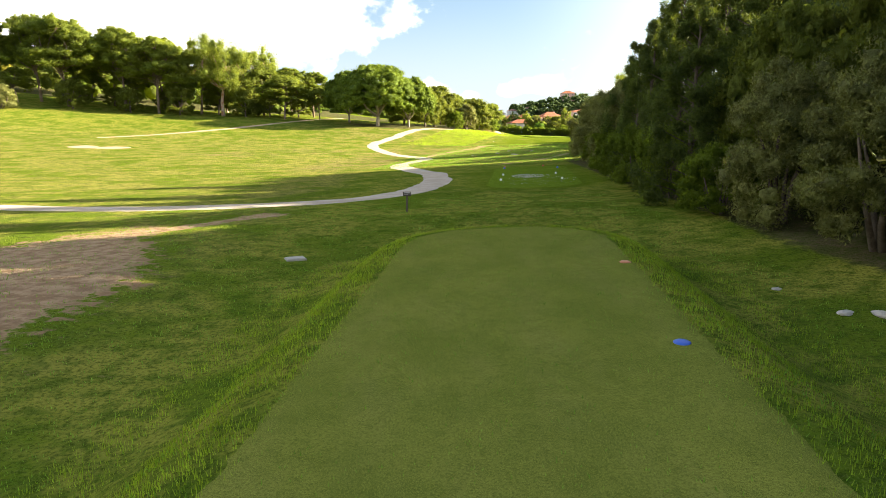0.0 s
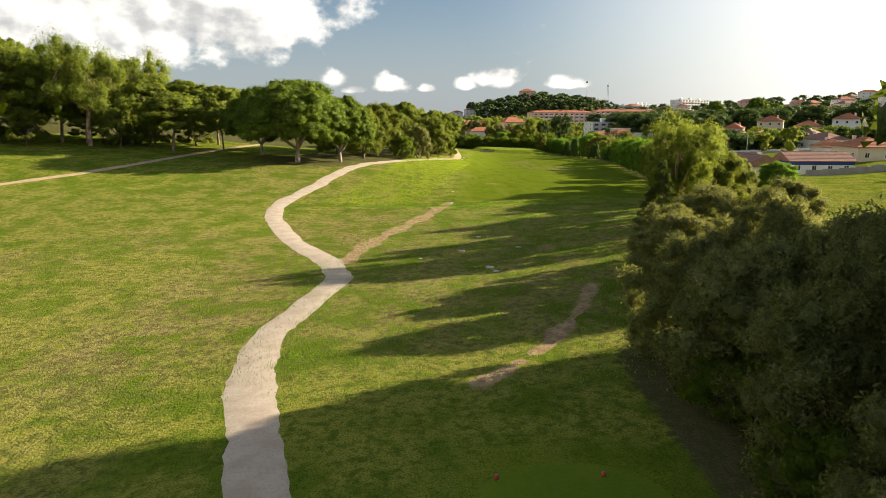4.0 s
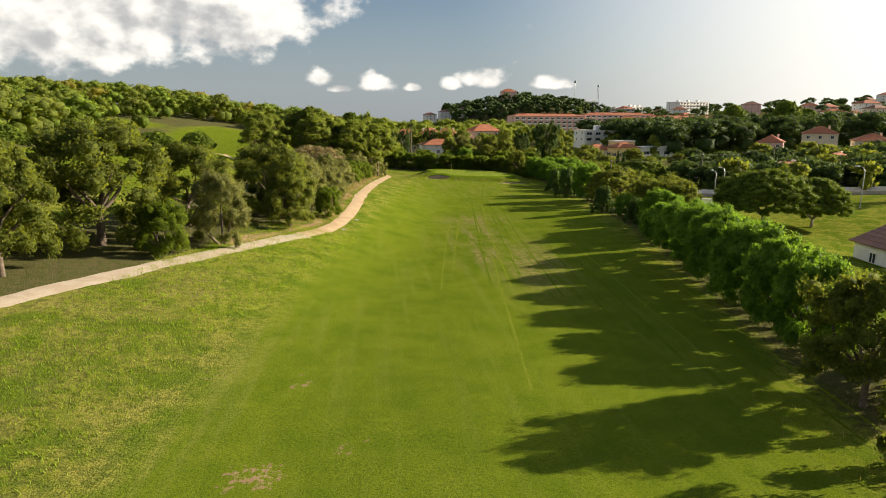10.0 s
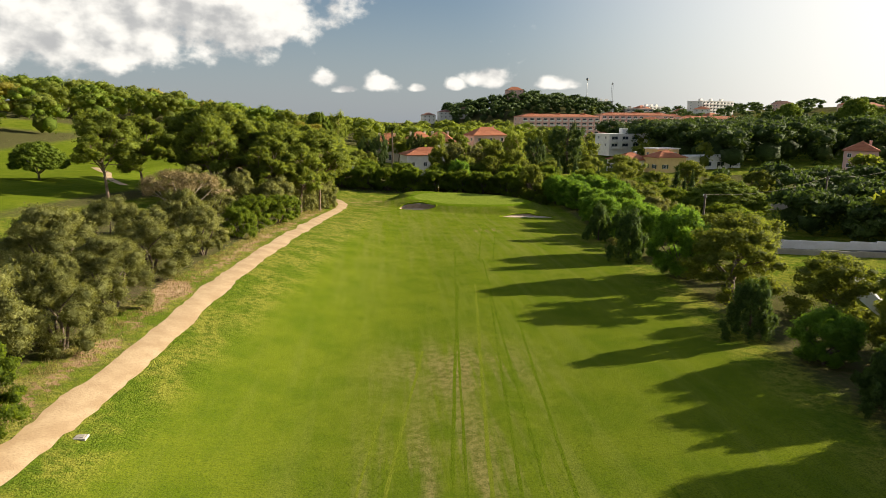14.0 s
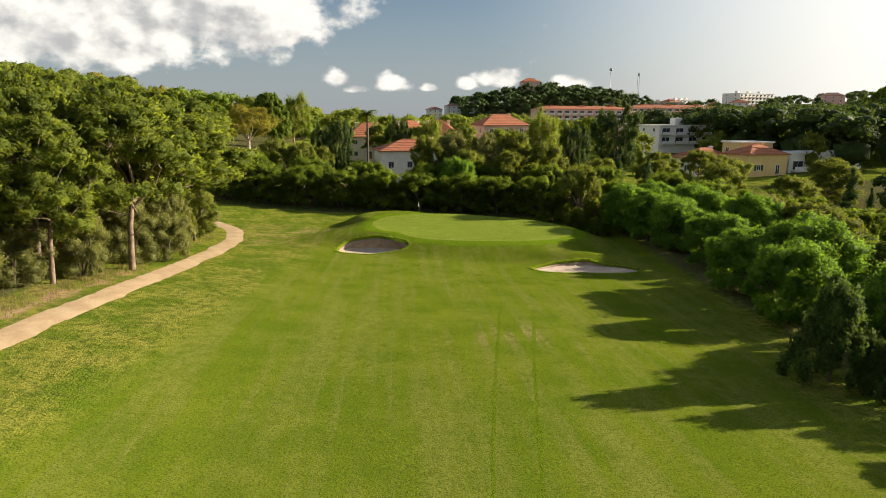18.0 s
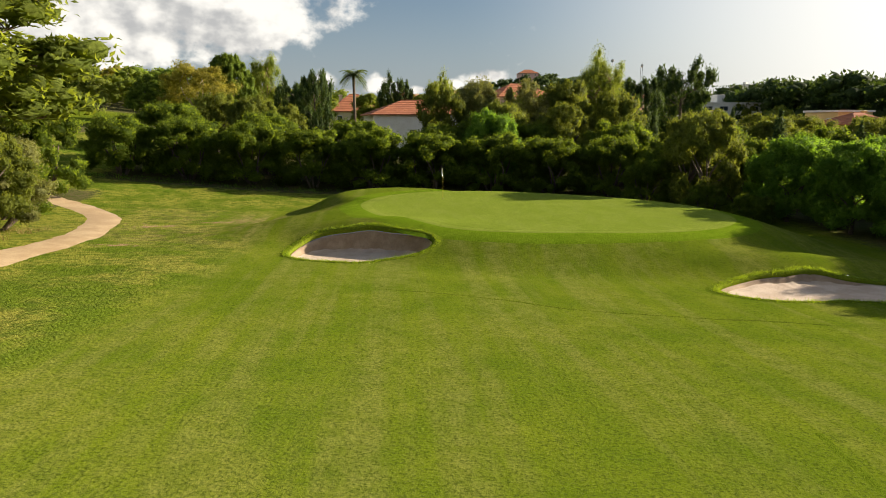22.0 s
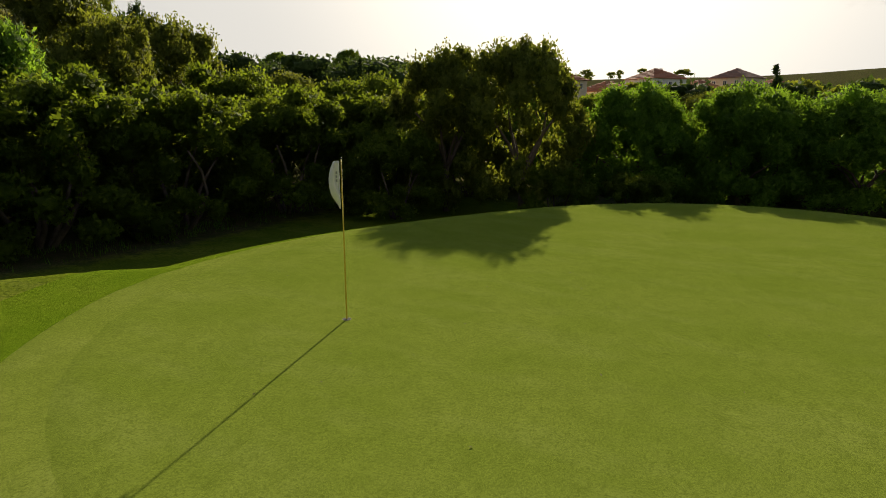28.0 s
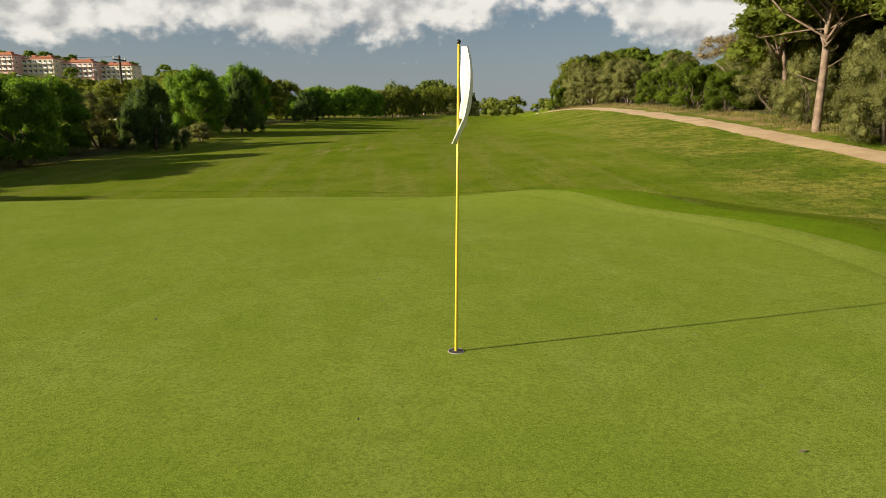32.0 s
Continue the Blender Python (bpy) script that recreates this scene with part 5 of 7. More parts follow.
for x, y, h, w in ((13.9, 47.5, 6.6, 6.2), (15.0, 53.0, 7.0, 6.8), (15.4, 58.5, 6.6, 6.8), (15.4, 63.4, 6.0, 6.2), (18.6, 57.5, 7.6, 7.0), (18.4, 63.0, 7.0, 7.0)):
    plant("olive", x, y, h, w, group="thicket by the tees", label="large grey-green wild olive at the end of the thicket")
# past the tees: grey olives, a eucalyptus and its neighbours
for x, y, h, w in ((18.6, 71.5, 5.4, 6.0), (20.2, 76.8, 5.0, 5.8), (24.5, 79.5, 5.4, 6.2), (25.5, 73.5, 5.8, 6.6), (29.5, 78.5, 5.6, 6.2), (38, 100, 5.6, 4.2), (25.5, 64.5, 6, 6.5), (33, 84, 3.2, 5)):
    plant("olive", x, y, h, w)
plant("casuarina", 24.0, 86.5, 6.4, 4.4, label="young yellow-green feathery casuarina at the fairway edge")
plant("casuarina", 22.2, 82.2, 3.6, 3.2)
for x, y, h, w in ((27.2, 90.3, 10.2, 7.4), (31.9, 97.5, 9.4, 6.8), (36.2, 107, 9.0, 8.0), (41, 117.5, 8.6, 9.0), (44.4, 129.2, 10.0, 8.6)):
    plant("eucalyptus", x, y, h, w, group="trees along the fairway edge")
# oaks of this edge; those behind the eucalyptuses are added to close up its shade
for x, y, h, w in ((30, 94, 4.6, 6), (33.4, 102.2, 7.0, 6.5), (32.6, 93.4, 6.4, 6.0), (36, 112, 5.0, 6), (41, 123, 4.6, 6), (50.5, 133.5, 7.0, 6.5), (49.6, 127.5, 6.4, 6.0), (54.2, 146, 7.4, 6.8), (46, 136, 7.2, 7), (47.8, 143.5, 7.2, 7), (43, 124, 8, 7), (41.2, 118.5, 8.2, 7.4), (40.0, 112.5, 6.0, 6.6)):
    plant("oak", x, y, h, w)
plant("round", 59.3, 127, 4.4, 6.2, label="rounded bright green tree in open grass")
for x, y, h, w in ((50.3, 151, 6.4, 5.8), (51.0, 155.8, 6.5, 6.0), (52.0, 161.2, 6.8, 6.6), (53.0, 167.2, 6.8, 6.8), (54.3, 173.3, 6.6, 6.6), (55.6, 179.6, 5.7, 6.4), (56.8, 186.4, 4.8, 5.6), (59.6, 193.6, 5.6, 6.2)):
    plant("round", x, y, h, w, group="row of trees along the fairway")
# mixed belt beside the second half of the fairway
for x, y, h, w in ((57.6, 189.4, 4.0, 4.8), (60.6, 207.6, 3.6, 4.2), (63, 232.6, 7.2, 6.4), (64.5, 246, 6.6, 6.0), (68.4, 269.5, 5.6, 6), (69.8, 278, 5.3, 6.6), (73.6, 275.5, 6.6, 8), (72.8, 287.4, 5.4, 6.6), (72.4, 296, 5.9, 6.8), (71.4, 301.2, 6.2, 6.6), (70.4, 306.4, 6.3, 6.6), (77, 312.5, 5.8, 7.5), (70.5, 262, 5.6, 6.4), (78, 300, 6.2, 7), (79, 307, 6.2, 7), (78.7, 292.5, 6.6, 7)):
    plant("round", x, y, h, w, group="belt of trees beside the fairway")
for x, y, h, w in ((59.4, 200.9, 3.6, 4.6), (58.8, 212.8, 4.4, 4.2), (61.4, 241.6, 6.2, 5.0), (63.9, 259.2, 5.4, 4.6), (66.0, 256.8, 4.6, 4.2)):
    plant("juniper", x, y, h, w, group="belt of trees beside the fairway")
for x, y, h, w in ((63.6, 223.5, 6.4, 9.0), (67.6, 216.5, 5.2, 7.6), (68.8, 231.9, 6.8, 8.6), (67.5, 208.5, 6.4, 6.5), (66, 205, 6, 7), (64, 198, 6.5, 7), (72, 244, 5.5, 7), (78, 262, 5, 7), (83, 290, 6, 8), (80, 283, 6, 8)):
    plant("oak", x, y, h, w, group="belt of trees beside the fairway")
for x, y, h, w in ((74.4, 265.2, 6.2, 5.8), (70, 255, 4.5, 5), (63, 250.6, 1.7, 2.8), (80, 272, 5, 6), (84, 300, 6, 7)):
    plant("olive", x, y, h, w, group="belt of trees beside the fairway")
for x, y, h, w in ((79.3, 202.3, 8.2, 15.0), (86.5, 201.5, 7.2, 10), (92, 276, 7.4, 15)):
    plant("stone_pine", x, y, h, w)
# the pair of stone pines by the path, and the grove behind them
plant("stone_pine", -14.3, 149.6, 14.0, 21.0, 20, variant=0)
plant("stone_pine", -7.2, 153.5, 11.5, 13.5, 200, variant=1)
plant("stone_pine", -22, 158, 12.0, 14, 100, variant=1)
for x, y, h, w in ((-89, 156, 20.5, 20), (-77, 159, 19.5, 16), (-68.5, 158, 18, 16), (-60, 163, 16, 14), (-37.5, 156.5, 10.5, 13), (-39, 171, 12, 13), (-45, 166, 12, 12), (-33, 170, 11.5, 12), (-98, 160, 20, 17), (-108, 156, 19, 17), (-84, 168, 19, 16), (-72, 170, 18, 15)):
    plant("pine", x, y, h, w, group="pine grove")
for x, y, h, w in ((-53.5, 160, 19.5, 18), (-48, 172, 18, 15), (-57, 174, 17, 15)):
    plant("eucalyptus", x, y, h, w, group="pine grove", label="tall yellowish eucalyptus among pines")
plant("olive", -96, 142, 5.4, 7.5)
for x, y in ((-82, 166), (-70, 168), (-58, 170), (-46, 164), (-36, 165), (-92, 166)):
    plant("oak", x, y, 5.0, 8.0, group="pine grove")
# trees along the path on the upper side
for x, y, h, w in ((-3.5, 162.5, 10, 9), (-1.2, 173.5, 11, 13.5), (10.6, 192.4, 9.4, 10.5), (-9, 168, 9, 10), (3, 185, 9, 10), (13.0, 189.4, 6.5, 6)):
    plant("oak", x, y, h, w, group="trees along the path")
for x, y, h, w in ((8.0, 178.0, 7.2, 6.2), (12.4, 196.5, 8.0, 7.2), (13.4, 203.5, 6.6, 6.4), (15.6, 208, 5.6, 5.6), (15.4, 215, 5.2, 6), (14.8, 224, 5.6, 7.2), (11, 217, 6.4, 7), (9.5, 205, 7.0, 7), (16.5, 232.5, 4.8, 5.4), (23.2, 283.2, 5.4, 4.6), (17.5, 262, 5.0, 5), (18.6, 270, 4.8, 5)):
    plant("olive", x, y, h, w, group="trees along the path")
for x, y, h, w in ((4.4, 172.0, 4.8, 5.0), (16.6, 198.8, 4.0, 4.0), (17.6, 242.4, 3.6, 4), (19.4, 256.6, 3.8, 4.6), (19.8, 263, 3.2, 4), (17.6, 249.5, 4.2, 5), (19, 300, 4.2, 6), (17.0, 309, 6.6, 6.6), (20.6, 288.5, 4.4, 5)):
    plant("lentisk", x, y, h, w, group="trees along the path")
plant("dead_acacia", 10.3, 247.5, 6.4, 10.5)
for x, y, h, w in ((22.7, 277.5, 13.2, 11.0), (19.8, 283.5, 14.0, 10.5), (17.0, 276, 13.5, 10), (6.5, 279, 15.6, 12), (12.5, 286, 14, 11), (1, 288, 14, 12), (8, 268, 13, 9), (-3, 272, 12, 11), (14, 296, 13, 10), (5, 298, 13, 11)):
    plant("pine", x, y, h, w, group="pines by the green")
plant("yellow_tree", 9.5, 375, 11.4, 15)
plant("round", 51.5, 325.5, 7.6, 6.5)
plant("stone_pine", 11, 392, 14.5, 11)
plant("stone_pine", -4, 398, 10.0, 13)
plant("pine", 22.0, 291.5, 13.6, 14.5, 51, variant=0, label="leaning pine with a bare trunk and wide branches over the path")
plant("olive", 21.0, 296.6, 5.6, 5.6)
for x, y, h, w in ((22.0, 294.2, 5.8, 5.0), (20.2, 292.0, 6.4, 5.6)):
    plant("oak", x, y, h, w, group="pines by the green", label="bushy evergreen oak where the path bends")
for x, y, h, w in ((21.6, 280.6, 5.4, 4.8), (20.9, 285.8, 6.2, 5.4), (21.6, 289.6, 5.0, 4.4)):
    plant("olive", x, y, h, w, group="trees along the path")
plant("olive", 18.5, 293.0, 4.6, 5.5)
for x, y, h, w in ((19, 279, 6.0, 5.6), (16, 271, 6.2, 6), (13.5, 262, 6, 6), (12, 254, 5.5, 6), (20.8, 274, 4.6, 4.4), (14, 280, 6.5, 6.5), (10, 274, 6, 7), (17.5, 289, 6, 6), (7, 261, 6, 7), (18, 266, 5.6, 5.6), (13, 238, 5.4, 6), (9, 231, 5, 6), (7.5, 221, 4.2, 6)):
    plant("olive", x, y, h, w, group="trees along the path")
for x, y, h, w in ((16.2, 268, 11, 9), (11, 279, 13, 11), (20.5, 271, 10.5, 8), (-4, 262, 12, 10), (3, 278, 14, 12)):
    plant("pine", x, y, h, w, group="pines by the green")
for x, y, h, w in ((-86, 152, 7, 8), (-74, 155, 6, 7), (-63, 157, 7, 8), (-48, 160, 7, 8), (-42, 160, 6, 7), (-30, 162, 8, 8), (-100, 154, 8, 9), (-56, 164, 9, 9), (-66, 166, 10, 9), (-80, 172, 11, 10), (-92, 172, 11, 10)):
    plant("pine" if h > 7 else "oak", x, y, h, w, group="pine grove", label="low bushy tree under the tall pines")
# umbrella pines on the neighbouring fairway
for x, y, h, w in ((-30, 246, 5.2, 9), (-38, 252, 5.4, 10), (-26, 262, 5.4, 9.5), (-34, 268, 5.6, 10), (-22, 280, 6, 9), (-46, 240, 5.5, 10)):
    plant("stone_pine", x, y, h, w, variant=1, group="pines on the next fairway", label="young umbrella pine with a low spreading crown")
# thicket behind the green
k = 0
for x, y, h, w in ((17.5, 321.5, 5.4, 7), (23.0, 322.5, 5.6, 7.2), (28.6, 322.8, 5.8, 7.2), (34.2, 322.6, 5.6, 7.2), (39.8, 322.4, 5.8, 7.4), (45.4, 322.2, 5.6, 7.4), (51.0, 322.0, 5.8, 7.4), (56.6, 321.5, 5.6, 7.4), (62.0, 320.5, 5.8, 7.4), (67.2, 318.5, 5.8, 7.4), (72.0, 315.5, 5.8, 7.2), (20, 328, 6.4, 8), (29, 328.5, 6.4, 8), (38, 328.5, 6.2, 8), (47, 328, 6.2, 8)):
    plant("lentisk", x, y, h, w, group="thicket behind the green")
for x, y, h, w in ((56, 328, 6.6, 8), (65, 326.5, 6.8, 8), (73, 323, 6.8, 8), (80, 317, 6.6, 8), (82, 309, 6.4, 8)):
    plant("lentisk", x, y, h, w, group="thicket behind the green")
for x, y, h, w in ((47.2, 333, 10.0, 6.5), (51.5, 336, 10.8, 8), (56.5, 335, 10.8, 8), (61.5, 335, 10.8, 8), (66.5, 332, 9.6, 7.5), (53, 329.5, 8.6, 7), (59.5, 328.5, 8.4, 7), (27, 335, 7.5, 7), (22, 337, 7, 7)):
    plant("oak" if (x + y) % 2 < 1.2 else "olive", x, y, h, w, group="trees behind the thicket")
# garden trees behind the thicket
plant("cypress", 90, 366, 15.2, 13.5)
for x, y, h, w in ((66.2, 310.4, 8.3, 6.4), (66.6, 314.4, 8.0, 6.0)):
    plant("oak", x, y, h, w, group="thicket behind the green")
for x, y, h, w in ((63.6, 315.5, 4.2, 5), (65.2, 308.5, 2.8, 3.6), (66.8, 305.2, 2.4, 3.4)):
    plant("lentisk", x, y, h, w, group="thicket behind the green")
for x, y, h, w in ((32.0, 347, 10.9, 6.5), (43.0, 361, 11.8, 6.5), (74.5, 346, 11.5, 7.0), (29, 351, 9.5, 6)):
    plant("cypress", x, y, h, w, group="garden trees")
for x, y, h, w in ((68.0, 343, 14.6, 8.0), (16, 397, 15.5, 9.5), (49.5, 363, 12.8, 5.5)):
    plant("eucalyptus", x, y, h, w, group="garden trees")
for x, y, h, w in ((78.5, 350, 9.5, 2.2),):
    plant("column_cypress" if w < 3 else "juniper", x, y, h, w, group="garden trees")
for x, y, h, w in ((29.5, 341, 6.5, 5), (75, 331, 7, 8), (84, 330, 7, 8), (92, 325, 7, 8), (98, 334, 7, 8), (108, 322, 7.5, 9), (95, 312, 6.5, 8), (104, 300, 6.5, 8), (116, 305, 6.5, 8), (90, 343, 7, 8), (102, 352, 7, 9)):
    plant("oak", x, y, h, w, group="garden trees")
for x, y, h, w in ((76, 325, 8, 2.4), (79.5, 322.5, 8, 2.4), (83, 316, 7, 2.2), (94, 299, 8.4, 2.6), (90.6, 285.6, 8.8, 1.8), (94.3, 296.2, 6.6, 1.6)):
    plant("column_cypress", x, y, h, w, group="garden trees")


def palm(x, y, h):
    ob = thing("palm_tree", "tall palm with a ragged crown of arching fronds", "tree")
    rng = np.random.default_rng(4)
    s = Shape()
    s.tube([(0, 0, -0.3), (0.1, 0, h * 0.4), (0.05, 0.1, h * 0.9)], [0.28, 0.24, 0.26], 8)
    part("trunk", s, BARK["dark"], ob, flat=False)
    s = Shape()
    for i in range(64):
        a, up = i * 2.4, -0.7 + 1.9 * rng.random()
        L = 2.3
        d = np.array([math.cos(a), math.sin(a), 0])
        side = np.array([-math.sin(a), math.cos(a), 0])
        pts = [np.array([0.05, 0.1, h * 0.9]) + d * L * f + np.array([0, 0, up * L * f - 0.85 * L * f * f]) for f in np.linspace(0, 1, 7)]
        for j in range(6):
            for k in range(5):
                p = pts[j] + (pts[j + 1] - pts[j]) * (k / 5)
                for sg in (-1, 1):
                    q = p + side * sg * L * 0.20 + d * L * 0.09 - np.array([0, 0, 0.12])
                    s.add([tuple(p), tuple(p + d * 0.12), tuple(q)], tris=[(0, 1, 2)])
    part("crown", s, LEAF["palm"], ob)
    return place(ob, x, y)


palm(35.8, 373, 13.6)
# woods on the slopes
rng = np.random.default_rng(21)


def scatter(n, x0, x1, y0, y1, h0, h1, keep=None, wide=0.75, gap=5.0):
    out = []
    tries = 0
    while len(out) < n and tries < n * 30:
        tries += 1
        x, y = x0 + (x1 - x0) * rng.random(), y0 + (y1 - y0) * rng.random()
        if keep and not keep(x, y):
            continue
        if any((x - p[0]) ** 2 + (y - p[1]) ** 2 < gap * gap for p in out):
            continue
        h = h0 + (h1 - h0) * rng.random()
        out.append((x, y, h, h * wide * (0.8 + 0.5 * rng.random())))
    return out


def upper_wood(x, y):
    u = x - float(axis(y))
    fairway = (-66 < x < 14 and 192 < y < 395) or (-66 < x < 6 and y < 452) or math.hypot(x + 86, (y - 403) * 1.4) < 24
    return u < -46 and not fairway and not (x > -34 and y < 182) and not (x > -110 and y < 175)


for i, (key, n, lab) in enumerate((("pine", 220, "pine wood covering the slope"), ("stone_pine", 180, "umbrella pines on the wooded slope"), ("oak", 160, "evergreen oaks on the wooded slope"), ("yellow", 26, "yellowing trees among the pines"))):
    far_wood("woodland", lab, key, scatter(n, -235, 20, 172, 520, 8, 14, upper_wood, 0.85, 6.5), 40 + i)
far_wood("woodland", "tree belt between the houses", "oak", scatter(90, 20, 150, 365, 620, 6, 11, None, 0.8, 7.5), 50)
far_wood("woodland", "umbrella pine wood above the houses", "cypress", scatter(130, 140, 275, 366, 480, 12, 16, None, 0.95, 7.0), 51, spray=60)
for x, y, h, w in ((210, 440, 20, 17), (229, 424, 21, 19), (246, 432, 17, 15)):
    plant("stone_pine", x, y, h, w, variant=0, label="tall umbrella pine on the skyline above the town")
far_wood("woodland", "dark wood crowning the hill", "cypress", scatter(120, 95, 250, 735, 850, 10, 16, None, 0.9, 8.0), 52)
far_wood("woodland", "tree belt below the terraced houses", "cypress", scatter(80, 112, 250, 262, 318, 5, 8, lambda x, y: y < 348 - (x - 150) * 0.55, 1.0, 6.0), 53)
far_wood("woodland", "garden trees in the town", "oak", scatter(80, 200, 620, 330, 760, 5, 9, None, 1.0, 14.0), 54)
# added out of sight, only to lengthen the shadow across the rough
far_wood("woodland", "tall casuarinas added behind the thicket to cast its long shadow", "casuarina", scatter(15, 26, 34, 44, 63, 12.5, 14.5, None, 0.55, 3.4), 64)
far_wood("woodland", "dense trees behind the thicket by the tees", "casuarina", scatter(42, 20, 36, -12, 47, 10, 12.5, None, 0.55, 3.6), 57)
for x, y, h, w in ((28, 383, 11, 9), (38, 386, 10, 8), (48, 382, 10, 8), (58, 384, 11, 9), (66, 378, 10, 8), (78, 380, 10, 9), (98, 384, 10, 9)):
    plant("pine", x, y, h, w, group="garden trees")
far_wood("woodland", "wood beyond the tees", "oak", scatter(110, -140, 80, -130, -45, 8, 13, None, 0.9, 8.0), 55, clumps=6)
far_wood("woodland", "trees at the edge of the course behind the tees", "pine", scatter(60, 22, 80, -45, 60, 7, 11, lambda x, y: x > 22, 0.9, 7.0), 56)
# dark mass behind the belt, and the woods and gardens beyond it
for x, y, h, w in ((85, 258, 4.6, 7), (87, 266, 4.8, 7.5), (88, 274, 4.8, 7.5), (89, 283, 5.0, 8), (90, 292, 5.0, 8), (90, 301, 5.2, 8), (90, 310, 5.2, 8), (82, 279, 4.2, 7), (84, 296, 4.4, 7), (85, 305, 4.4, 7), (83, 287, 4.4, 7), (79, 268, 4.2, 6.5), (76, 258, 4.0, 6)):
    plant("lentisk", x, y, h, w, group="belt of trees beside the fairway", label="dense dark evergreen shrub behind the tree belt")
far_wood("woodland", "garden trees among houses beyond the belt", "oak", scatter(120, 96, 330, -60, 262, 5, 9, lambda x, y: math.hypot(x - 84, y - 177) > 26 and math.hypot(x - 103, y - 180) > 22 and x - 60 > 0.1 * (254 - y), 0.95, 10.0), 58)
far_wood("woodland", "pines on the far hillside", "stone_pine", scatter(70, 150, 420, -330, -60, 7, 12, None, 0.95, 11.0), 59)

# ---- buildings ----
def lattice(xs, zs, solid, y0, y1):
    """A flat grid of bars in one piece: cells of the grid for which solid(i, j) holds."""
    nx, nz = len(xs), len(zs)
    v = [(x, y, z) for y in (y0, y1) for z in zs for x in xs]

    def at(i, j, k):
        return k * nx * nz + j * nx + i

    def full(i, j):
        return 0 <= i < nx - 1 and 0 <= j < nz - 1 and solid(i, j)
    q = []
    for i in range(nx - 1):
        for j in range(nz - 1):
            if not full(i, j):
                continue
            q.append((at(i, j, 0), at(i + 1, j, 0), at(i + 1, j + 1, 0), at(i, j + 1, 0)))
            q.append((at(i, j, 1), at(i, j + 1, 1), at(i + 1, j + 1, 1), at(i + 1, j, 1)))
            for di, dj, a, b in ((-1, 0, (i, j), (i, j + 1)), (1, 0, (i + 1, j + 1), (i + 1, j)), (0, -1, (i + 1, j), (i, j)), (0, 1, (i, j + 1), (i + 1, j + 1))):
                if not full(i + di, j + dj):
                    q.append((at(*a, 0), at(*b, 0), at(*b, 1), at(*a, 1)))
    return Shape().add(v, q)


WINDOW_MESHES = {}


def window_part(parent, x, y, z, w, h, face, mat=None, frame_mat=None, name="window"):
    """A window set 6 cm into a wall plane: face is 0 front, 1 right, 2 back, 3 left."""
    key = (round(w, 2), round(h, 2), name)
    if key not in WINDOW_MESHES:
        b = 0.09
        bars = lattice((-w / 2, -w / 2 + b, -b / 3, b / 3, w / 2 - b, w / 2), (0, b, h - b, h), lambda i, j: not (i in (1, 3) and j == 1), -0.06, 0.05)
        WINDOW_MESHES[key] = bars.mesh(name, frame_mat or WHITE, True), Shape().box(-w / 2 + b, w / 2 - b, -0.02, 0.0, b, h - b).mesh("pane", mat or GLASS, True)
    bars, glass = WINDOW_MESHES[key]
    win = part(name, bars, None, parent)
    part("pane", glass, None, win)
    win.matrix_basis = Matrix.Translation((x, y, z)) @ Matrix.Rotation(radians(90 * face), 4, "Z")
    return win


def roof_shape(w, d, h, over, hip, ridge=None):
    """A tiled roof on a w by d plan, centred, eaves at z 0, with tile courses as steps."""
    s = Shape()
    W, D = w / 2 + over, d / 2 + over
    along = W >= D
    L = (W - D) if hip else (W + 0.0)
    n = 7

    def rect(f, z):
        if hip:
            x, y = (W - (W - max(W - D, 0.02)) * f, D - (D - 0.02) * f) if along else (W - (W - 0.02) * f, D - (D - max(D - W, 0.02)) * f)
        else:
            x, y = (W, D - (D - 0.02) * f) if along else (W - (W - 0.02) * f, D)
        return [(-x, -y, z), (x, -y, z), (x, y, z), (-x, y, z)]
    rings = [rect(0, 0.0), rect(0, 0.10)]
    for i in range(n):
        rings += [rect(i / n, h * i / n + 0.16), rect((i + 1) / n, h * (i + 1) / n + 0.10)]
    q = [(3, 2, 1, 0)]
    for k in range(0, 4 * (len(rings) - 1), 4):
        q += [(k + a, k + (a + 1) % 4, k + 4 + (a + 1) % 4, k + 4 + a) for a in range(4)]
    s.add([p for r in rings for p in r], q)
    if along:
        s.tube([(-max(W - D, 0.3) if hip else -W, 0, h + 0.08), (max(W - D, 0.3) if hip else W, 0, h + 0.08)], [0.14, 0.14], 6)
    else:
        s.tube([(0, -max(D - W, 0.3) if hip else -D, h + 0.08), (0, max(D - W, 0.3) if hip else D, h + 0.08)], [0.14, 0.14], 6)
    return s


def gable_walls(s, w, d, h, rise):
    along = w >= d
    if along:
        for x in (-w / 2, w / 2):
            s.add([(x - 0.12, -d / 2, h), (x - 0.12, d / 2, h), (x - 0.12, 0, h + rise), (x + 0.12, -d / 2, h), (x + 0.12, d / 2, h), (x + 0.12, 0, h + rise)], [(0, 3, 5, 2), (1, 2, 5, 4)], [(0, 2, 1), (3, 4, 5)])
    else:
        for y in (-d / 2, d / 2):
            s.add([(-w / 2, y - 0.12, h), (w / 2, y - 0.12, h), (0, y - 0.12, h + rise), (-w / 2, y + 0.12, h), (w / 2, y + 0.12, h), (0, y + 0.12, h + rise)], [(0, 3, 5, 2), (1, 2, 5, 4)], [(0, 1, 2), (3, 5, 4)])


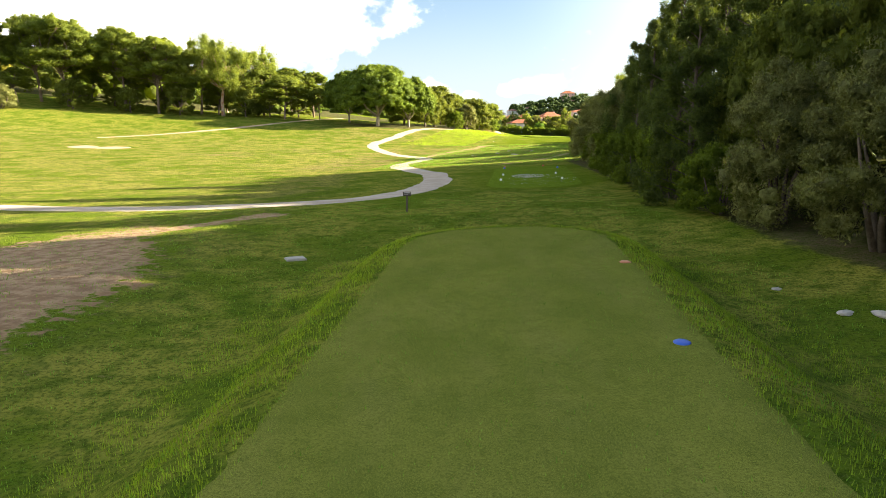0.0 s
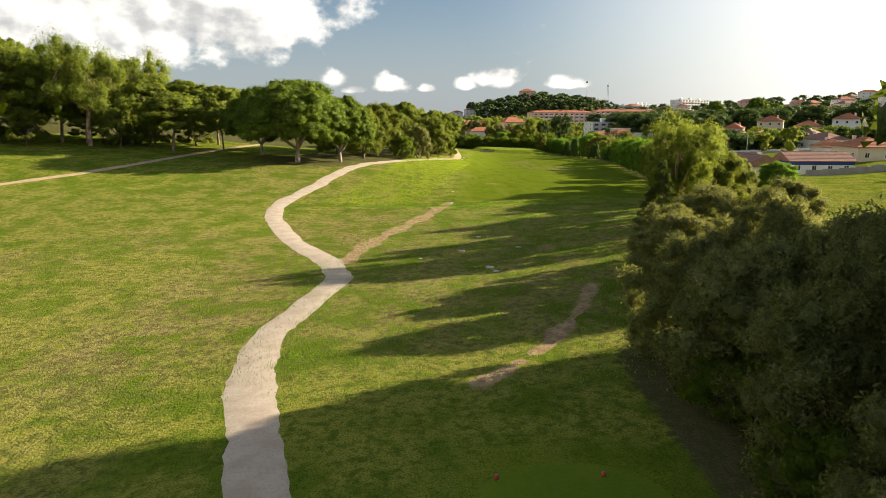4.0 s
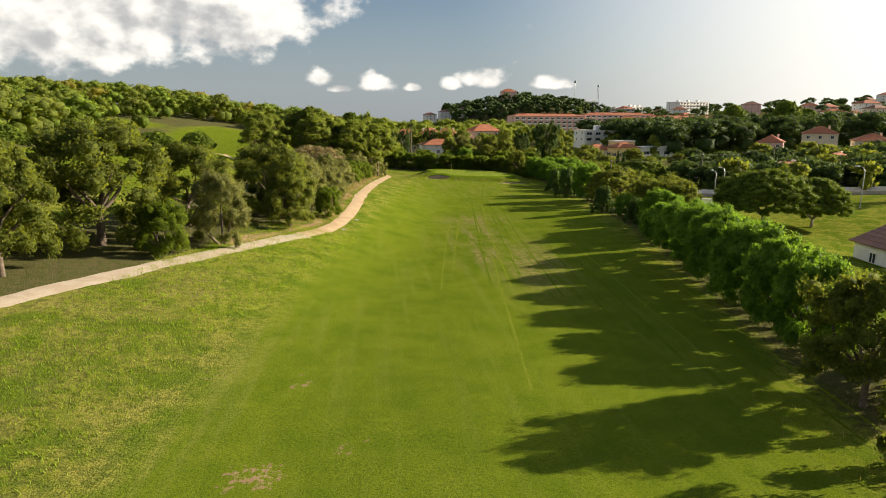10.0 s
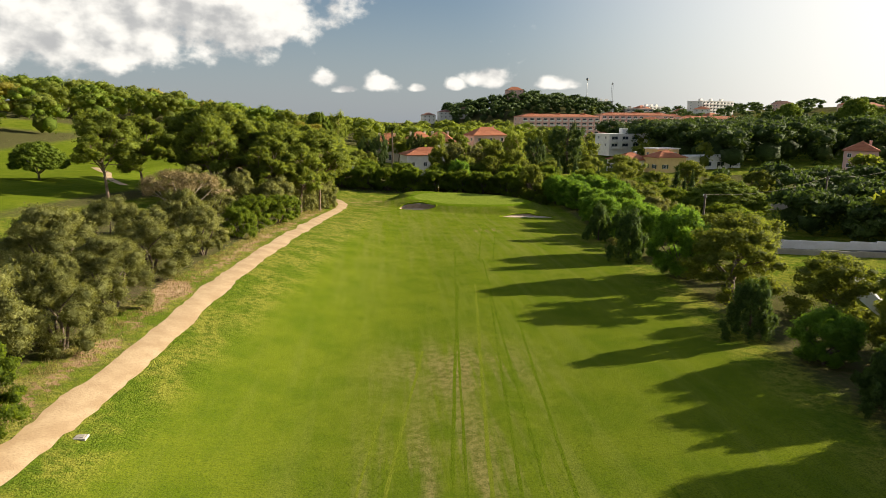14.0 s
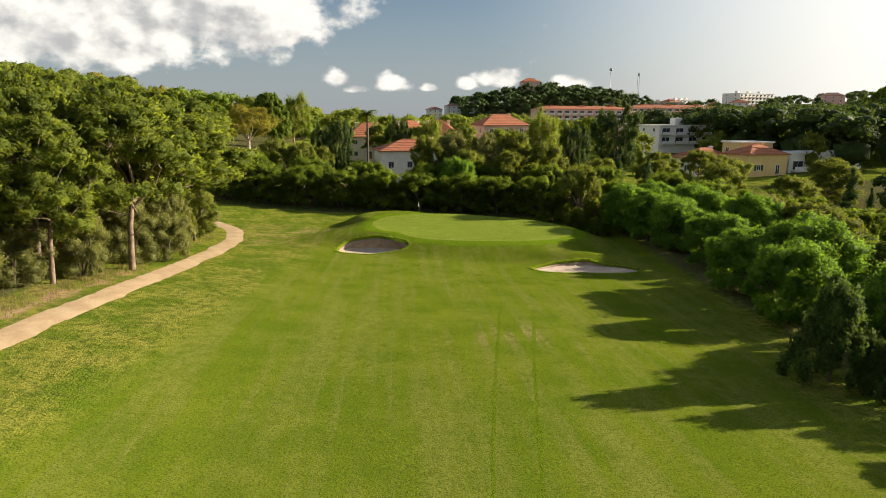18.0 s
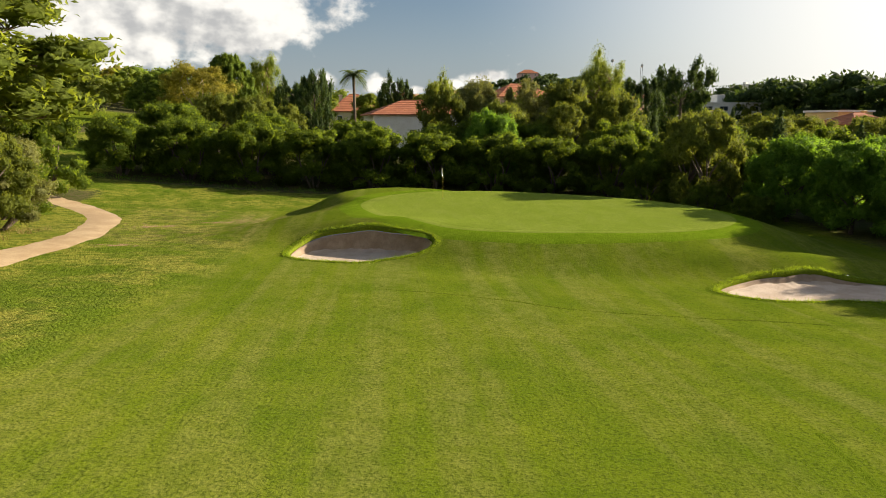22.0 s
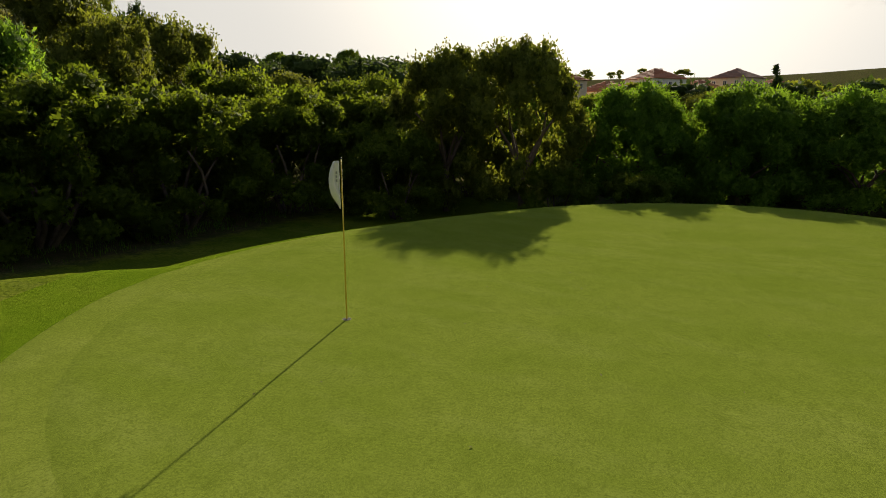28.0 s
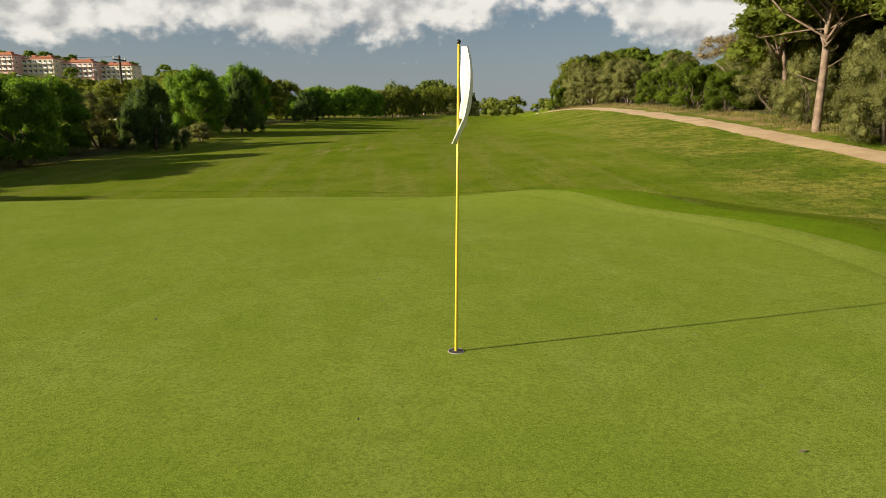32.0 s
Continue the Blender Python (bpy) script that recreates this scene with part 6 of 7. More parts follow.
def house(x, y, turn, w, d, storeys, wall, roof, label, hip=True, rise=None, z=None, chimneys=1, cols=3, balcony=False, shutters=False, group="", storey=2.9, trim=None):
    ob = thing("house", label, "house", group)
    h = storeys * storey
    rise = rise or min(w, d) * 0.24
    s = Shape().box(-w / 2, w / 2, -d / 2, d / 2, -3.0, h)
    if not hip:
        gable_walls(s, w, d, h, rise)
    part("wall", s, wall, ob)
    if trim:
        part("band", Shape().box(-w / 2 - 0.03, w / 2 + 0.03, -d / 2 - 0.03, d / 2 + 0.03, h - 0.8, h - 0.02), trim, ob, "painted band below the eaves")
    r = part("roof", roof_shape(w, d, rise, 0.45, hip), roof, ob)
    r.matrix_basis = Matrix.Translation((0, 0, h))
    for i in range(chimneys):
        c = Shape().box(-0.35, 0.35, -0.3, 0.3, -0.6, rise * 0.75 + 0.5)
        c.bevel_box(-0.45, 0.45, -0.4, 0.4, rise * 0.75 + 0.5, rise * 0.75 + 0.72, 0.06)
        ch = part("chimney", c, wall, r)
        ch.matrix_basis = Matrix.Translation((w * (0.25 - 0.5 * i), d * 0.12, 0.25))
    for st in range(storeys):
        for face, span, off in ((0, w, d / 2), (2, w, d / 2), (1, d, w / 2), (3, d, w / 2)):
            n = max(1, int(round(cols * span / max(w, d))))
            for i in range(n):
                u = (i + 0.5) / n * span - span / 2
                px, py = ((u, -off), (off, u), (-u, off), (-off, -u))[face]
                tall = st == 0 and i == n // 2 and face in (0, 2)
                win = window_part(ob, px, py, st * storey + (0.1 if tall else 0.95), 1.1, 2.05 if tall else 1.25, face)
                if shutters and not tall:
                    for sg in (-1, 1):
                        part("shutter", Shape().box(sg * 0.86 - 0.27, sg * 0.86 + 0.27, -0.09, -0.03, 0.0, 1.25), SHUTTER, win, "dark green wooden shutter")
    if balcony:
        b = Shape().box(-w * 0.3, w * 0.3, -d / 2 - 1.4, -d / 2, storey - 0.15, storey)
        b.box(-w * 0.3, w * 0.3, -d / 2 - 1.4, -d / 2 - 1.28, storey, storey + 0.95)
        for sx in (-1, 1):
            b.box(sx * w * 0.3 - 0.06, sx * w * 0.3 + 0.06, -d / 2 - 1.4, -d / 2, storey, storey + 0.95)
            b.box(sx * w * 0.27 - 0.12, sx * w * 0.27 + 0.12, -d / 2 - 1.35, -d / 2 - 1.1, 0, storey - 0.15)
        part("balcony", b, WHITE, ob)
    return place(ob, x, y, turn, None if z is None else z + RISE * x)


def apartment(x, y, turn, w, d, storeys, wall, label, roof=None, z=None, bays=8, storey=2.9, roof_boxes=3, group=""):
    ob = thing("apartment_building", label, "apartment block", group)
    h = storeys * storey
    part("wall", Shape().box(-w / 2, w / 2, -d / 2, d / 2, -3, h), wall, ob)
    s = Shape().box(-w / 2 - 0.3, w / 2 + 0.3, -d / 2 - 0.3, d / 2 + 0.3, h, h + 0.35)
    r = part("roof", s if not roof else roof_shape(w, d, 2.0, 0.4, True), roof or WHITE, ob)
    if roof:
        r.matrix_basis = Matrix.Translation((0, 0, h))
    for i in range(roof_boxes):
        u = ((i + 0.5) / roof_boxes - 0.5) * w
        b = part("chimney" if roof else "stair_head", Shape().bevel_box(u - 1.3, u + 1.3, -1.5, 1.5, 0.3 if not roof else 1.0, 2.6, 0.1), wall if not roof else TILES, r)
        b.matrix_basis = Matrix.Translation((0, 0, 0 if roof else h))
    for st in range(storeys):
        for i in range(bays):
            u = ((i + 0.5) / bays - 0.5) * w
            bw = w / bays * 0.72
            z0 = st * storey
            win = window_part(ob, u, -d / 2, z0 + 0.2, bw * 0.8, 2.0, 0)
            b = Shape().box(u - bw / 2, u + bw / 2, -d / 2 - 1.2, -d / 2, z0 - 0.1, z0 + 0.06)
            b.box(u - bw / 2, u + bw / 2, -d / 2 - 1.2, -d / 2 - 1.1, z0 + 0.06, z0 + 0.95)
            part("balcony", b, WHITE, ob)
        for face, off in ((1, w / 2), (3, w / 2)):
            for i in range(2):
                u = (i + 0.5) / 2 * d - d / 2
                window_part(ob, off if face == 1 else -off, u if face == 1 else -u, st * storey + 0.95, 1.2, 1.2, face)
    return place(ob, x, y, turn, None if z is None else z + RISE * x)


# houses behind the green
house(45.6, 352.5, 10, 14, 9, 1, WHITE, TILES, "white single-storey house with an orange tiled roof behind the thicket", cols=4, storey=4.0, rise=1.9, chimneys=1, z=-1.4)
house(25, 350, 8, 7, 5, 1, WHITE, DULL_TILES, "small white garden building", cols=2, chimneys=0)
for x, y, t in ((34.5, 402, 10), (46, 406, 22), (53, 398, -8)):
    house(x, y, t, 11, 9, 2, CREAM, TILES, "two-storey house with steep orange tiled roofs", cols=3, rise=3.6, chimneys=2, group="houses behind the green", z=-1.6)
house(70, 402, 15, 13, 9, 2, PINK, TILES, "pink two-storey house with tiled roof", cols=3, rise=2.8, chimneys=1, z=0)
house(112.5, 372, 12, 11, 9, 1, WHITE, TILES, "white house with dark green shutters and tiled roof", cols=3, shutters=True, chimneys=1, storey=3.7, z=-6.5)
house(121.5, 366, 12, 10, 8, 1, YELLOW_WALL, TILES, "yellow house with tiled roof and dark shutters", cols=2, shutters=True, chimneys=1, storey=4.3, z=-6.3)
apartment(124, 374, 12, 8, 7, 2, YELLOW_WALL, "yellow flat-roofed house wing", bays=2, roof_boxes=0, z=-6.3, storey=3.2)
apartment(138, 372, 12, 20, 9, 1, WHITE, "low white flat-roofed modern house", bays=4, roof_boxes=0, storey=3.6, z=-6.4)
apartment(136, 440, 10, 20, 12, 2, WHITE, "white flat-roofed house on the rise", bays=4, roof_boxes=1, z=-3)
# pink terraced flats
apartment(158, 628, 12, 62, 14, 4, PINK, "pink four-storey terraced flats with white balconies", TILES, bays=12, storey=3.1, z=-2.5)
apartment(224, 650, 6, 60, 14, 4, PINK, "pink four-storey terraced flats with white balconies", TILES, bays=12, storey=2.8, z=-2.5)
apartment(290, 660, 4, 56, 14, 3, PINK, "pink three-storey terraced flats with tiled roofs", TILES, bays=10, storey=3.0, z=-5)
apartment(358, 790, 24, 46, 18, 6, WHITE, "white six-storey apartment block with balconies", bays=9, z=1)
apartment(318, 840, 24, 22, 16, 5, WHITE, "white apartment block behind the town", bays=4, z=1)
apartment(252, 812, 10, 22, 14, 3, WHITE, "unfinished pale building on the hill shoulder", bays=4, z=14)
apartment(286, 800, 4, 30, 14, 2, GREYWALL, "grey concrete building shell on the hill shoulder", bays=5, roof_boxes=2, z=8)
house(160, 796, 0, 16, 11, 2, PINK, TILES, "house with red roof among trees on the hilltop", rise=3.2, z=30)
for x, y in ((74, 770), (90, 776), (108, 772)):
    house(x, y, 10, 12, 9, 2, WHITE, DULL_TILES, "white house on the wooded ridge", chimneys=0, group="houses on the ridge", z=gz(x, y) + 2 - RISE * x)
# villas in a row beyond the road
for i, (x, y, wl, tl) in enumerate(((174, 349, PINK, TILES), (188, 341, CREAM, TILES), (201, 331, CREAM, TILES), (213, 321, WHITE, TILES), (225, 311, CREAM, TILES), (238, 302, CREAM, DULL_TILES), (250, 292, WHITE, TILES))):
    house(x, y, -38 + (i % 3) * 4, 11.5 if i else 8.5, 10, 2 + i % 2, wl, tl, "tall villa with tiled roof and balcony in a row", cols=3, balcony=i % 2 == 1, chimneys=1, rise=2.6, group="row of villas", z=-7.0)
# houses beyond the belt, seen from the green
for i, (x, y, z) in enumerate(((122, 262, -6.5), (140, 268, -5.5), (150, 254, -5.0), (128, 212, -6.0), (118, 186, -4.5), (144, 238, -5.5))):
    house(x, y, 20 * i, 12, 9, 1, (WHITE, CREAM, WHITE)[i % 3], (TILES, TILES, DULL_TILES)[i % 3], "low house with red tiled roof beyond the tree belt", cols=3, storey=3.4, rise=2.2, group="houses beyond the belt", z=z)
for i in range(4):
    x, y = 222 + 22 * i, -126 + 3.5 * i
    apartment(x, y, 170, 21, 11, 3, PINK if i % 2 else CREAM, "long pale terraced apartment block on a far hill", TILES, bays=6, roof_boxes=2, z=gz(x, y) + 1.5 - RISE * x, group="far hillside blocks")
# town on the far slope
rng = np.random.default_rng(77)
for i in range(50):
    a, r = 19 + 40 * rng.random(), 460 + 330 * rng.random()
    x, y = 36 + r * math.sin(radians(a)), 110 + r * math.cos(radians(a))
    if 130 < x < 280 and 365 < y < 490:
        continue
    house(x, y, rng.random() * 60 - 30, 10 + 7 * rng.random(), 9 + 3 * rng.random(), 2 + int(rng.random() * 1.5), (WHITE, CREAM, WHITE, PINK)[i % 4], (TILES, DULL_TILES, TILES)[i % 3], "pale town house with tiled roof on the far slope", cols=3, chimneys=1, group="town houses", z=gz(x, y) + 3 * rng.random() - RISE * x)
# the white gabled house and its neighbour by the road
house(84, 177, -4, 10.5, 13, 1, WHITE, DULL_TILES, "white gabled house with a dull red tiled roof", hip=False, rise=2.4, cols=2, chimneys=1, storey=2.9, z=-6.3)
house(101, 180, -10, 14, 9.5, 1, WHITE, DULL_TILES, "low white house with a dark blue band under a red roof", hip=False, rise=1.9, cols=4, chimneys=2, trim=BLUE_WALL, storey=3.0, z=-6.3)


far_wood("woodland", "wood on the saddle behind the houses", "pine", scatter(110, 0, 130, 470, 680, 9, 14, None, 0.95, 8.0), 62, spray=40)
far_wood("woodland", "trees along the ridge above the town", "cypress", scatter(110, 260, 560, 520, 860, 8, 12, None, 1.0, 12.0), 63, spray=40)
far_wood("woodland", "dark garden trees screening the low houses", "cypress", scatter(46, 96, 152, 230, 272, 5, 7.5, lambda x, y: y > 260 - (x - 80) * 0.4 and min(math.hypot(x - a, y - b) for a, b in ((122, 262), (140, 268), (150, 254), (144, 238))) > 8.5, 1.0, 4.6), 60, spray=60)
far_wood("woodland", "garden trees below the villas", "oak", scatter(40, 150, 235, 268, 330, 5, 8, lambda x, y: y < 322 - (x - 174) * 0.75, 1.0, 5.5), 61, spray=60)


def low_wall(x0, y0, x1, y1, h, mat, label, thick=0.3):
    d = math.hypot(x1 - x0, y1 - y0)
    n = max(2, int(d / 3))
    ob = thing("boundary_wall", label, "wall")
    for i in range(n):
        a, b = i / n, (i + 1) / n
        m = ((a + b) / 2)
        z = gz(x0 + (x1 - x0) * m, y0 + (y1 - y0) * m)
        s = Shape().bevel_box(-d / n / 2 + 0.01, d / n / 2 - 0.01, -thick / 2, thick / 2, -0.8, h, 0.03)
        p = part("wall_panel", s, mat, ob)
        p.matrix_basis = Matrix.LocRotScale((x0 + (x1 - x0) * m, y0 + (y1 - y0) * m, z), Euler((0, 0, math.atan2(y1 - y0, x1 - x0))), None)
    return ob


low_wall(80, 254, 150, 226, 1.1, WHITE, "long low white wall along the road")
low_wall(80, 248, 150, 220, 0.7, GREYWALL, "low grey kerb wall along the road")
strip("road", ((84, 250.2), (95, 245.7), (115, 237.5), (150, 223), (200, 205)), 5.0, ASPHALT, "narrow asphalt road beside the course", "road", lift=0.05, ragged=0.05, step=1.0)
low_wall(70.8, 213.5, 77, 226.5, 1.3, WHITE, "white rendered garden wall with panels")
low_wall(77, 226.5, 84, 224, 1.3, WHITE, "white rendered garden wall with panels")
low_wall(98, 292, 150, 279, 1.2, GREYWALL, "old stone boundary wall across the field", 0.5)
low_wall(88, 163, 106, 158, 1.4, GREYWALL, "grey garden wall in front of the houses")


def street_lamp(x, y, turn, h=7.0):
    ob = thing("street_lamp", "tall grey street lamp with a curved arm", "street lamp")
    part("pole", Shape().tube([(0, 0, -0.3), (0, 0, h * 0.5), (0, 0, h * 0.9), (0.35, 0, h * 0.98), (1.1, 0, h)], [0.10, 0.08, 0.06, 0.05, 0.045], 8), STEEL, ob, flat=False)
    part("lamp_head", Shape().bevel_box(0.9, 1.6, -0.14, 0.14, h - 0.05, h + 0.10, 0.05), WHITE, ob)
    return place(ob, x, y, turn)


street_lamp(104, 214, 120)
street_lamp(84, 222, 100)
street_lamp(88, 232, 100, 6.0)


def power_pole(x, y, h, turn):
    ob = thing("power_pole", "wooden power pole with a short crossarm", "power pole")
    part("pole", Shape().tube([(0, 0, -0.4), (0, 0, h)], [0.16, 0.11], 8), DARK_WOOD, ob, flat=False)
    part("crossarm", Shape().box(-0.9, 0.9, -0.06, 0.06, h - 0.5, h - 0.36), DARK_WOOD, ob)
    for u in (-0.8, 0, 0.8):
        part("insulator", Shape().lathe([(0.03, 0), (0.06, 0.05), (0.04, 0.12), (0.06, 0.16), (0.01, 0.2)], 8, (u, 0, h - 0.36)), WHITE, ob, flat=False)
    return place(ob, x, y, turn)


POLES = ((71.8, 245, 7.7), (103.4, 266.9, 8.4), (132, 282, 9))
for x, y, h in POLES:
    power_pole(x, y, h, 75)


def wire(a, b, sag=0.8):
    p, q = Vector(a), Vector(b)
    pts = []
    for i in range(13):
        s = i / 12
        v = p.lerp(q, s)
        v.z -= sag * 4 * s * (1 - s)
        pts.append(tuple(v))
    ob = part("power_cable", Shape().tube(pts, [0.016] * 13, 4), DARK_WOOD, None)
    return tagged(ob, "thin black overhead power cable", "cable")


for (x0, y0, h0), (x1, y1, h1) in zip(POLES, POLES[1:]):
    wire((x0, y0, gz(x0, y0) + h0 - 0.1), (x1, y1, gz(x1, y1) + h1 - 0.1), 0.9)


def crane(x, y, h):
    ob = thing("tower_crane", "slim tower crane over the far building site", "crane")
    mast, jib = Shape(), Shape()
    for sx in (-0.7, 0.7):
        for sy in (-0.7, 0.7):
            mast.tube([(sx, sy, -1), (sx, sy, h)], [0.14, 0.14], 4)
    for i in range(int(h / 2)):
        z = i * 2
        mast.tube([(-0.7, -0.7, z), (0.7, -0.7, z + 2)], [0.07, 0.07], 4)
        mast.tube([(0.7, 0.7, z), (-0.7, 0.7, z + 2)], [0.07, 0.07], 4)
    part("mast", mast, STEEL, ob)
    for zz in (h, h + 1.4):
        jib.tube([(-9, 0, zz), (22 if zz == h else 12, 0, zz)], [0.15, 0.12], 4)
    for i in range(12):
        jib.tube([(-8 + i * 2, 0, h), (-7 + i * 2, 0, h + 1.4)], [0.07, 0.07], 4)
    jib.box(-9.5, -7, -0.8, 0.8, h - 1.6, h)
    part("jib", jib, STEEL, ob)
    part("cab", Shape().bevel_box(0.8, 2.2, -0.7, 0.7, h - 1.8, h - 0.2, 0.1), WHITE, ob)
    return place(ob, x, y, 70)


crane(262, 806, 30)
ob = thing("mast", "slender mast with a round head on the hill", "mast")
part("pole", Shape().tube([(0, 0, -1), (0, 0, 30)], [0.35, 0.2], 6), STEEL, ob)
part("head", Shape().lathe([(0.1, 29), (1.4, 30), (1.5, 31), (0.2, 32)], 10), STEEL, ob)
place(ob, 236, 806)

# ---- flag and hole ----
FLAG = (44.85, 306.08)


def flagstick(x, y, h=2.13):
    ob = thing("flagstick", "yellow golf flagstick with a limp white flag in the hole", "flag")
    part("pole", Shape().tube([(0, 0, -0.1), (0, 0, h * 0.5), (0, 0, h)], [0.0105, 0.010, 0.008], 10), POLE_YELLOW, ob, "slender yellow fibreglass pole", flat=False)
    part("knob", Shape().lathe([(0.0, h + 0.03), (0.012, h + 0.022), (0.014, h + 0.01), (0.010, h)], 10), MARK_BLACK, ob, flat=False)
    cloth = Shape()
    nu, nv = 14, 22
    v = []
    for j in range(nv + 1):
        f = j / nv
        for i in range(nu + 1):
            g = i / nu
            reach = 0.020 + 0.145 * math.sin(math.pi * min(1, 0.12 + 0.88 * f)) ** 0.7 * g * (1 - 0.55 * max(0, f - 0.75) / 0.25)
            fold = 0.055 * math.sin(g * 7 + f * 2.0) * g ** 0.7 * (0.4 + f) + 0.012 * math.sin(g * 17 + f * 5) * f
            z = h - 0.02 - 0.53 * f * (0.85 + 0.30 * g) + 0.03 * math.sin(g * 6) * f
            v.append((-0.008 - reach * 0.95, fold, z))
    q = [(j * (nu + 1) + i, j * (nu + 1) + i + 1, (j + 1) * (nu + 1) + i + 1, (j + 1) * (nu + 1) + i) for j in range(nv) for i in range(nu)]
    cloth.add(v, q)
    fl = part("flag_cloth", cloth, CLOTH, ob, "limp white cloth flag", flat=False)
    solid = fl.modifiers.new("thick", "SOLIDIFY")
    solid.thickness = 0.002
    bars = Shape()
    for k in range(3):
        bars.box(-0.075, -0.055, -0.032 + 0.001 * k, -0.028, h - 0.18 - 0.05 * k, h - 0.15 - 0.05 * k)
    part("printed_mark", bars, STEEL, ob, "small grey printed mark")
    return place(ob, x, y, -55)


flagstick(*FLAG)
cup = thing("hole_cup", "white-rimmed golf hole in the green", "golf hole")
part("rim", Shape().lathe([(0.054, -0.12), (0.054, 0.020), (0.057, 0.022), (0.060, 0.018)], 24), STONE, cup, flat=False)
# no real floor: a dark disc level with the rim paints the shade inside
part("floor", Shape().lathe([(0.0001, 0.0215), (0.053, 0.0215)], 24), ASPHALT, cup, "dark disc at the mouth for the shaded inside of the hole")
place(cup, *FLAG, 0, gz(*FLAG) + 0.008)


# ---- things by the tees ----
def tee_marker(x, y, mat, label):
    ob = thing("tee_marker", label, "tee marker", "tee markers")
    part("body", Shape().lathe([(0.0, 0.14), (0.05, 0.13), (0.075, 0.09), (0.08, 0.04), (0.06, 0.0), (0.02, -0.02)], 12), mat, ob, flat=False)
    part("spike", Shape().tube([(0, 0, -0.1), (0, 0, 0.0)], [0.005, 0.012], 6), STEEL, ob)
    return place(ob, x, y, 0, gz(x, y) + 0.02)


for x, y, m, lab in ((4.0, 42.6, MARK_WHITE, "white ball-shaped tee marker on the grass"), (8.0, 41.8, MARK_WHITE, "white ball-shaped tee marker on the grass"), (4.6, 46.8, MARK_WHITE, "small yellowish-white tee marker"), (8.4, 46.2, MARK_WHITE, "small yellowish-white tee marker"), (5.4, 53.6, MARK_BLUE, "blue tee marker on the forward tee"), (9.6, 52.0, MARK_BLUE, "blue tee marker on the forward tee"), (5.6, 55.2, MARK_RED, "red tee marker on the forward tee"), (8.9, 54.9, MARK_RED, "red tee marker on the forward tee")):
    tee_marker(x, y, m, lab)
for x, y, m, lab in ((3.5, 12.3, MARK_ORANGE, "flat faded orange disc set in the tee"), (2.85, 7.6, MARK_BLUE, "flat blue disc set in the tee")):
    ob = thing("tee_disc", lab, "marker")
    part("disc", Shape().lathe([(0.0, 0.045), (0.09, 0.042), (0.11, 0.03), (0.11, 0.0)], 18), m, ob, flat=False)
    place(ob, x, y)
ob = thing("sprinkler_lid", "pale rectangular irrigation cover lying in the grass", "cover")
part("frame", Shape().bevel_box(-0.30, 0.30, -0.20, 0.20, -0.05, 0.05, 0.02), GREYWALL, ob)
part("lid", Shape().bevel_box(-0.26, 0.26, -0.16, 0.16, 0.04, 0.07, 0.01), STONE, ob, "pale greenish lid")
place(ob, -4.55, 18.5, 25)
ob = thing("tee_sign", "dark slanted tee sign on a wooden post", "sign")
part("post", Shape().tube([(0, 0, -0.2), (0.02, 0, 0.75)], [0.045, 0.04], 8), DARK_WOOD, ob, flat=False)
sg = part("board", Shape().bevel_box(-0.17, 0.17, -0.12, 0.12, 0, 0.05, 0.012), DARK_WOOD, ob)
sg.matrix_basis = Matrix.Translation((0.02, 0, 0.74)) @ Matrix.Rotation(radians(38), 4, "X")
part("bars", Shape().box(-0.13, 0.13, 0.02, 0.06, 0.05, 0.054).box(-0.13, 0.04, -0.06, -0.03, 0.05, 0.054), STONE, sg, "faded pale lettering bars")
place(ob, -1.6, 26.8, 10)


def rock(x, y, size, seed, label="pale weathered stone bedded in the grass", flatness=0.28):
    rng = np.random.default_rng(seed)
    v, f = ICO2
    w = v * (1 + rng.normal(size=(len(v), 1)) * 0.12) * np.array([size, size * (0.6 + 0.4 * rng.random()), size * flatness]) * 0.72
    ob = part("stone", Shape().add(w, tris=f), STONE, None)
    tagged(ob, label, "stone")
    return place(ob, x, y, rng.random() * 360, gz(x, y) + size * 0.08)


for i, (x, y, s) in enumerate(((8.3, 90.9, 0.42), (9.7, 84.0, 0.5), (10.0, 82.6, 0.35), (4.6, 89.0, 0.22), (10.6, 97.0, 0.35), (11.4, 96.6, 0.25), (13.2, 90.6, 0.4), (11.2, 130.7, 0.26), (9.9, 120.0, 0.35), (10.2, 121.2, 0.22), (7.2, 11.0, 0.26), (7.7, 10.7, 0.30), (7.0, 13.0, 0.16), (-12.0, 10.4, 0.22), (-11.4, 13.2, 0.15), (2.2, 150.4, 0.25))):
    rock(x, y, s, 60 + i)
for i, (x, y) in enumerate(((18.9, 199.5), (17.6, 192.5))):
    ob = thing("drain_cover", "square pale concrete drain cover beside the path", "cover")
    part("slab", Shape().bevel_box(-0.3, 0.3, -0.22, 0.22, -0.1, 0.04, 0.02), STONE, ob)
    part("lid", Shape().bevel_box(-0.2, 0.2, -0.14, 0.14, 0.03, 0.06, 0.01), GREYWALL, ob)
    place(ob, x + 1.3, y, 20 * i)
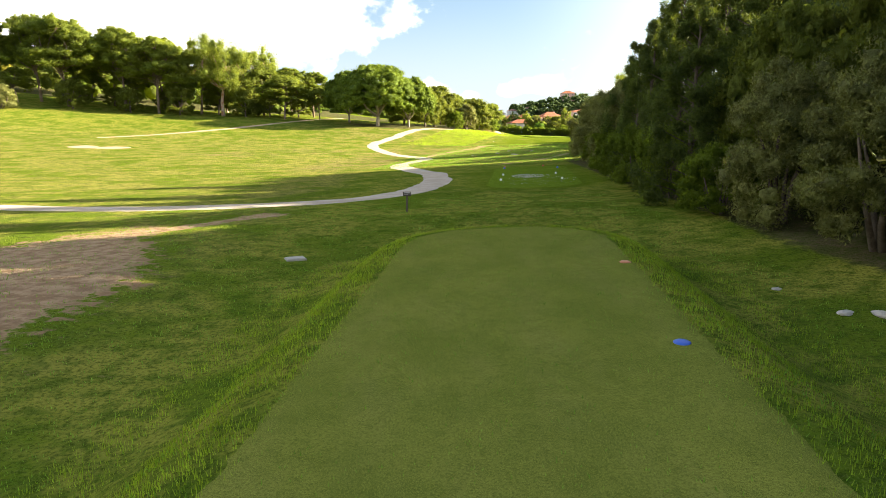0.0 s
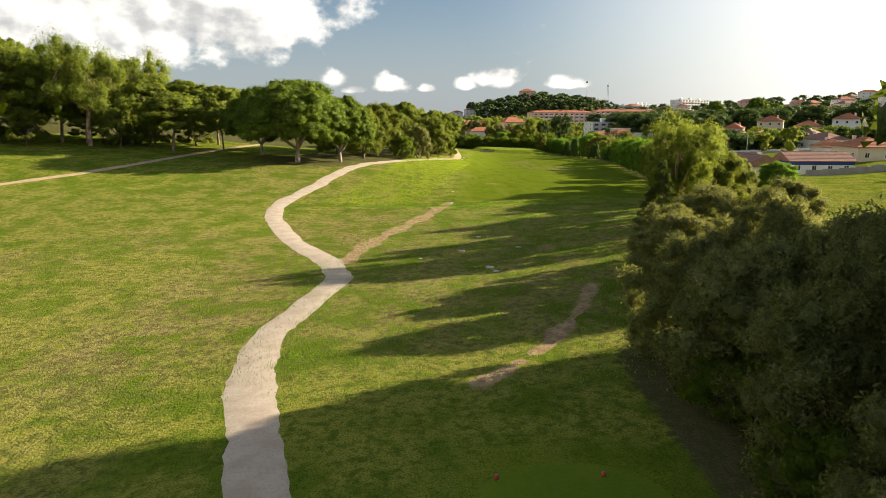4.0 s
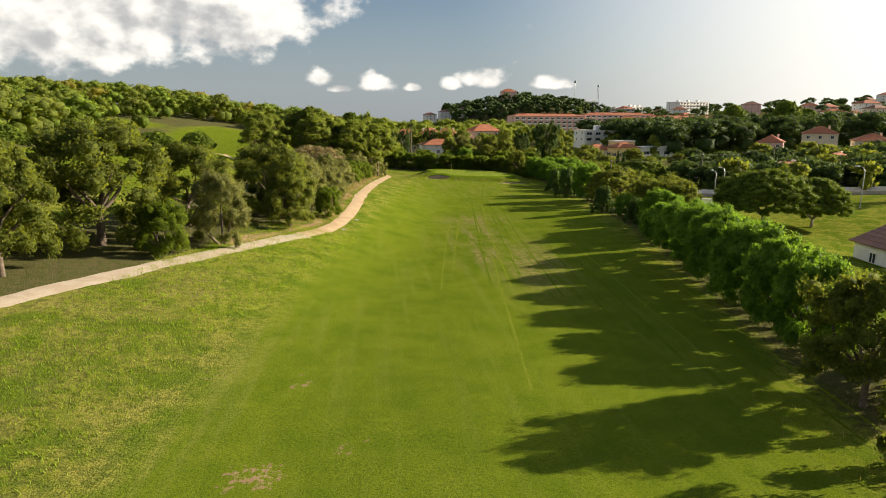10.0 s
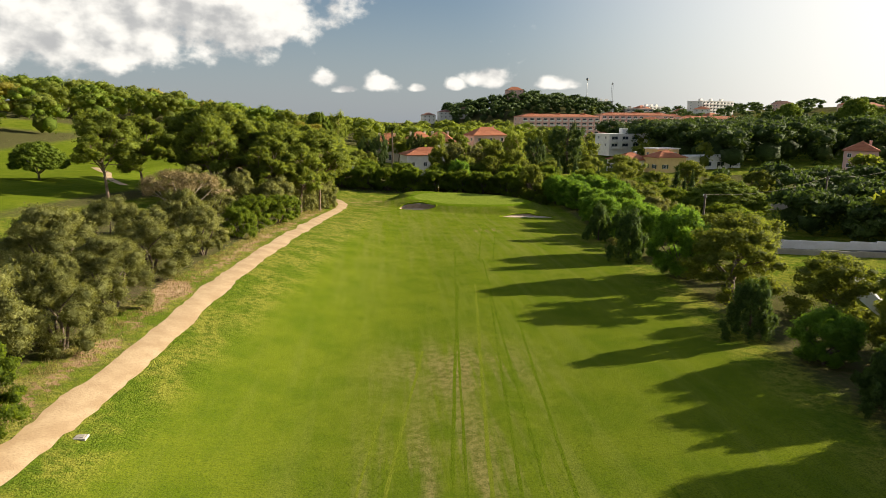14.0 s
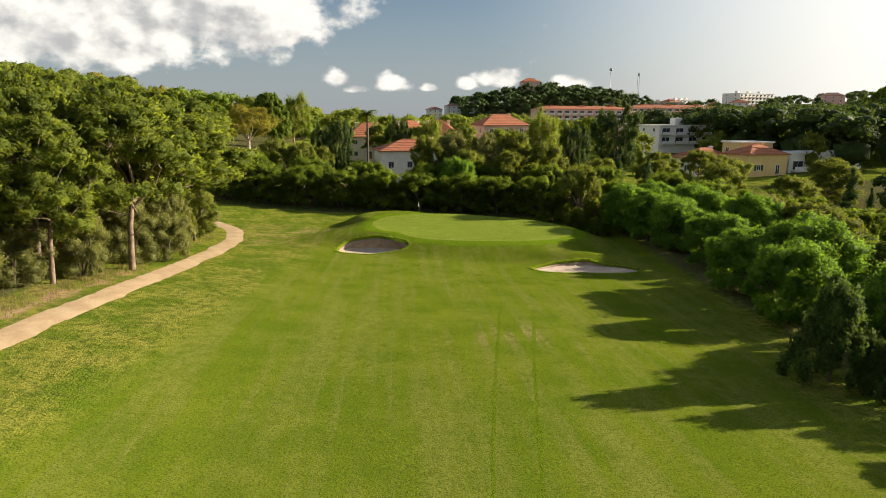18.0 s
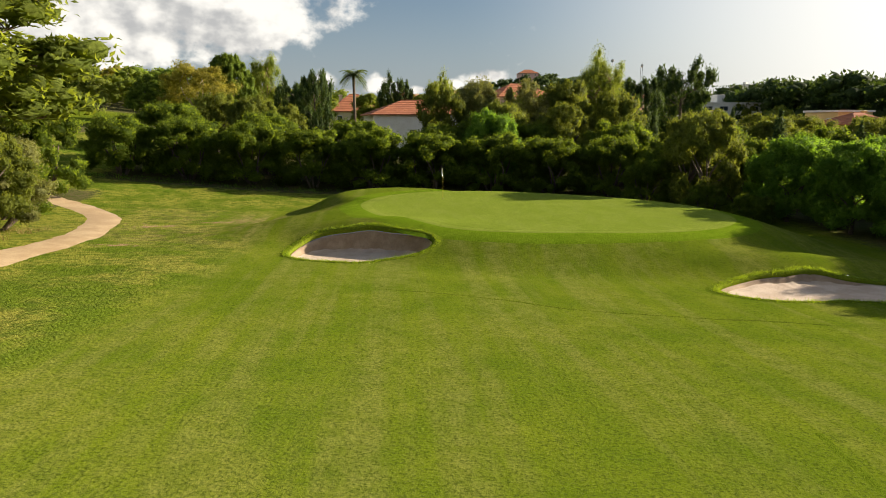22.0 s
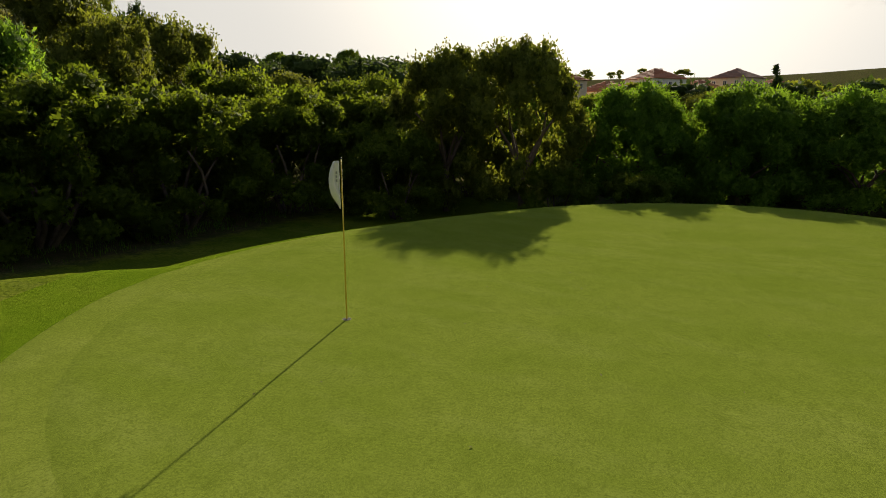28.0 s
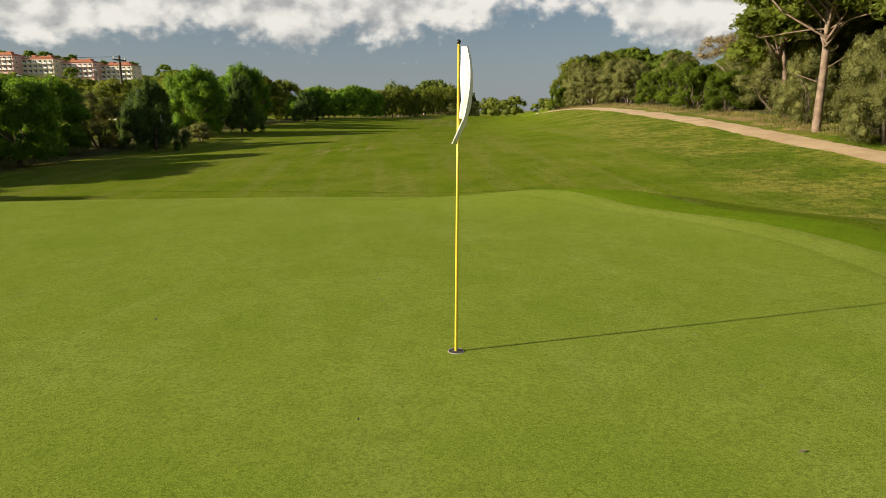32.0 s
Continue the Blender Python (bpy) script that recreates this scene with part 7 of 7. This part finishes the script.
# sand dressing and pale divots on the forward tee
rng = np.random.default_rng(31)
s = Shape()
bv, bf = ICO1
for i in range(760):
    core_spot = i < 620
    a, r = rng.random() * 6.28, (rng.random() ** 0.6) * (1.5 if core_spot else 3.4)
    x, y = 6.3 + r * math.cos(a) * 0.8, (45.6 if core_spot else 42.6) + r * math.sin(a) * (1.1 if core_spot else 1.3)
    k = 0.012 + 0.034 * rng.random()
    s.add(bv * np.array([k, k, k * 0.3]) + np.array([x, y, gz(x, y) + 0.022]), tris=bf)
tagged(part("sand_dressing", s, STONE, None), "scattered pale sand filling worn divots on the tee", "sand", kind="stuff")
# ---- grass and weeds ----
rng = np.random.default_rng(5)


def along_tee(tee, n, lo, hi):
    out = []
    while len(out) < n:
        x, y = tee[0] - 8 + 16 * rng.random(), tee[1] - 16 + 32 * rng.random()
        if lo < float(tee_gap(x, y, tee)) < hi:
            out.append((x, y))
    return out


blades("grass_tufts", "longer bright grass on the banks of the tee", along_tee(TEE, 5200, 0.0, 2.6), "grass", 0.075, 0.010, 12, 0.12, 1)
blades("grass_tufts", "rough grass and weeds round the tee", [(-14 + 22 * rng.random(), -1 + 34 * rng.random()) for _ in range(5200)], "weed", 0.06, 0.016, 7, 0.14, 2, 0.9)
lips = []
for b in BUNKERS:
    for i in range(420):
        a = rng.random() * 6.283
        r = edge_of(lambda x, y, b=b: bunker_ring(x, y, b), b[0], b[1], 1.0, 9)(a) + 0.05 + 0.18 * rng.random() if i % 1 == 0 else 0
        lips.append((b[0] + r * math.cos(a), b[1] + r * math.sin(a)))
blades("bunker_lip_grass", "longer grass fringing the bunker edges", lips, "grass", 0.13, 0.012, 14, 0.07, 3, 0.8)
blades("bank_grass", "coarse sunlit grass on the bank below the path", [(float(axis(y)) - 14 - 12 * rng.random(), y) for y in 120 + 70 * rng.random(5200)], "grass", 0.16, 0.05, 6, 0.22, 4, 0.9)
blades("rough_grass", "coarse patchy grass in the rough", [(float(axis(y)) - 14 + 30 * rng.random(), y) for y in 62 + 58 * rng.random(6000)], "weed", 0.11, 0.045, 6, 0.25, 6, 0.9)
blades("ditch_weeds", "lush bright weeds along the shallow ditch", [(-4 + 38 * rng.random() ** 0.8, 118.2 + rng.normal() * 0.55) for _ in range(1500)], "weed", 0.20, 0.05, 10, 0.20, 12, 0.9)
blades("straw_grass", "dry straw-coloured grass along the path edge", [(float(np.interp(y, (196, 222, 253, 276, 297), (17.2, 18.6, 21.2, 23.2, 23.0))) - 2.2 * rng.random(), y) for y in 194 + 104 * rng.random(900)], "straw", 0.26, 0.025, 10, 0.18, 7, 0.7)
blades("straw_grass", "dry grass in the shade of the thicket", [(10 + 60 * rng.random(), 319.6 + 2 * rng.random()) for _ in range(500)], "weed", 0.2, 0.03, 8, 0.2, 8, 0.7)
blades("meadow_grass", "tall dry grass on the waste ground", [(42 + 40 * rng.random(), 90 + 55 * rng.random()) for _ in range(1800)], "straw", 0.22, 0.02, 8, 0.35, 9, 0.8)

# fallen leaves and worm casts on the green
rng = np.random.default_rng(91)
s = Shape()
for i in range(150):
    a, r = rng.random() * 6.283, 10.5 * math.sqrt(rng.random())
    x, y = GREEN[0] + r * math.cos(a), GREEN[1] + r * math.sin(a) * 0.75
    k, w = 0.009 + 0.014 * rng.random(), rng.random() * 6.283
    z = gz(x, y) + 0.026
    c, d = math.cos(w) * k, math.sin(w) * k
    s.add([(x - c, y - d, z), (x - d * 0.4, y + c * 0.4, z + 0.008), (x + c, y + d, z + 0.012), (x + d * 0.4, y - c * 0.4, z + 0.004)], [(0, 1, 2, 3)])
tagged(part("fallen_leaves", s, BARK["dark"], None), "small dry brown leaves scattered on the green", "leaves", kind="stuff")
